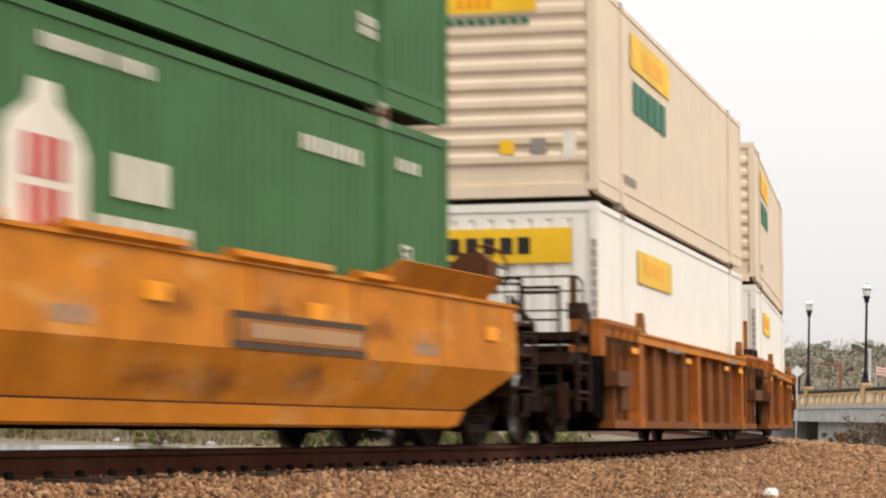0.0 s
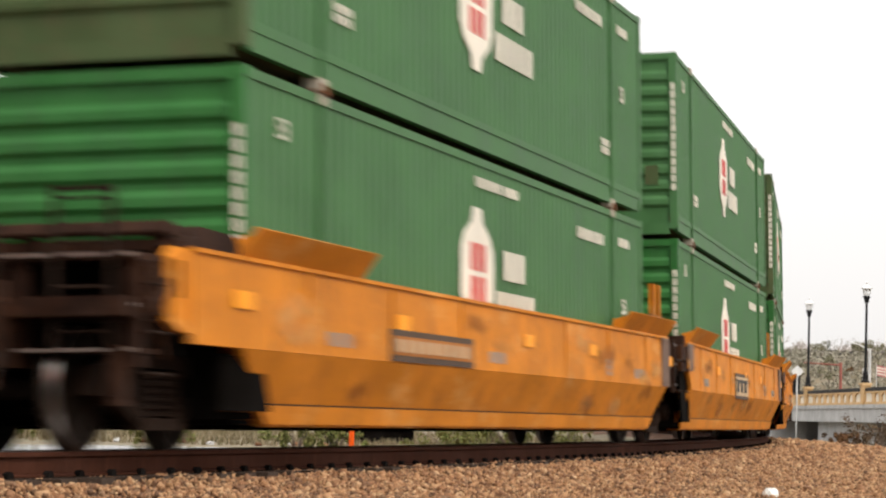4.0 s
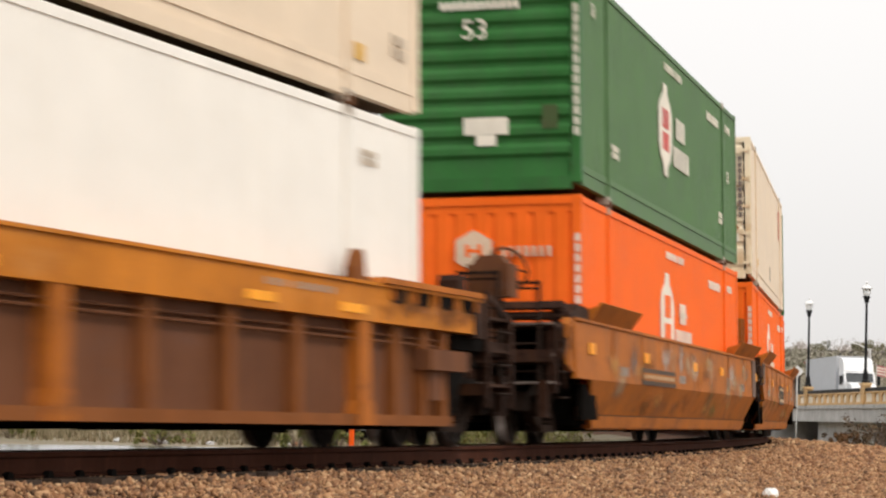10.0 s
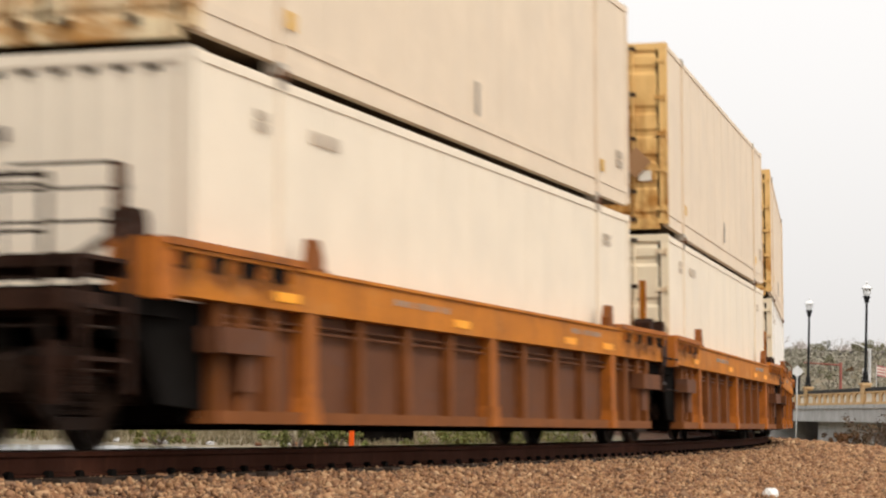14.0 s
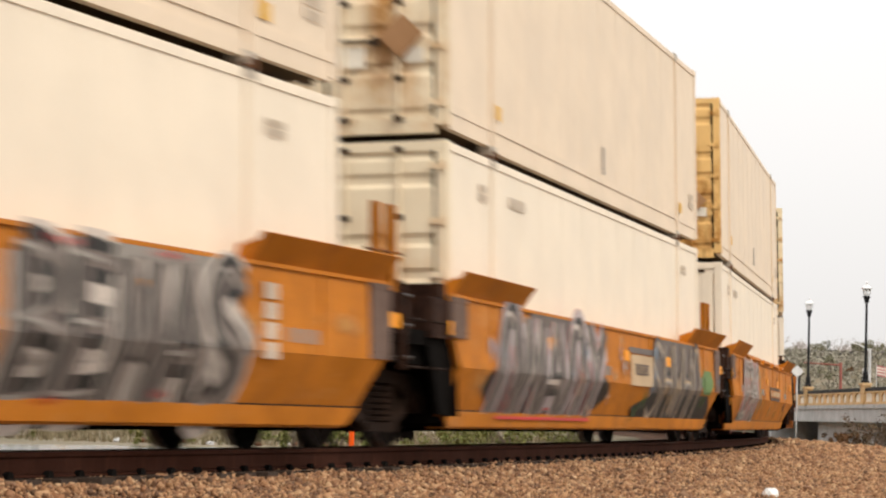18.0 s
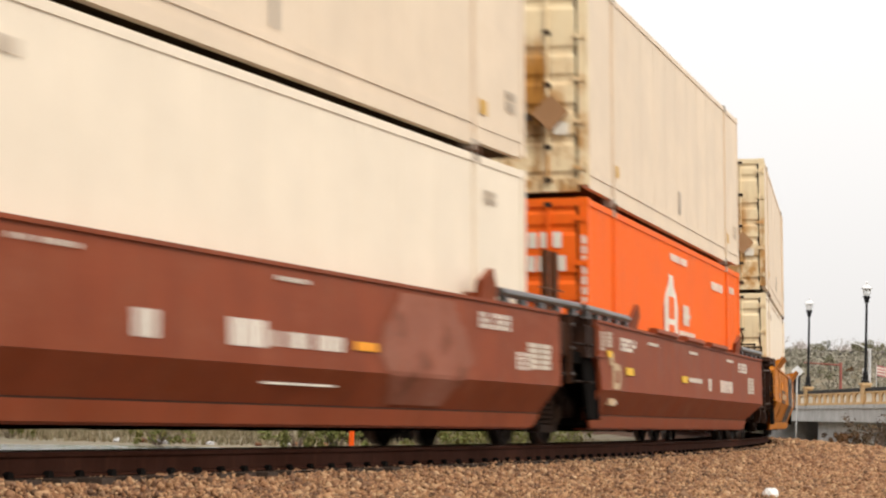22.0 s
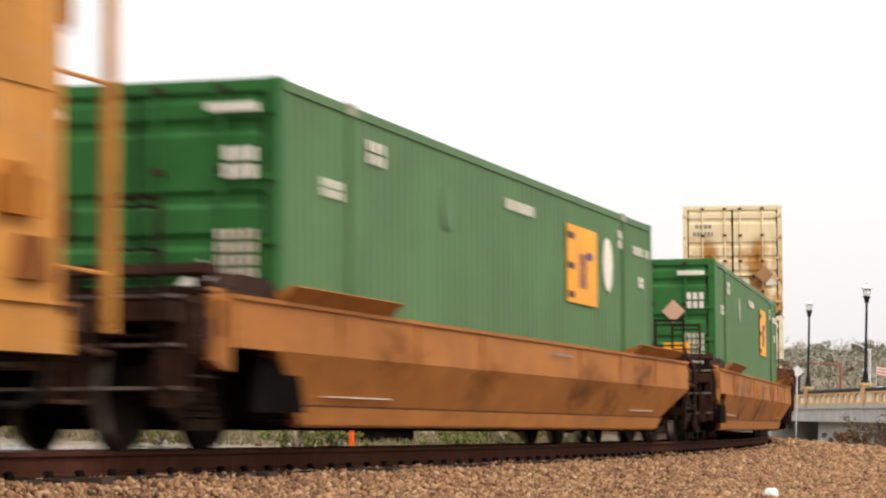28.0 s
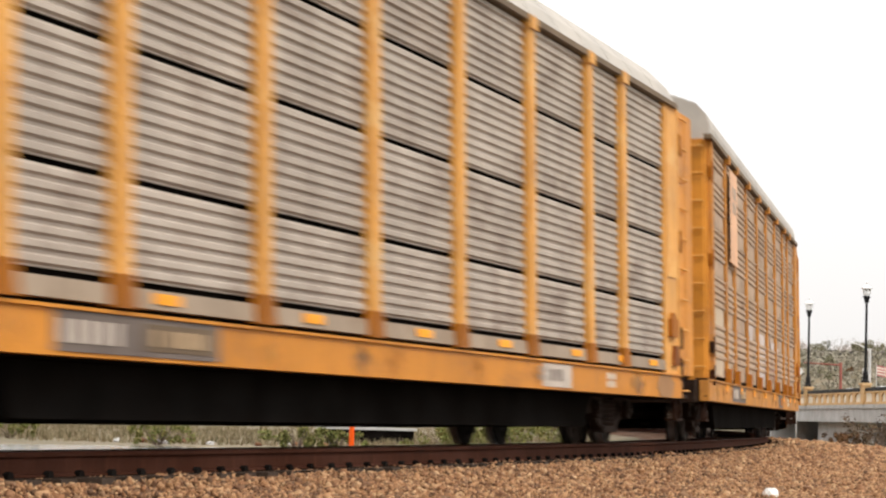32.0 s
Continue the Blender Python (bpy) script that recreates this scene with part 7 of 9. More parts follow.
def build_train():
    p = FIRST + COUPLED + JOINT
    # ribbed wagons that lead, with labelled white containers
    for k in range(2):
        w = well_wagon("ribbed", YELLOW, "ribbed yellow well wagon with rusty panels", p, front="joint", rear="joint" if k == 0 else "end",
                       truck_front=True, truck_rear=k == 1, dark=YELLOW_B, panel=RUST_P, thin=True)
        wagon_marks(w, "ribbed", k, 1.5)
        load(labelled_white_box("clean white container with yellow lettered panels", False), p, LOW)
        load(labelled_white_box("cream container with yellow panel and green lettering", True), p, HIGH)
        p -= JOINT if k == 0 else COUPLED
    # yellow wagons with green containers
    for k in range(3):
        w = well_wagon("smooth", YELLOW, "smooth yellow well wagon, lightly weathered", p, lips=k == 0, brake=(10.6, 1.7, -0.75) if k == 0 else None, front="end" if k == 0 else "joint", rear="end" if k == 2 else "joint",
                       truck_rear=k == 2, dark=YELLOW)
        wagon_marks(w, "smooth", k, 1.5)
        if k == 1:
            number_board(w, -1.5, 0.97, 0.74, 1.2, True)
        else:
            number_board(w, 1.9 if k == 0 else -4.8, 5.0 if k == 0 else -1.9, 0.8, 1.1)
        load(green_box("green ribbed container with white badge and lettering", "level", GREEN_B), p, LOW)
        load(green_box("green ribbed container with white badge and lettering", "level", GREEN if k == 1 else GREEN_D, stacked=True), p, HIGH)
        p -= JOINT if k < 2 else COUPLED
    # browned wagons with orange containers
    tops = ("green", "cream", "green")
    for k in range(3):
        w = well_wagon("smooth", YELLOW_B, "dirty brown-yellow well wagon with faded graffiti", p, lips=k == 0, front="end" if k == 0 else "joint", rear="end" if k == 2 else "joint",
                       truck_rear=k == 2, dark=YELLOW_B)
        wagon_marks(w, "smooth", 10 + k, 1.5)
        if k == 0:
            rnd = random.Random(30)
            tones = (D_KHAKI, D_BEIGE, D_SMOKE, D_KHAKI, D_MAUVE, D_GRY, YELLOW, D_KHAKI, D_SMOKE, D_PALE)
            rub(w, -7.4, 5.6, 0.22, 1.48, 299, D_KHAKI)
            for i in range(64):
                x, z = rnd.uniform(-7.0, 5.2), rnd.uniform(0.35, 1.2)
                tall = x > -1.5 and i % 2
                rub(w, x - rnd.uniform(0.15, 0.4) * (0.5 if tall else 1), x + rnd.uniform(0.15, 0.4) * (0.5 if tall else 1), max(0.24, z - (0.35 if tall else 0.12)), min(1.46, z + rnd.uniform(0.15, 0.4)), 300 + i, tones[i % len(tones)],
                    lambda v, i=i: wagon_skin(v) - 0.002 - 0.0003 * i)
        else:
            if k == 1:
                number_board(w, -1.17, 1.32, 0.75, 1.17, True)
                spots = ((2.6, 1.0, D_BEIGE), (4.2, 0.75, D_KHAKI), (5.6, 1.1, YELLOW), (-2.6, 1.2, D_SMOKE), (6.6, 0.9, D_BEIGE), (-6.0, 1.0, D_BEIGE), (-5.2, 0.8, D_KHAKI), (-4.4, 1.1, D_PALE), (-3.6, 0.7, D_LIME),
                         (3.4, 0.55, D_LIME), (4.9, 1.2, D_BEIGE), (7.2, 1.1, D_PALE), (-7.0, 0.6, D_SMOKE))
            else:
                number_board(w, -4.83, -1.66, 0.8, 1.03)
                spots = ((-2.6, 1.25, D_PALE), (-1.9, 1.28, D_BEIGE), (-1.1, 1.22, D_PALE), (-0.3, 1.2, D_BEIGE), (0.4, 1.1, D_PALE), (2.3, 1.15, D_BEIGE), (2.5, 0.7, D_KHAKI), (4.6, 0.85, D_BEIGE), (1.0, 0.95, YELLOW),
                         (5.6, 1.0, D_BEIGE), (-5.6, 1.1, D_SMOKE), (5.1, 1.15, D_PALE), (6.4, 0.9, D_BEIGE), (7.0, 1.2, D_BEIGE), (3.4, 0.5, D_LIME), (-6.6, 0.75, D_BEIGE))
            for i, (x, z, m) in enumerate(spots):
                rub(w, x - 0.45, x + 0.5, z - 0.26, min(1.47, z + 0.28), 340 + i + 30 * k, m, lambda v, i=i: wagon_skin(v) - 0.0004 * i)
        load(orange_box("orange ribbed container with white badge", "upright"), p, LOW)
        if tops[k] == "green":
            load(green_box("faded green ribbed container with white badge and lettering", "level", GREEN_B, GREEN_F, stacked=True), p, HIGH)
        else:
            ob = pale_box("dirty cream container with rust along its edges", True, "doors", DOOR)
            end_bars(ob, "lettering", -1.12, -0.9, 1.25, 2.5, 2, D_SMOKE, rows=10)
            bars(ob, "lettering", 5.35, 5.95, 1.75, 2.5, 2, D_PINKISH, rows=5)
            load(ob, p, HIGH)
        p -= JOINT if k < 2 else COUPLED
    # ribbed wagons with pale containers
    for k in range(3):
        w = well_wagon("ribbed", YELLOW_O, "ribbed orange-yellow well wagon with brown panels", p, brake=(11.0, 1.62, -1.12) if k == 0 else None, front="end" if k == 0 else "joint", rear="end" if k == 2 else "joint",
                       truck_rear=k == 2, dark=YELLOW_B)
        wagon_marks(w, "ribbed", 20 + k, 1.5)
        load(pale_box("off-white smooth container with cream doors" if k < 2 else "off-white smooth container with slotted end", False, "doors" if k < 2 else "upright", DOOR if k < 2 else WHITE, CHALK if k == 0 else None), p, LOW)
        load(pale_box("cream smooth container with rust-streaked golden doors", True, "doors", DOOR_G if k < 2 else DOOR_R), p, HIGH)
        p -= JOINT if k < 2 else COUPLED
    # yellow wagons with bold graffiti
    for k in range(3):
        w = well_wagon("smooth", YELLOW_O, "smooth yellow well wagon covered in bold graffiti", p, lips=k == 0, front="end" if k == 0 else "joint", rear="end" if k == 2 else "joint",
                       truck_rear=k == 2, dark=YELLOW_O)
        wagon_marks(w, "smooth", 40 + k, 1.5)
        if k == 0:
            rub(w, -6.4, -2.0, 0.2, 1.5, 401, D_MAUVE, firm=True)
            tag_letters(w, "SEPHS", -6.2, -2.2, 0.24, 1.46, ((D_PINKISH, 0.52, 0, 0), (D_PALE, 0.42, 0, 0), (D_SMOKE, 0.2, -0.03, 0.02), (D_PALE, 0.05, 0.08, 0.03)))
            for i, (x, z, m) in enumerate(((-5.95, 0.42, D_TEAL), (-4.4, 1.0, D_TEAL), (-4.9, 0.72, D_RED), (-3.4, 1.3, D_SMOKE), (-5.0, 1.22, D_SMOKE), (-2.8, 1.24, D_SMOKE), (-3.1, 0.35, D_TEAL), (-4.1, 0.4, D_BLK), (-5.3, 0.6, D_BLK))):
                rub(w, x - 0.16, x + 0.2, z - 0.13, z + 0.15, 410 + i, m, lambda v, i=i: wagon_skin(v) - 0.019 - 0.0004 * i)
            for i in range(3):
                bm = bmesh.new()
                ribbon(bm, [(-2.0 + 0.12 * i, 1.3 - 0.2 * i), (-1.75 + 0.1 * i, 1.0 - 0.15 * i), (-1.6 + 0.05 * i, 0.72 - 0.1 * i)], 0.09, 0.006 + 0.001 * i, wagon_skin)
                part("graffiti", bm, D_TEAL, w, "faint teal sprayed strokes")
            number_board(w, 1.3, 4.5, 0.8, 1.08)
        elif k == 1:
            rub(w, -7.3, -0.5, 0.2, 1.1, 420, D_BLK, firm=True)
            rub(w, -6.3, -0.9, 0.5, 1.5, 421, D_SMOKE, firm=True)
            tag_letters(w, "nMAnY", -6.8, -0.9, 0.24, 1.48, ((D_RED, 0.5, 0, -0.01), (D_LILAC, 0.47, 0, 0), (D_BLK, 0.24, -0.02, 0), (D_SMOKE, 0.1, 0.06, 0), (D_PALE, 0.05, -0.2, 0.02)))
            rnd = random.Random(43)
            tones = (D_SKY, D_PALE, D_ROSE, D_LILAC, D_SKY, D_PINKISH, D_PALE, D_BEIGE)
            for i in range(22):
                x, z = rnd.uniform(-7.0, 0.7), rnd.uniform(0.3, 1.3)
                rub(w, x - rnd.uniform(0.06, 0.18), x + rnd.uniform(0.06, 0.18), z - 0.1, min(1.46, z + rnd.uniform(0.05, 0.3)), 430 + i, tones[i % len(tones)], lambda v, i=i: wagon_skin(v) - 0.021 - 0.0003 * i)
            plate(w, "graffiti", -6.3, -1.2, 0.285, 0.32, -1.346, D_RED, "red underline")
            rub(w, -7.4, -6.7, 0.85, 1.2, 422, D_SKY, lambda v: wagon_skin(v) - 0.004)
            plate(w, "data_panel", 0.85, 2.55, 0.78, 1.2, -1.523, D_BEIGE, "faded beige data panel", 0.008)
            plate(w, "graffiti", 0.7, 2.6, 1.22, 1.3, -1.523, D_SMOKE, "dark sprayed band", 0.006)
            bars(w, "lettering", 1.15, 2.2, 0.92, 1.08, 6, D_SMOKE, rows=4, y=-1.54)
            rub(w, 2.3, 7.0, 0.2, 1.5, 423, D_SMOKE, firm=True)
            rub(w, 1.4, 7.6, 0.2, 0.7, 424, D_BLK, lambda v: wagon_skin(v) - 0.003, True)
            tag_letters(w, "SHWHn", 2.5, 6.8, 0.26, 1.48, ((D_BLK, 0.3, 0, 0), (D_SMOKE, 0.2, 0, 0), (D_GRY, 0.07, 0.06, 0), (D_BEIGE, 0.04, -0.06, 0.02)))
            rub(w, 5.6, 8.3, 0.2, 0.72, 425, D_BLK, lambda v: wagon_skin(v) - 0.002, True)
            rub(w, 6.9, 8.1, 0.74, 1.12, 426, D_LIME, lambda v: wagon_skin(v) - 0.002, True)
            rub(w, 8.35, 8.75, 0.84, 1.05, 427, D_SKY, lambda v: wagon_skin(v) - 0.016)
            for i, (x, z, m) in enumerate(((2.55, 0.95, D_SKY), (2.7, 1.25, D_SKY), (2.45, 0.75, D_SKY), (3.0, 0.8, D_BEIGE), (3.6, 0.75, D_BEIGE), (4.1, 0.6, D_BEIGE), (4.7, 0.85, D_BEIGE), (1.7, 0.35, D_LIME), (7.1, 0.9, D_LIME), (7.2, 0.6, D_LIME), (3.2, 1.25, D_PALE), (5.8, 1.15, D_PALE), (2.1, 0.6, D_LIME))):
                rub(w, x - 0.2, x + 0.2, z - 0.16, z + 0.18, 460 + i, m, lambda v, i=i: wagon_skin(v) - 0.02 - 0.0004 * i)
        else:
            rub(w, 1.6, 5.7, 0.2, 1.48, 480, D_GRY, firm=True)
            tag_letters(w, "BEMAS", 1.75, 5.55, 0.24, 1.46, ((D_PALE, 0.62, 0, 0), (D_BLK, 0.42, 0, 0), (D_SMOKE, 0.16, 0.08, 0.0), (D_GRY, 0.05, -0.1, 0.02)))
            for i, (x, z, wd, m) in enumerate(((2.4, 1.44, 0.35, D_RED), (4.1, 1.44, 0.4, D_RED), (2.5, 0.34, 0.25, D_RED), (4.2, 0.4, 0.22, D_RED), (3.5, 0.235, 0.6, D_RED), (2.0, 0.6, 0.2, D_SMOKE))):
                rub(w, x - wd, x + wd, z - 0.045, min(1.49, z + 0.05), 490 + i, m, lambda v, i=i: wagon_skin(v) - 0.022 - 0.0004 * i)
            number_board(w, -4.75, -1.6, 0.78, 1.08)
            bars(w, "lettering", 5.9, 6.2, 0.7, 1.35, 1, D_FAINT, rows=4, y=-1.53, gap=0.2)
        end = ("upright", "doors", "doors")[k]
        load(pale_box("off-white smooth container with slotted end" if k == 0 else "off-white smooth container with rusty doors", False, end, WHITE if k == 0 else DOOR if k == 1 else DOOR_R), p, LOW)
        load(pale_box("cream smooth container with heavily rusted doors", True, "doors", (DOOR_G, DOOR, DOOR_R)[k]), p, HIGH)
        p -= JOINT if k < 2 else COUPLED
    # oxide red wagons
    for k in range(3):
        w = well_wagon("guarded", MAROON, "oxide red smooth well wagon with white stencils", p, top=1.53, brake=(10.5, 1.72, -0.7) if k == 0 else None, front="end" if k == 0 else "joint", rear="end" if k == 2 else "joint",
                       truck_rear=k == 2, dark=MAROON)
        wagon_marks(w, "guarded", 60 + k, 1.53)
        if k == 1:
            rub(w, 2.3, 5.2, 0.4, 1.46, 61, RUBBED, guarded_skin, True)
            for i, (x, z) in enumerate(((2.9, 1.1), (3.6, 0.8), (4.3, 1.05), (4.8, 0.7), (3.2, 0.6))):
                rub(w, x - 0.3, x + 0.3, z - 0.18, z + 0.2, 620 + i, RUBBED, lambda v, i=i: guarded_skin(v) - 0.002 - 0.0004 * i)
        if k == 0:
            load(orange_box("orange ribbed container with lettered doors", "doors"), p, LOW)
        else:
            load(pale_box("off-white smooth container with cream doors", False, "doors", DOOR), p, LOW)
        load(pale_box("cream smooth container with heavily rusted doors", True, "doors", DOOR_R), p, HIGH)
        p -= JOINT if k < 2 else COUPLED
    # two single wagons, each with one green container
    for k in range(2):
        w = well_wagon("smooth", TAN, "faded tan low-sided well wagon", p, top=1.19, brake=(10.1, 1.2, -1.22) if k == 0 else None, front="end", rear="end", truck_rear=True, dark=YELLOW_B)
        bars(w, "lettering", 0.6, 1.9, 1.04, 1.07, 9, D_GRY, y=-1.53)
        bars(w, "lettering", -7.2, -5.2, 0.44, 0.452, 1, D_FAINT, y=-1.385, gap=0)
        bars(w, "lettering", 6.0, 7.6, 0.44, 0.452, 1, D_FAINT, y=-1.385, gap=0)
        if k:
            tones, spots = (D_GRIME, BROWN, D_GRIME), ((-2.0, 0.7), (2.6, 0.6), (3.4, 0.8), (4.4, 0.5), (6.4, 0.95), (-5.2, 0.9))
        else:
            tones, spots = (D_GRIME, D_SMUDGE, BROWN, YELLOW), ((-6.6, 0.95), (-5.0, 0.9), (-3.4, 0.98), (-1.4, 0.85), (0.2, 0.95), (1.6, 0.6), (3.0, 0.95), (4.6, 0.55), (5.8, 0.9), (-4.2, 0.5), (-0.4, 0.55), (6.8, 0.6))
        for i, (x, z) in enumerate(spots):
            rub(w, x - 0.7 - 0.2 * (i % 3), x + 0.8, max(0.24, z - 0.28), min(1.17, z + 0.3), 700 + i + 40 * k, tones[i % len(tones)], lambda v, i=i: wagon_skin(v) - 0.0004 * i)
        load(single_green_box("green ribbed container with an orange panel", k == 1), p, LOW)
        p -= COUPLED
    p += COUPLED
    # two covered car carriers
    a = p - 25.45
    car_carrier("weathered grey and amber car carrier with graffiti", a, GALV_B, (1.06, 1.95, 2.74, 3.53, 4.32, 4.82), 0.115, False, True, 3)
    car_carrier("grey ribbed car carrier with amber posts", a - 28.34, GALV, (1.22, 1.96, 2.92, 3.88, 4.83), 0.1, True, False, 4)


# ---------------------------------------------------------------- motion
def motions():
    times = [i * 0.5 for i in range(65)]
    for ob, place, half, lift in MOVERS:
        up = Matrix.Translation((0, 0, lift))
        walk(ob, [(t, rail_pose(place + SPEED * t, half) @ up) for t in times])
    turn = SPEED / WHEEL_R / FPS
    last = round(SECONDS * FPS)
    for ob, seat, place in AXLES:
        f0 = min(max(0, math.floor((-16 - place) / SPEED * FPS)), last)
        f1 = min(max(0, math.ceil((72 - place) / SPEED * FPS)), last)
        frames = sorted({0, last, *range(f0, f1 + 1)})
        rows = [(f / FPS, Matrix.Translation(seat) @ Matrix.Rotation(turn * (min(max(f, f0), f1) - f0), 4, "Y")) for f in frames]
        walk(ob, rows)
    for ob, rows in OTHERS:
        walk(ob, rows)


OTHERS = []

# ---------------------------------------------------------------- water, grass and shrubs beyond the track
def build_water():
    m, n, l, b = nodes_of("still grey water")
    b.inputs["Base Color"].default_value = (0.05, 0.055, 0.055, 1)
    b.inputs["Roughness"].default_value = 0.06
    b.inputs["IOR"].default_value = 1.33
    tc = n.new("ShaderNodeTexCoord")
    bp = n.new("ShaderNodeBump")
    bp.inputs["Strength"].default_value, bp.inputs["Distance"].default_value = 0.5, 0.06
    l.new(noise_node(n, l, tc.outputs["Object"], 1.4, 4), bp.inputs["Height"])
    l.new(bp.outputs[0], b.inputs["Normal"])
    bm = bmesh.new()
    near, far = [], []
    for i in range(41):
        x = -45 + i * 44 / 40
        near.append(bm.verts.new((x, 45.5 + 0.7 * math.sin(i * 0.9) + max(0.0, x + 6) * 2.6, -0.6)))
        far.append(bm.verts.new((x, 61.0 + max(-2.0, min(6.2, (x + 9.5) * 0.9)) + 0.35 * math.sin(i * 1.3 + 1), -0.6)))
    for i in range(40):
        bm.faces.new((near[i], near[i + 1], far[i + 1], far[i]))
    w = part("water", bm, m)
    tagged(w, "still pale water of a narrow pond", "water", kind="structure")


def leaf_mat(name, a, b_, c):
    if name in MATS:
        return MATS[name]
    m, n, l, b = nodes_of(name)
    g = n.new("ShaderNodeNewGeometry")
    r = n.new("ShaderNodeValToRGB")
    e = r.color_ramp.elements
    e[0].color, e[1].color = (*a, 1), (*c, 1)
    x = e.new(0.5)
    x.color = (*b_, 1)
    l.new(g.outputs["Random Per Island"], r.inputs["Fac"])
    l.new(r.outputs["Color"], b.inputs["Base Color"])
    b.inputs["Roughness"].default_value = 0.8
    b.inputs["Specular IOR Level"].default_value = 0.2
    MATS[name] = m
    return m


BLADE = leaf_mat("dry and green grass blades", (0.25, 0.195, 0.125), (0.18, 0.145, 0.088), (0.115, 0.105, 0.05))
SHRUB = leaf_mat("yellow-green shrub leaves", (0.1, 0.12, 0.03), (0.16, 0.17, 0.05), (0.22, 0.18, 0.07))
# the next two leaf colours are lightened to paint in distant haze
OLIVE = leaf_mat("olive tree leaves", (0.16, 0.165, 0.1), (0.21, 0.205, 0.13), (0.27, 0.235, 0.165))
PINE = leaf_mat("dark evergreen needles", (0.1, 0.115, 0.08), (0.13, 0.14, 0.1), (0.17, 0.165, 0.12))
RUSSET = leaf_mat("russet autumn leaves", (0.16, 0.07, 0.03), (0.2, 0.11, 0.05), (0.12, 0.08, 0.045))
BARK = surface("grey-brown bark", (0.16, 0.125, 0.1), 0.9, dirt=(0.09, 0.07, 0.055), amount=0.6)
TWIGGY = leaf_mat("dull brown shrub leaves", (0.1, 0.062, 0.04), (0.14, 0.095, 0.06), (0.08, 0.068, 0.036))
# bark and brush of the far slope: haze is mixed into both colours
HAZE_BARK = surface("pale grey bark", (0.42, 0.37, 0.34), 0.9, dirt=(0.3, 0.26, 0.24), amount=0.6)
BRUSH = leaf_mat("grey-olive brush leaves", (0.225, 0.215, 0.165), (0.28, 0.262, 0.205), (0.32, 0.285, 0.235))


def quick_mesh(name, verts, faces, material):
    me = bpy.data.meshes.new(name)
    me.from_pydata(verts, [], faces)
    me.materials.append(material)
    return me


def build_grass():
    rng = np.random.default_rng(11)
    v, f = [], []
    def tuft(x, y, z, h, k):
        for _ in range(k):
            a = rng.uniform(0, 6.283)
            lean = rng.uniform(0.05, 0.6) * h
            w = rng.uniform(0.014, 0.035)
            dx, dy = math.cos(a), math.sin(a)
            ox, oy = rng.normal(0, 0.08, 2)
            i = len(v)
            v.extend([(x + ox - dy * w, y + oy + dx * w, z - 0.03), (x + ox + dy * w, y + oy - dx * w, z - 0.03), (x + ox + dx * lean, y + oy + dy * lean, z + h * rng.uniform(0.7, 1.1))])
            f.append((i, i + 1, i + 2))
    for _ in range(6500):
        y = rng.uniform(34, 120) if rng.random() < 0.75 else rng.uniform(120, 190)
        x = y * rng.uniform(-0.2, 0.09)
        if x < 0.0 and y < 68.5:
            continue
        tuft(x, y, -0.62, rng.uniform(0.08, 0.3), 6)
    for _ in range(700):
        x, y = rng.uniform(9, 24), rng.uniform(66, 130)
        tuft(x, y, -1.15, rng.uniform(0.1, 0.4), 5)
    k = 0
    while k < 500:
        s, r = rng.uniform(40, 90), rng.uniform(5.2, 8.5)
        p = beside(s, r, 0)
        tuft(p.x, p.y, bed(r), rng.uniform(0.05, 0.22), 4)
        k += 1
    me = quick_mesh("grass", v, f, BLADE)
    tagged(new("grass", me), "dry tan and green grass tufts", "grass", kind="stuff")


def leaf_cloud(rng, centre, radius, k, size, flat=1.0):
    """Small leaf faces in an uneven clump."""
    v, f = [], []
    for _ in range(k):
        d = rng.normal(size=3)
        d /= np.linalg.norm(d)
        p = np.array(centre) + d * radius * rng.uniform(0.35, 1.0) * np.array([1, 1, flat])
        a, b = rng.normal(size=3), rng.normal(size=3)
        a /= np.linalg.norm(a)
        b -= a * (a @ b)
        b /= np.linalg.norm(b)
        s = size * rng.uniform(0.5, 1.3)
        i = len(v)
        v.extend([tuple(p - a * s), tuple(p + b * s * 0.6), tuple(p + a * s), tuple(p - b * s * 0.6)])
        f.append((i, i + 1, i + 2, i + 3))
    return v, f


def merge(parts_):
    v, f = [], []
    for a, b in parts_:
        i = len(v)
        v.extend(a)
        f.extend([tuple(x + i for x in q) for q in b])
    return v, f


def shrub(label, x, y, z, w, h, seed, material):
    rng = np.random.default_rng(seed)
    ob = tagged(new("shrub"), label, "shrub", "shrubs beside the line")
    ob.location = (x, y, z)
    bm = bmesh.new()
    for _ in range(9):
        a = rng.uniform(0, 6.283)
        r = w * rng.uniform(0.1, 0.45)
        tube(bm, (0, 0, -0.03), (r * math.cos(a), r * math.sin(a), h * rng.uniform(0.5, 0.95)), 0.02, 5, 0.006)
    part("woody_base", bm, BARK, ob)
    clumps = [leaf_cloud(rng, (rng.normal(0, w * 0.28), rng.normal(0, w * 0.28), h * rng.uniform(0.2, 0.85)), h * rng.uniform(0.16, 0.3), 60, 0.05) for _ in range(14)]
    me = quick_mesh("foliage", *merge(clumps), material)
    c = new("foliage", me)
    c.parent = ob
    return ob


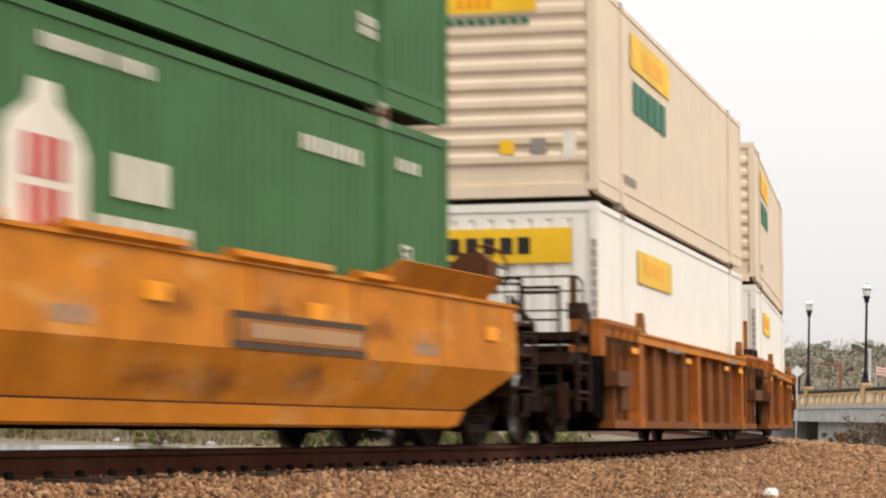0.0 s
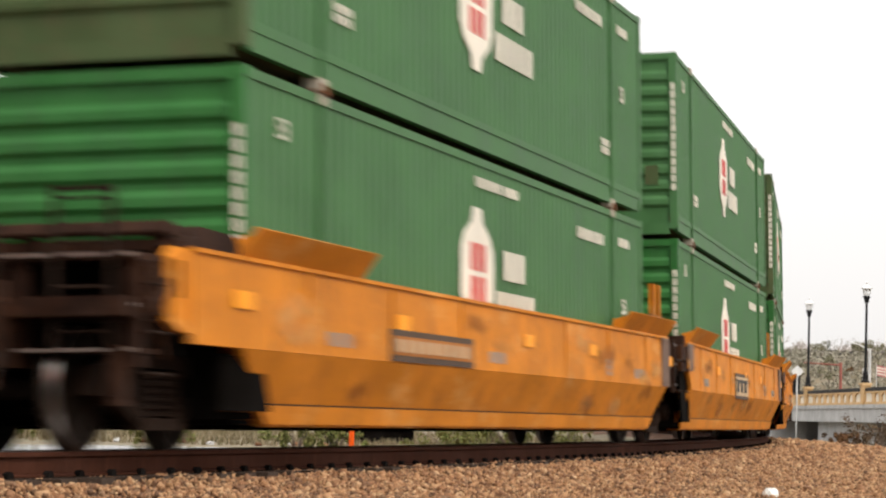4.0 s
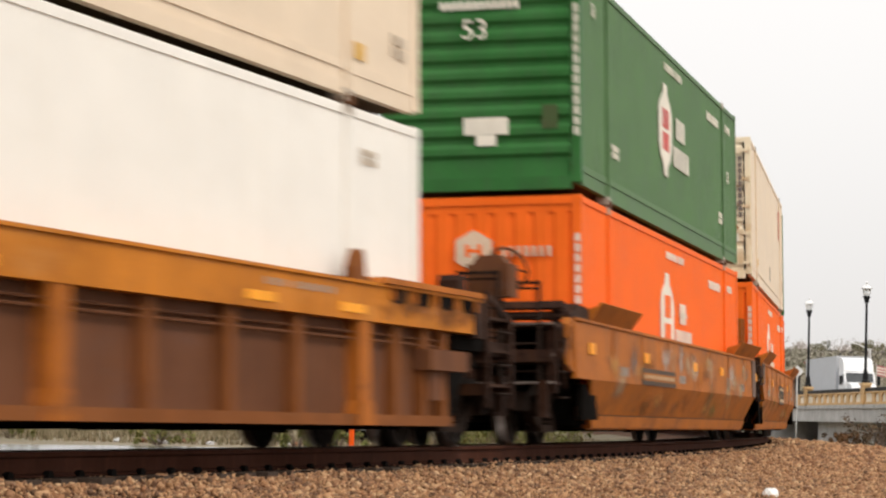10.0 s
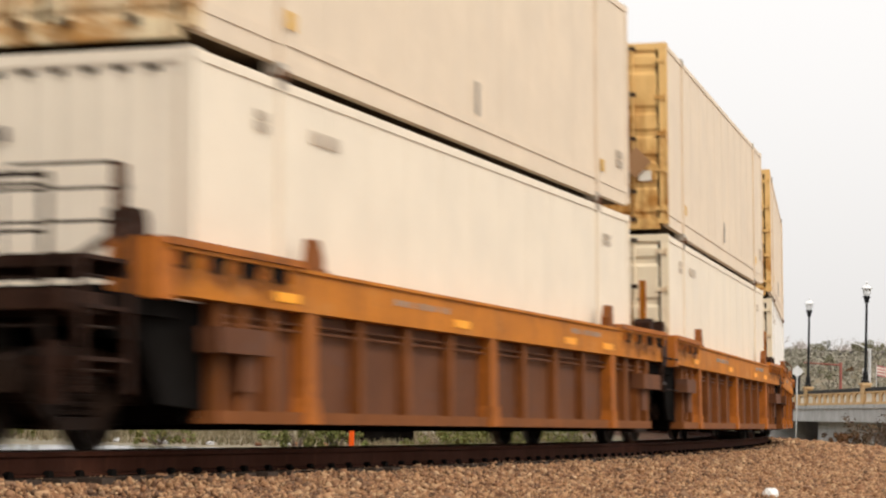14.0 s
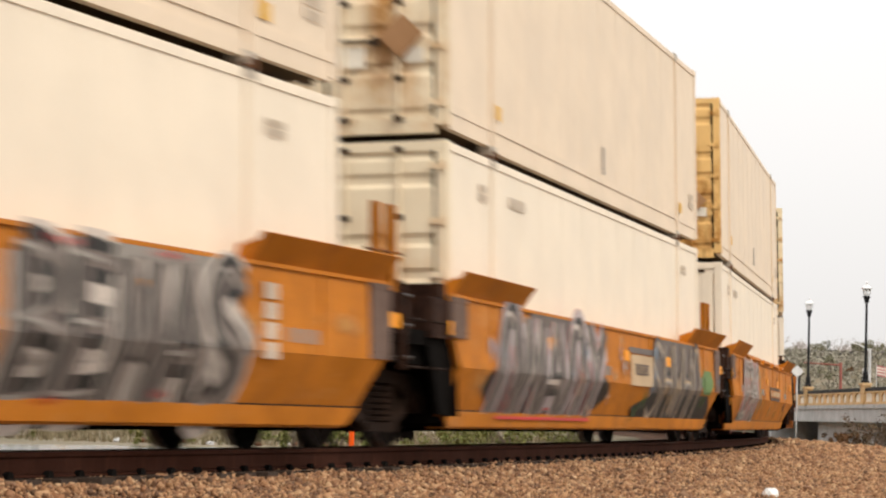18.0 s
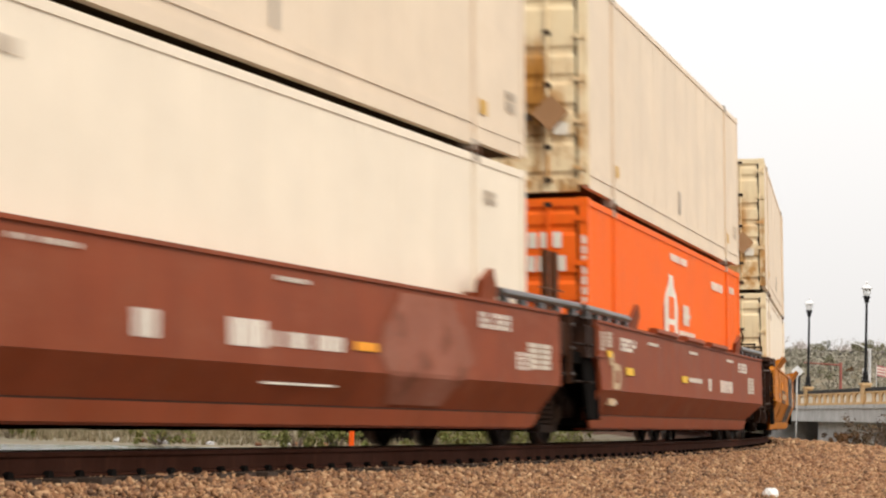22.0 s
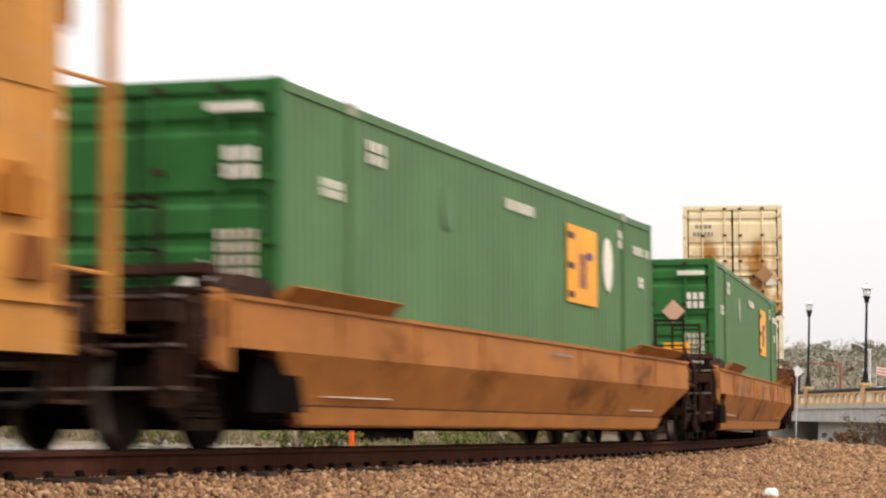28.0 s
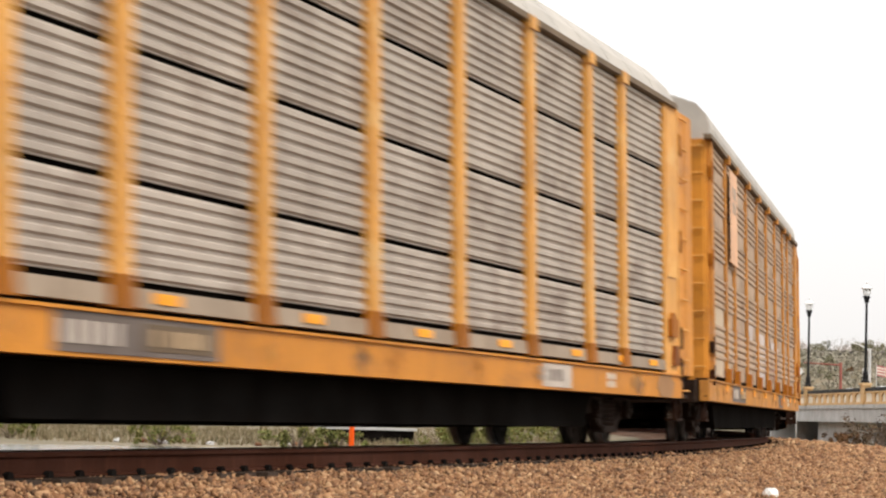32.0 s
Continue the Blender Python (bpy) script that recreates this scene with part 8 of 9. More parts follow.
def limbs(rng, bm, p, d, length, r, depth, tips):
    q = p + d * length
    tube(bm, p, q, r, 6 if depth > 1 else 4, r * 0.62)
    if depth == 0:
        tips.append(q)
        return
    for _ in range(3 if depth > 1 else 4):
        nd = (d + Vector(rng.normal(0, 0.5, 3))).normalized()
        nd.z = abs(nd.z) * 0.8 + 0.1
        limbs(rng, bm, p.lerp(q, rng.uniform(0.6, 1.0)), nd.normalized(), length * rng.uniform(0.55, 0.8), r * 0.55, depth - 1, tips)


def tree(label, height, seed, leaves, k, size, depth=3):
    rng = np.random.default_rng(seed)
    ob = tagged(new("tree"), label, "tree", "trees on the far slope")
    bm = bmesh.new()
    tips = []
    limbs(rng, bm, Vector((0, 0, -0.3)), Vector((0, 0, 1)), height * 0.38, height * 0.022, depth, tips)
    part("trunk", bm, BARK if leaves else HAZE_BARK, ob)
    if leaves:
        clumps = [leaf_cloud(rng, tuple(t), height * rng.uniform(0.06, 0.12), k, size, 0.8) for t in tips]
        c = new("crown", quick_mesh("crown", *merge(clumps), leaves))
        c.parent = ob
    return ob


def conifer(label, height, seed):
    rng = np.random.default_rng(seed)
    ob = tagged(new("tree"), label, "tree", "trees on the far slope")
    bm = bmesh.new()
    tube(bm, (0, 0, -0.3), (0, 0, height), height * 0.02, 7, 0.02)
    part("trunk", bm, BARK, ob)
    clumps = []
    for i in range(46):
        t = rng.uniform(0.15, 1.0)
        r = height * 0.24 * (1.05 - t) * rng.uniform(0.5, 1.15)
        a = rng.uniform(0, 6.283)
        clumps.append(leaf_cloud(rng, (r * math.cos(a), r * math.sin(a), height * t), height * 0.06, 16, 0.2, 0.5))
    c = new("crown", quick_mesh("crown", *merge(clumps), PINE))
    c.parent = ob
    return ob


def height_at(x, y):
    return land(x, y, float(right_of(np.array([x]), np.array([y]))[0]))


def build_plants():
    rnd = random.Random(21)
    spots = ((-7.2, 66, 1.6, 0.55), (-3.4, 62, 1.3, 0.62), (-2.6, 66, 1.2, 0.5), (0.4, 70, 2.0, 0.75), (1.3, 66, 2.2, 0.95), (2.1, 72, 2.0, 0.9), (3.2, 76, 2.6, 0.9), (4.3, 84, 2.6, 0.9),
             (-12.0, 72, 1.6, 0.5), (-9.5, 84, 1.6, 0.6), (-15.5, 96, 2.0, 0.7))
    for i, (x, y, w, h) in enumerate(spots):
        shrub("low yellow-green shrub in dry grass", x, y, -0.62, w, h, 100 + i, SHRUB)
    for i, (x, y, w, h) in enumerate(((15.9, 92, 1.5, 1.2), (16.8, 93, 1.8, 1.35), (17.8, 96, 1.8, 1.3), (15.6, 97, 1.3, 0.55), (17.4, 101, 1.8, 1.1), (15.0, 94, 1.0, 0.45))):
        shrub("leafy brown-green shrub on the embankment", x, y, height_at(x, y), w, h, 140 + i, TWIGGY if i % 3 != 2 else RUSSET)
    kinds = [tree("bare grey-brown tree on the far slope", 8.5, 1, None, 0, 0, 4), tree("bare grey-brown tree on the far slope", 7.0, 2, None, 0, 0, 4),
             tree("olive-green leafy tree on the far slope", 6.5, 3, OLIVE, 16, 0.2), tree("olive-green leafy tree on the far slope", 5.5, 4, OLIVE, 18, 0.2),
             conifer("dark evergreen tree on the far slope", 7.5, 5), tree("yellow-green small tree on the far slope", 4.5, 6, SHRUB, 18, 0.18),
             tree("russet-leaved small tree on the far slope", 5.0, 7, RUSSET, 14, 0.18)]
    used = set()

    def put(i, x, y, scale):
        m = Matrix.Translation((x, y, height_at(x, y))) @ Matrix.Rotation(rnd.uniform(0, 6.28), 4, "Z") @ Matrix.Scale(scale, 4)
        if i in used:
            o = copy_thing(kinds[i], m)
        else:
            o = kinds[i]
            o.matrix_basis = m
            used.add(i)
        return o
    for k in range(100):
        y = rnd.uniform(525, 610)
        put(rnd.choice((0, 1, 0, 1, 0, 2, 0, 1, 1)), y * rnd.uniform(0.128, 0.19), y, rnd.uniform(0.7, 1.05))
    for k in range(60):
        y = rnd.uniform(292, 344)
        put(rnd.choice((2, 3, 5, 2, 3, 6, 3)), y * rnd.uniform(0.13, 0.19), y, rnd.uniform(0.28, 0.55))
    rng = np.random.default_rng(77)
    clumps = []
    for k in range(1500):
        y = rng.uniform(290, 345) if k % 4 else rng.uniform(350, 420)
        x = y * rng.uniform(0.125, 0.195)
        r = rng.uniform(0.4, 1.1)
        clumps.append(leaf_cloud(rng, (x, y, land(x, y, 60.0) + r * 0.4), r, 14, 0.22, 0.8))
    tagged(new("hillside_brush", quick_mesh("hillside_brush", *merge(clumps), BRUSH)), "grey-olive low brush covering the far slope", "brush", kind="stuff")
    for k in range(22):
        y = rnd.uniform(352, 366)
        put(rnd.choice((4, 2, 4, 3, 2)), y * rnd.uniform(0.142, 0.19), y, rnd.uniform(0.28, 0.5))


# ---------------------------------------------------------------- road bridge with lamps
DECK, GIRDER = 1.6, 0.57


def bx(y):
    """The bridge's near edge."""
    return 24.45 - (y - 148.0) * 0.017


def baluster(bm):
    """A pillar of the pierced parapet with the springing of two arches."""
    box(bm, -0.1, 0.1, -0.42, 0.42, 0.14, 0.42)
    prism(bm, [(-0.42, 0.42), (0.42, 0.42), (0.62, 0.56), (1.08, 0.66), (-1.08, 0.66), (-0.62, 0.56)], "x", -0.1, 0.1)


def build_bridge():
    y0, y1 = 96.0, 206.0
    br = tagged(new("road_bridge"), "low concrete road bridge with an ochre pierced parapet", "bridge", kind="structure")

    def slab(name, a, b, z0, z1, material, ya=y0, yb=y1, label=""):
        bm = bmesh.new()
        v = [bm.verts.new((bx(y) + x, y, z)) for y in (ya, yb) for x in (a, b) for z in (z0, z1)]
        for q in ((0, 1, 3, 2), (4, 6, 7, 5), (0, 4, 5, 1), (2, 3, 7, 6), (0, 2, 6, 4), (1, 5, 7, 3)):
            bm.faces.new([v[i] for i in q])
        return part(name, bm, material, br, label)
    slab("deck", 0.0, 12.2, DECK - 0.22, DECK, CONC)
    slab("carriageway", 1.6, 10.6, DECK, DECK + 0.1, ASPH)
    for x in (0.35, 3.3, 6.2, 9.1, 11.6):
        for k in range(5):
            a = y0 + k * 22.0
            slab("girder", x - 0.25, x + 0.25, GIRDER, DECK - 0.22, CONC, a + 0.06, a + 21.94, "grey concrete beam")
    slab("abutment_wall", 0.9, 1.6, -0.67, GIRDER, CONC, 149.0, 168.6, "grey concrete wall under the beams")
    for y in (150.5, 159.0, 167.0):
        slab("wall_foot", 0.95, 1.55, -1.3, -0.67, CONC, y, y + 0.8)
    for y in (102, 124, 184, 204):
        slab("pier", 0.05, 2.6, -1.3, GIRDER, CONC, y, y + 1.4, "grey concrete pier")
        slab("pier", 9.4, 11.9, -1.3, GIRDER, CONC, y, y + 1.4)
    slab("pier", 2.6, 9.4, -1.3, GIRDER, CONC, 186, 187.2)
    for e, sgn in ((0.0, 1), (11.9, -1)):
        slab("parapet_base", e, e + 0.32, DECK, DECK + 0.14, TANC, label="ochre concrete kerb course")
        slab("parapet_cap", e + 0.02, e + 0.3, DECK + 0.66, DECK + 0.74, TANC)
        slab("parapet_panel", e + 0.13, e + 0.19, DECK + 0.14, DECK + 0.66, surface("pale plaster panel", (0.72, 0.66, 0.56), 0.8), label="pale inset panel")
        slab("hand_rail", e + 0.06, e + 0.26, DECK + 0.76, DECK + 0.96, LAMP_B, label="black metal hand rail")
    peds = [148.0 + 20.6 * k for k in range(-2, 3)]
    for y in peds:
        for e in (0.02, 11.9):
            bm = bmesh.new()
            x = bx(y) + e
            box(bm, x - 0.12, x + 0.44, y - 0.6, y + 0.6, DECK, DECK + 0.12)
            box(bm, x - 0.06, x + 0.38, y - 0.5, y + 0.5, DECK + 0.12, DECK + 1.1)
            box(bm, x - 0.12, x + 0.44, y - 0.6, y + 0.6, DECK + 1.1, DECK + 1.24)
            part("pedestal", bm, TANC, br, "ochre concrete pedestal")
    y = 107.9
    while y < 205:
        if min(abs(y - p) for p in peds) > 1.3:
            shared("baluster", "baluster", baluster, TANC, br, at_=Matrix.Translation((bx(y) + 0.16, y, DECK)))
            shared("baluster", "baluster", baluster, TANC, br, at_=Matrix.Translation((bx(y) + 12.06, y, DECK)))
        y += 2.06
    return peds


GLASS = None


def lamp_glass():
    m, n, l, b = nodes_of("frosted lamp glass")
    b.inputs["Base Color"].default_value = (0.85, 0.85, 0.84, 1)
    b.inputs["Roughness"].default_value = 0.25
    b.inputs["Transmission Weight"].default_value = 0.6
    return m


def street_lamp(x, y, z):
    ob = tagged(new("street_lamp"), "black ornamental street lamp with a frosted lantern", "street lamp", "lamps along the bridge")
    ob.location = (x, y, z)
    up = Matrix.Translation((0, 0, 0.4))

    def post(bm):
        lathe(bm, [(0.24, 0.0), (0.24, 0.12), (0.17, 0.2), (0.15, 0.6), (0.1, 0.7), (0.085, 0.75), (0.065, 4.6), (0.07, 4.62)], 12, "z")

    def collar(bm):
        lathe(bm, [(0.07, 4.2), (0.12, 4.26), (0.17, 4.5), (0.22, 4.56), (0.2, 4.62), (0.16, 4.64)], 12, "z")

    def lantern(bm):
        lathe(bm, [(0.15, 4.64), (0.22, 4.8), (0.24, 4.98), (0.2, 5.04)], 14, "z")

    def cap(bm):
        lathe(bm, [(0.33, 5.04), (0.34, 5.08), (0.2, 5.2), (0.08, 5.28), (0.05, 5.32), (0.07, 5.4), (0.02, 5.5)], 14, "z")
    shared("post", "lamp_post", post, LAMP_B, ob)
    shared("collar", "lamp_collar", collar, LAMP_B, ob, at_=up)
    shared("lantern", "lamp_lantern", lantern, GLASS, ob, "frosted glass lantern", up)
    shared("cap", "lamp_cap", cap, surface("pale lamp cap", (0.7, 0.7, 0.7), 0.4, 0.1), ob, at_=up)


# ---------------------------------------------------------------- road vehicles
PAINT_W = surface("white lorry paint", (0.72, 0.73, 0.75), 0.35, dirt=(0.55, 0.55, 0.55), amount=0.3, fade=0.03)
TRAILER = surface("pale grey trailer side", (0.5, 0.52, 0.55), 0.4, dirt=(0.42, 0.43, 0.45), amount=0.4, fade=0.05)
TYRE = surface("black tyre rubber", (0.02, 0.02, 0.02), 0.85)
CHROME = surface("dull chrome", (0.6, 0.6, 0.62), 0.25, 1.0)
GLASSY = surface("dark vehicle glass", (0.015, 0.018, 0.02), 0.08, spec=0.6, bump=0)


def tyre(r, w):
    def build(bm):
        lathe(bm, [(r * 0.55, -w / 2), (r * 0.95, -w / 2), (r, -w * 0.35), (r, w * 0.35), (r * 0.95, w / 2), (r * 0.55, w / 2)], 20, "y")
    return build


def rim(r, w):
    def build(bm):
        lathe(bm, [(r * 0.1, -w * 0.3), (r * 0.5, -w * 0.42), (r * 0.57, -w * 0.46), (r * 0.57, w * 0.46), (r * 0.5, w * 0.42), (r * 0.1, w * 0.3)], 16, "y")
    return build


SPINNERS = []


def road_wheel(parent, x, y, r, w, speed_group):
    o = shared("wheel", f"tyre{r}{w}", tyre(r, w), TYRE, parent, at_=Matrix.Translation((x, y, r)))
    shared("rim", f"rim{r}{w}", rim(r, w), CHROME, o)
    SPINNERS.append((o, Vector((x, y, r)), r, speed_group))


def lorry():
    """Long-nosed lorry and trailer; x ahead from the bumper, z up from the road."""
    ob = tagged(new("semi_trailer_truck"), "white long-nosed lorry pulling a pale grey trailer", "truck")
    def bonnet(bm):
        prism(bm, [(0.0, 0.75), (-0.05, 1.35), (-0.35, 1.75), (-1.9, 2.0), (-1.9, 0.75)], "y", -0.95, 0.95)
    def cab(bm):
        prism(bm, [(-1.9, 0.8), (-1.9, 2.0), (-2.35, 2.75), (-2.6, 2.85), (-4.6, 2.9), (-4.6, 0.8)], "y", -1.2, 1.2)
    def fairing(bm):
        prism(bm, [(-2.5, 2.86), (-2.9, 3.55), (-3.4, 3.85), (-4.6, 3.95), (-4.6, 2.9)], "y", -1.15, 1.15)
    def screen(bm):
        prism(bm, [(-1.9, 2.03), (-1.87, 2.05), (-2.32, 2.73), (-2.36, 2.72)], "y", -1.05, 1.05)
    def trailer(bm):
        box(bm, -20.0, -5.2, -1.3, 1.3, 1.15, 4.1)
    def ribs(bm):
        for i in range(15):
            x = -19.5 + i
            for y in (-1.31, 1.3):
                box(bm, x - 0.03, x + 0.03, y, y + 0.01, 1.15, 4.1)
    def chassis(bm):
        box(bm, -19.8, -0.4, -0.45, 0.45, 0.7, 1.1)
        box(bm, -9.0, -8.8, -1.0, 1.0, 0.3, 1.1)
    shared("bonnet", "l_bonnet", bonnet, PAINT_W, ob)
    shared("cab", "l_cab", cab, PAINT_W, ob)
    shared("fairing", "l_fair", fairing, PAINT_W, ob)
    shared("windscreen", "l_screen", screen, GLASSY, ob)
    shared("side_window", "l_side", lambda bm: (box(bm, -3.1, -2.3, -1.215, -1.2, 1.95, 2.6), box(bm, -3.1, -2.3, 1.2, 1.215, 1.95, 2.6)), GLASSY, ob)
    shared("grille", "l_grille", lambda bm: box(bm, -0.1, 0.04, -0.5, 0.5, 0.8, 1.45), CHROME, ob)
    shared("bumper", "l_bump", lambda bm: box(bm, -0.2, 0.12, -1.2, 1.2, 0.4, 0.75), CHROME, ob)
    for y in (-0.75, 0.75):
        shared("headlight", "l_head", lambda bm: box(bm, -0.1, 0.05, -0.16, 0.16, 0.95, 1.2), CHROME, ob, at_=Matrix.Translation((0, y, 0)))
        shared("mirror", "l_mirror", lambda bm: (box(bm, -2.1, -2.0, -0.12, 0.12, 1.8, 2.5), box(bm, -2.1, -2.05, -0.2, 0.2, 2.1, 2.14)), LAMP_B, ob, at_=Matrix.Translation((0, y * 1.95, 0)))
        shared("stack", "l_stack", lambda bm: tube(bm, (-4.75, 0, 1.0), (-4.75, 0, 3.9), 0.08, 10), CHROME, ob, at_=Matrix.Translation((0, y * 1.3, 0)))
        shared("fender", "l_fender", lambda bm: prism(bm, [(-0.35, 0.75), (-0.45, 1.2), (-1.0, 1.4), (-1.6, 1.2), (-1.7, 0.75)], "y", -0.16, 0.16), PAINT_W, ob, at_=Matrix.Translation((0, y * 1.4, 0)))
        for x in (-1.0, -5.6, -6.9, -17.2, -18.5):
            road_wheel(ob, x, y * 1.4, 0.5, 0.3 if x == -1.0 else 0.55, "lorry")
    shared("trailer_body", "l_trailer", trailer, TRAILER, ob, "pale grey trailer box")
    shared("trailer_ribs", "l_ribs", ribs, TRAILER, ob)
    shared("chassis", "l_chassis", chassis, BLACK, ob)
    return ob


def motor_car(label, paint, group):
    ob = tagged(new("car"), label, "car", "cars on the bridge")
    def lower(bm):
        prism(bm, [(0, 0.35), (0.02, 0.65), (-0.9, 0.92), (-3.7, 0.95), (-4.4, 0.88), (-4.45, 0.35)], "y", -0.88, 0.88)
    def cabin(bm):
        v = [bm.verts.new(p) for p in ((-1.0, -0.84, 0.9), (-4.0, -0.84, 0.93), (-3.4, -0.66, 1.42), (-1.85, -0.66, 1.42), (-1.0, 0.84, 0.9), (-4.0, 0.84, 0.93), (-3.4, 0.66, 1.42), (-1.85, 0.66, 1.42))]
        for q in ((0, 1, 2, 3), (7, 6, 5, 4), (0, 3, 7, 4), (1, 5, 6, 2), (0, 4, 5, 1)):
            bm.faces.new([v[i] for i in q])
    def roof(bm):
        prism(bm, [(-1.8, 1.4), (-2.0, 1.47), (-3.2, 1.48), (-3.45, 1.4)], "y", -0.68, 0.68)
    shared("body", "c_low", lower, paint, ob)
    shared("cabin", "c_cab", cabin, GLASSY, ob, "dark glazed cabin")
    shared("roof", "c_roof", roof, paint, ob)
    shared("bumper", "c_bump", lambda bm: box(bm, -0.15, 0.06, -0.86, 0.86, 0.3, 0.5), TYRE, ob)
    for y in (-0.62, 0.62):
        shared("headlight", "c_head", lambda bm: box(bm, -0.2, 0.03, -0.16, 0.16, 0.6, 0.72), CHROME, ob, at_=Matrix.Translation((0, y, 0)))
        for x in (-0.85, -3.5):
            road_wheel(ob, x, y * 1.27, 0.33, 0.2, group)
    return ob


ROAD_TOP = DECK + 0.1


def build_traffic():
    def drive(ob, y_at, group, stop=None, lane=8.9):
        rows, dist = [], []
        for i in range(65):
            t = i * 0.5
            y = y_at(t)
            x = bx(y) + lane
            rows.append((t, Matrix.Translation((x, y, ROAD_TOP if y < 208 else ROAD_TOP + 0.0)) @ Matrix.Rotation(math.atan2(-1, 0.017), 4, "Z")))
        OTHERS.append((ob, rows))
        for w, seat, r, g in SPINNERS:
            if g != group:
                continue
            wr, ang = [], 0.0
            f1 = round(SECONDS * FPS)
            prev = y_at(0.0)
            keep = {0, f1}
            for f in range(0, f1 + 1):
                y = y_at(f / FPS)
                ang += (prev - y) / r
                prev = y
                if 165 < y < 240 or f in keep:
                    wr.append((f / FPS, Matrix.Translation(seat) @ Matrix.Rotation(ang % (2 * math.pi) if 165 < y < 240 else 0.0, 4, "Y")))
            OTHERS.append((w, wr))

    def brake(v, y_ref, t_ref, stop):
        """Steady speed past y_ref at t_ref, then a soft stop."""
        def y_at(t):
            y = y_ref - v * (t - t_ref)
            if y < stop + 20:
                over = stop + 20 - y
                y = stop + 20 * math.exp(-over / 20)
            return min(y, 292.0 if y < 292 else 292 + 18 * (1 - math.exp(-(y - 292) / 18)))
        return y_at
    drive(lorry(), brake(10.0, 226.0, 7.0, 112.0), "lorry")
    white = surface("white car paint", (0.75, 0.75, 0.75), 0.3, fade=0.02)
    silver = surface("silver car paint", (0.45, 0.46, 0.47), 0.3, 0.4, fade=0.04)
    drive(motor_car("white saloon car crossing the bridge", white, "car_a"), brake(12.0, 215.0, 25.0, 104.0), "car_a", lane=7.8)
    drive(motor_car("silver saloon car crossing the bridge", silver, "car_b"), brake(12.5, 216.0, 28.8, 112.0), "car_b", lane=7.4)
    drive(motor_car("white saloon car following over the bridge", white, "car_c"), brake(12.0, 205.0, 30.8, 120.0), "car_c", lane=7.8)


# ---------------------------------------------------------------- signs, poles and small things
def build_roadside():
    bm = bmesh.new()
    rows = []
    for y in np.arange(206, 330, 4.0):
        rows.append([bm.verts.new((bx(y) + a, y, max(ROAD_TOP, height_at(bx(y) + a, y) + 0.06))) for a in (-1.0, 4.0, 8.0, 13.0)])
    for p, q in zip(rows, rows[1:]):
        for i in range(3):
            bm.faces.new((p[i], p[i + 1], q[i + 1], q[i]))
    tagged(part("road", bm, ASPH), "grey asphalt street beyond the bridge", "road", kind="structure")
    # low barrier of a road cut into the slope
    bm = bmesh.new()
    for i in range(60):
        x = 30 + i * 1.2
        z = height_at(x, 346) - 0.3
        box(bm, x, x + 1.17, 346, 346.3, z, z + 1.1)
    tagged(part("slope_barrier", bm, surface("dark weathered barrier", (0.09, 0.085, 0.08), 0.8, dirt=(0.14, 0.13, 0.12), amount=0.5)), "dark weathered barrier along a road on the slope", "barrier", kind="structure")
    white = surface("galvanised white pole", (0.62, 0.62, 0.62), 0.45, 0.3)
    red = surface("dull red mast paint", (0.3, 0.1, 0.08), 0.6)
    sign = tagged(new("warning_sign"), "diamond-shaped sign seen from its pale back", "road sign")
    sign.location = (23.03, 165.0, height_at(23.03, 165.0))
    bm = bmesh.new()
    tube(bm, (0, 0, -0.05), (0, 0, 5.15), 0.05, 8)
    part("post", bm, white, sign)
    bm = bmesh.new()
    prism(bm, [(-0.4, 4.9), (0, 5.3), (0.4, 4.9), (0, 4.5)], "y", -0.075, -0.06)
    part("sign_plate", bm, surface("pale sign back", (0.7, 0.7, 0.7), 0.5), sign, "pale diamond plate")
    bm = bmesh.new()
    box(bm, -0.3, 0.3, -0.06, -0.04, 4.7, 4.75)
    box(bm, -0.3, 0.3, -0.06, -0.04, 5.05, 5.1)
    part("bracket", bm, white, sign)
    sig = tagged(new("traffic_signal"), "dark traffic signal head on a slim post", "traffic signal")
    sig.location = (26.2, 188.0, height_at(26.2, 188.0))
    bm = bmesh.new()
    tube(bm, (0, 0, -0.05), (0, 0, 4.6), 0.06, 8)
    part("post", bm, LAMP_B, sig)
    bm = bmesh.new()
    box(bm, -0.2, 0.2, -0.16, 0.16, 3.75, 4.85)
    box(bm, -0.28, 0.28, 0.16, 0.18, 3.65, 4.95)
    part("signal_head", bm, LAMP_B, sig)
    for i in range(3):
        bm = bmesh.new()
        tube(bm, (0, -0.16, 3.95 + 0.34 * i), (0, -0.3, 3.95 + 0.34 * i), 0.13, 10)
        part("visor", bm, LAMP_B, sig)
    mast = tagged(new("signal_mast"), "dull red mast with a long level arm", "signal mast")
    mast.location = (36.8, 235.0, height_at(36.8, 235.0))
    bm = bmesh.new()
    tube(bm, (0, 0, -0.05), (0, 0, 4.5), 0.16, 10, 0.12)
    part("post", bm, red, mast)
    bm = bmesh.new()
    tube(bm, (0, 0, 4.25), (-3.4, 0, 4.4), 0.08, 8, 0.05)
    part("arm", bm, red, mast)
    pole = tagged(new("street_light"), "white pole with a slim outreach arm", "street light")
    pole.location = (38.6, 230.0, height_at(38.6, 230.0))
    bm = bmesh.new()
    tube(bm, (0, 0, -0.05), (0, 0, 5.7), 0.17, 10, 0.14)
    part("pole", bm, white, pole)
    bm = bmesh.new()
    tube(bm, (0, 0, 5.5), (-1.1, 0, 6.1), 0.06, 8)
    tube(bm, (-1.1, 0, 6.1), (-1.7, 0, 6.15), 0.06, 8)
    part("arm", bm, white, pole)
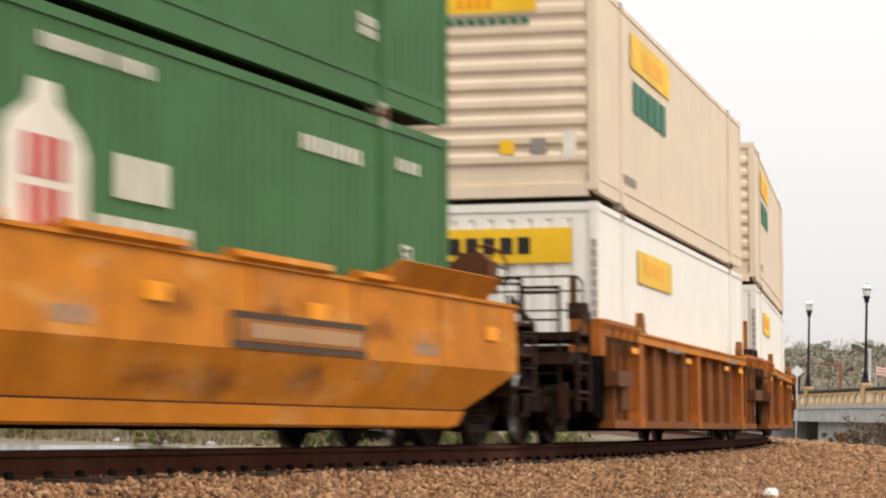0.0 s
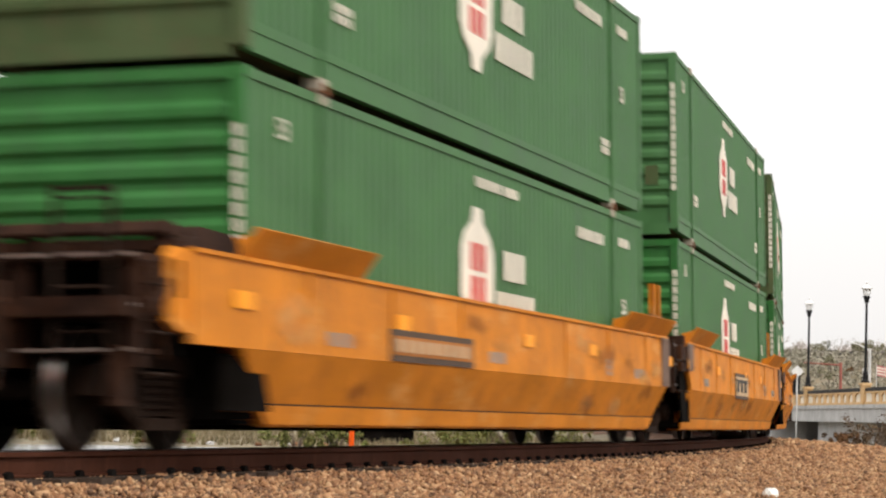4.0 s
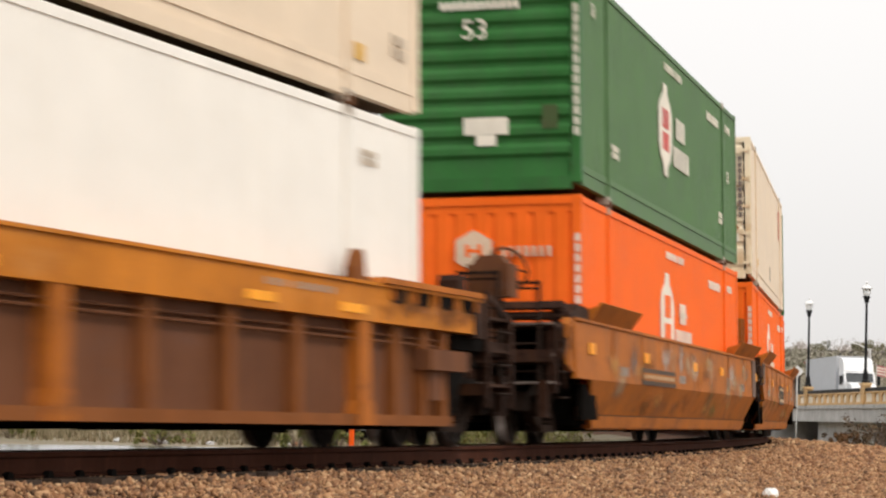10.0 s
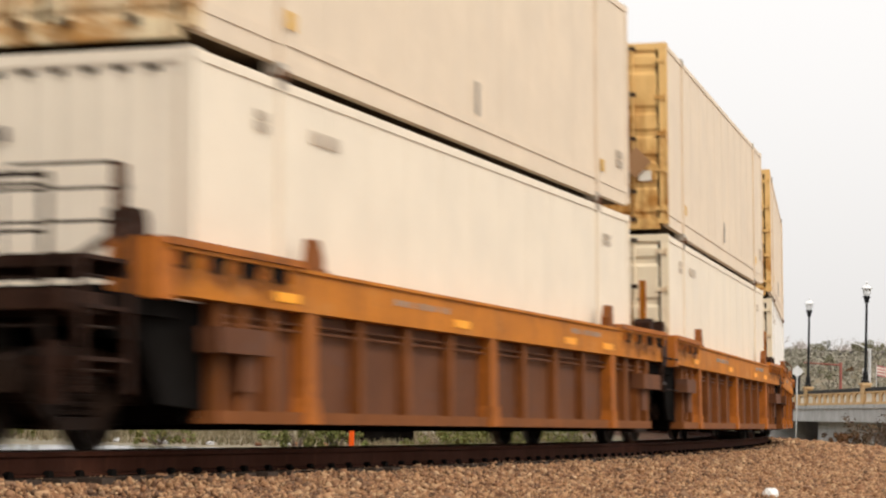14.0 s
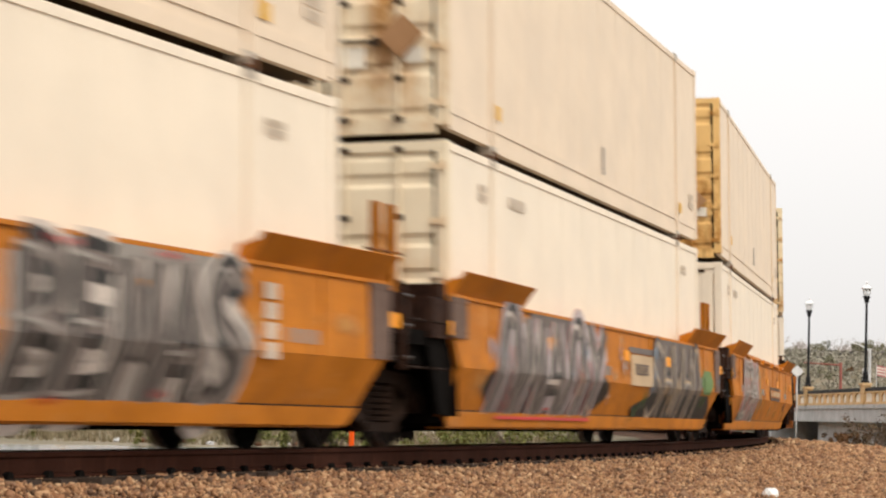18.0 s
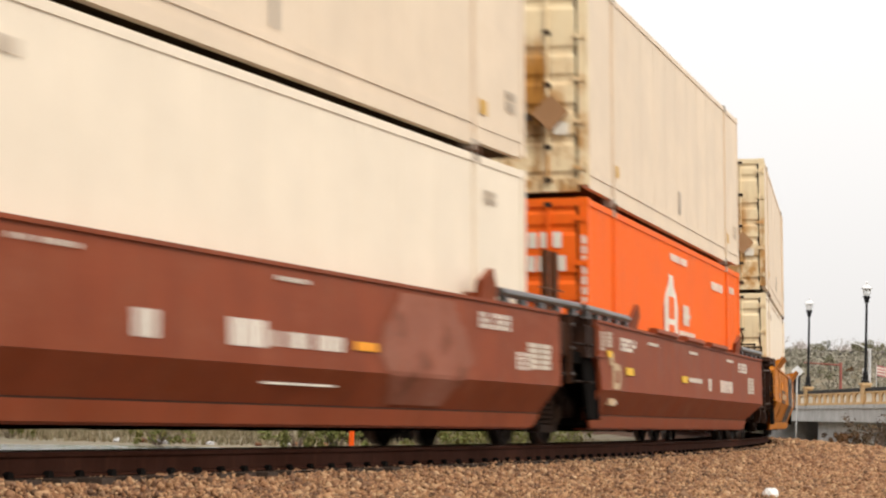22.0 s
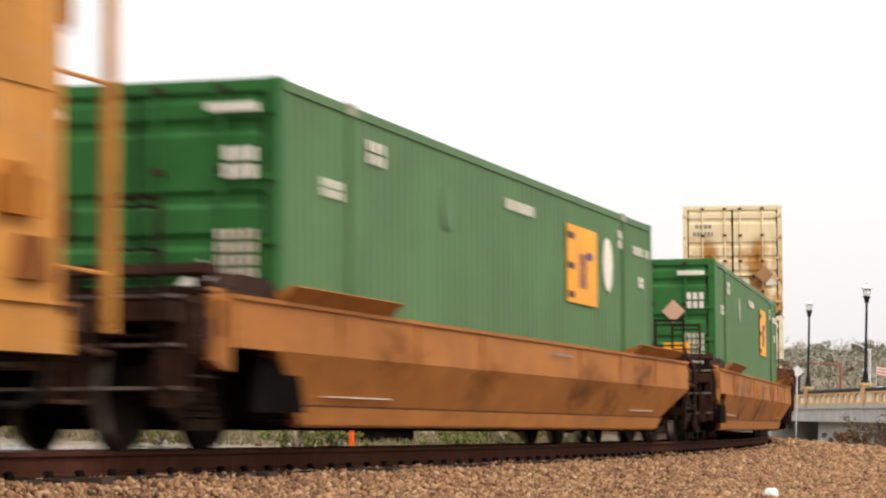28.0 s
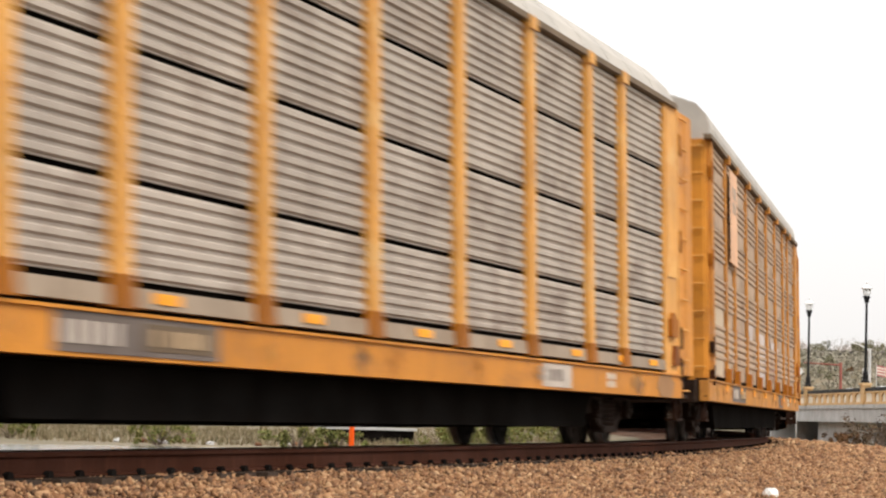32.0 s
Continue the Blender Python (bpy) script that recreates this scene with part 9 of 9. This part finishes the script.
    bm = bmesh.new()
    box(bm, -2.2, -1.7, -0.12, 0.12, 6.08, 6.2)
    part("lamp_head", bm, white, pole)
    short = tagged(new("bollard_pole"), "short white pole beside the street", "pole")
    short.location = (38.1, 230.0, height_at(38.1, 230.0))
    bm = bmesh.new()
    tube(bm, (0, 0, -0.05), (0, 0, 3.9), 0.13, 10)
    part("pole", bm, white, short)
    flag = tagged(new("flag"), "red and white striped flag on a thin pole", "flag")
    flag.location = (38.9, 228.0, height_at(38.9, 228.0))
    bm = bmesh.new()
    tube(bm, (0, 0, -0.05), (0, 0, 4.3), 0.03, 6)
    part("pole", bm, white, flag)
    for i in range(7):
        bm = bmesh.new()
        z = 4.15 - i * 0.13
        for j in range(6):
            x = 0.03 + j * 0.2
            box(bm, x, x + 0.2, 0.04 * math.sin(j * 1.1), 0.04 * math.sin(j * 1.1) + 0.02, z - 0.13 - 0.04 * j, z - 0.04 * j)
        part("stripe", bm, surface("faded red flag cloth", (0.5, 0.2, 0.2), 0.7) if i % 2 == 0 else D_WHITE, flag)
    # orange marker post beyond the rails
    mk = tagged(new("marker_post"), "orange flexible marker post with a white foot", "marker post")
    mk.location = (-2.12, 63.0, -0.62)
    bm = bmesh.new()
    lathe(bm, [(0.055, 0.12), (0.065, 0.14), (0.065, 0.74), (0.05, 0.8), (0.02, 0.81)], 12, "z")
    part("post", bm, surface("bright orange plastic", (0.85, 0.11, 0.01), 0.4, fade=0.05), mk)
    bm = bmesh.new()
    lathe(bm, [(0.07, -0.02), (0.07, 0.12), (0.05, 0.125)], 12, "z")
    part("foot", bm, D_WHITE, mk, "white foot")
    # culvert with a pale slab
    cu = tagged(new("culvert"), "dark culvert mouth under a pale concrete slab", "culvert")
    cu.location = (-2.6, 84.0, -0.62)
    bm = bmesh.new()
    box(bm, -1.4, 1.9, 0, 1.0, 0.42, 0.5)
    part("slab", bm, CONC, cu)
    # solid black box that paints the shade of the recess
    bm = bmesh.new()
    box(bm, -1.3, 1.8, 0.1, 0.9, -0.02, 0.42)
    part("mouth", bm, BLACK, cu)
    # a scrap on the ballast
    rng = np.random.default_rng(3)
    bm = bmesh.new()
    bmesh.ops.create_icosphere(bm, subdivisions=2, radius=0.09)
    for v in bm.verts:
        v.co *= float(rng.uniform(0.7, 1.15))
        v.co.z *= 0.75
    st = part("white_stone", bm, surface("chalk white stone", (0.75, 0.75, 0.73), 0.7))
    tagged(st, "white rough stone lying on the ballast", "stone")
    st.location = (3.27, 25.1, -0.33)
    rnd = random.Random(8)
    for i in range(14):
        bm = bmesh.new()
        bmesh.ops.create_icosphere(bm, subdivisions=2, radius=rnd.uniform(0.08, 0.16))
        for v in bm.verts:
            v.co *= rnd.uniform(0.75, 1.15)
            v.co.z *= 0.6
        y = rnd.uniform(68.5, 72)
        o = part("rock", bm, BROWN if i % 2 else CONC)
        tagged(o, "grey rough rock at the water's edge", "rock", "rocks at the water's edge")
        o.location = (rnd.uniform(-11, -1.0), y, -0.58)
build_track()
GLASS = lamp_glass()
for y in build_bridge():
    street_lamp(bx(y) + 0.16, y, DECK + 1.24)
build_train()
build_traffic()
build_roadside()
build_water()
build_plants()
build_grass()
build_stones()
motions()
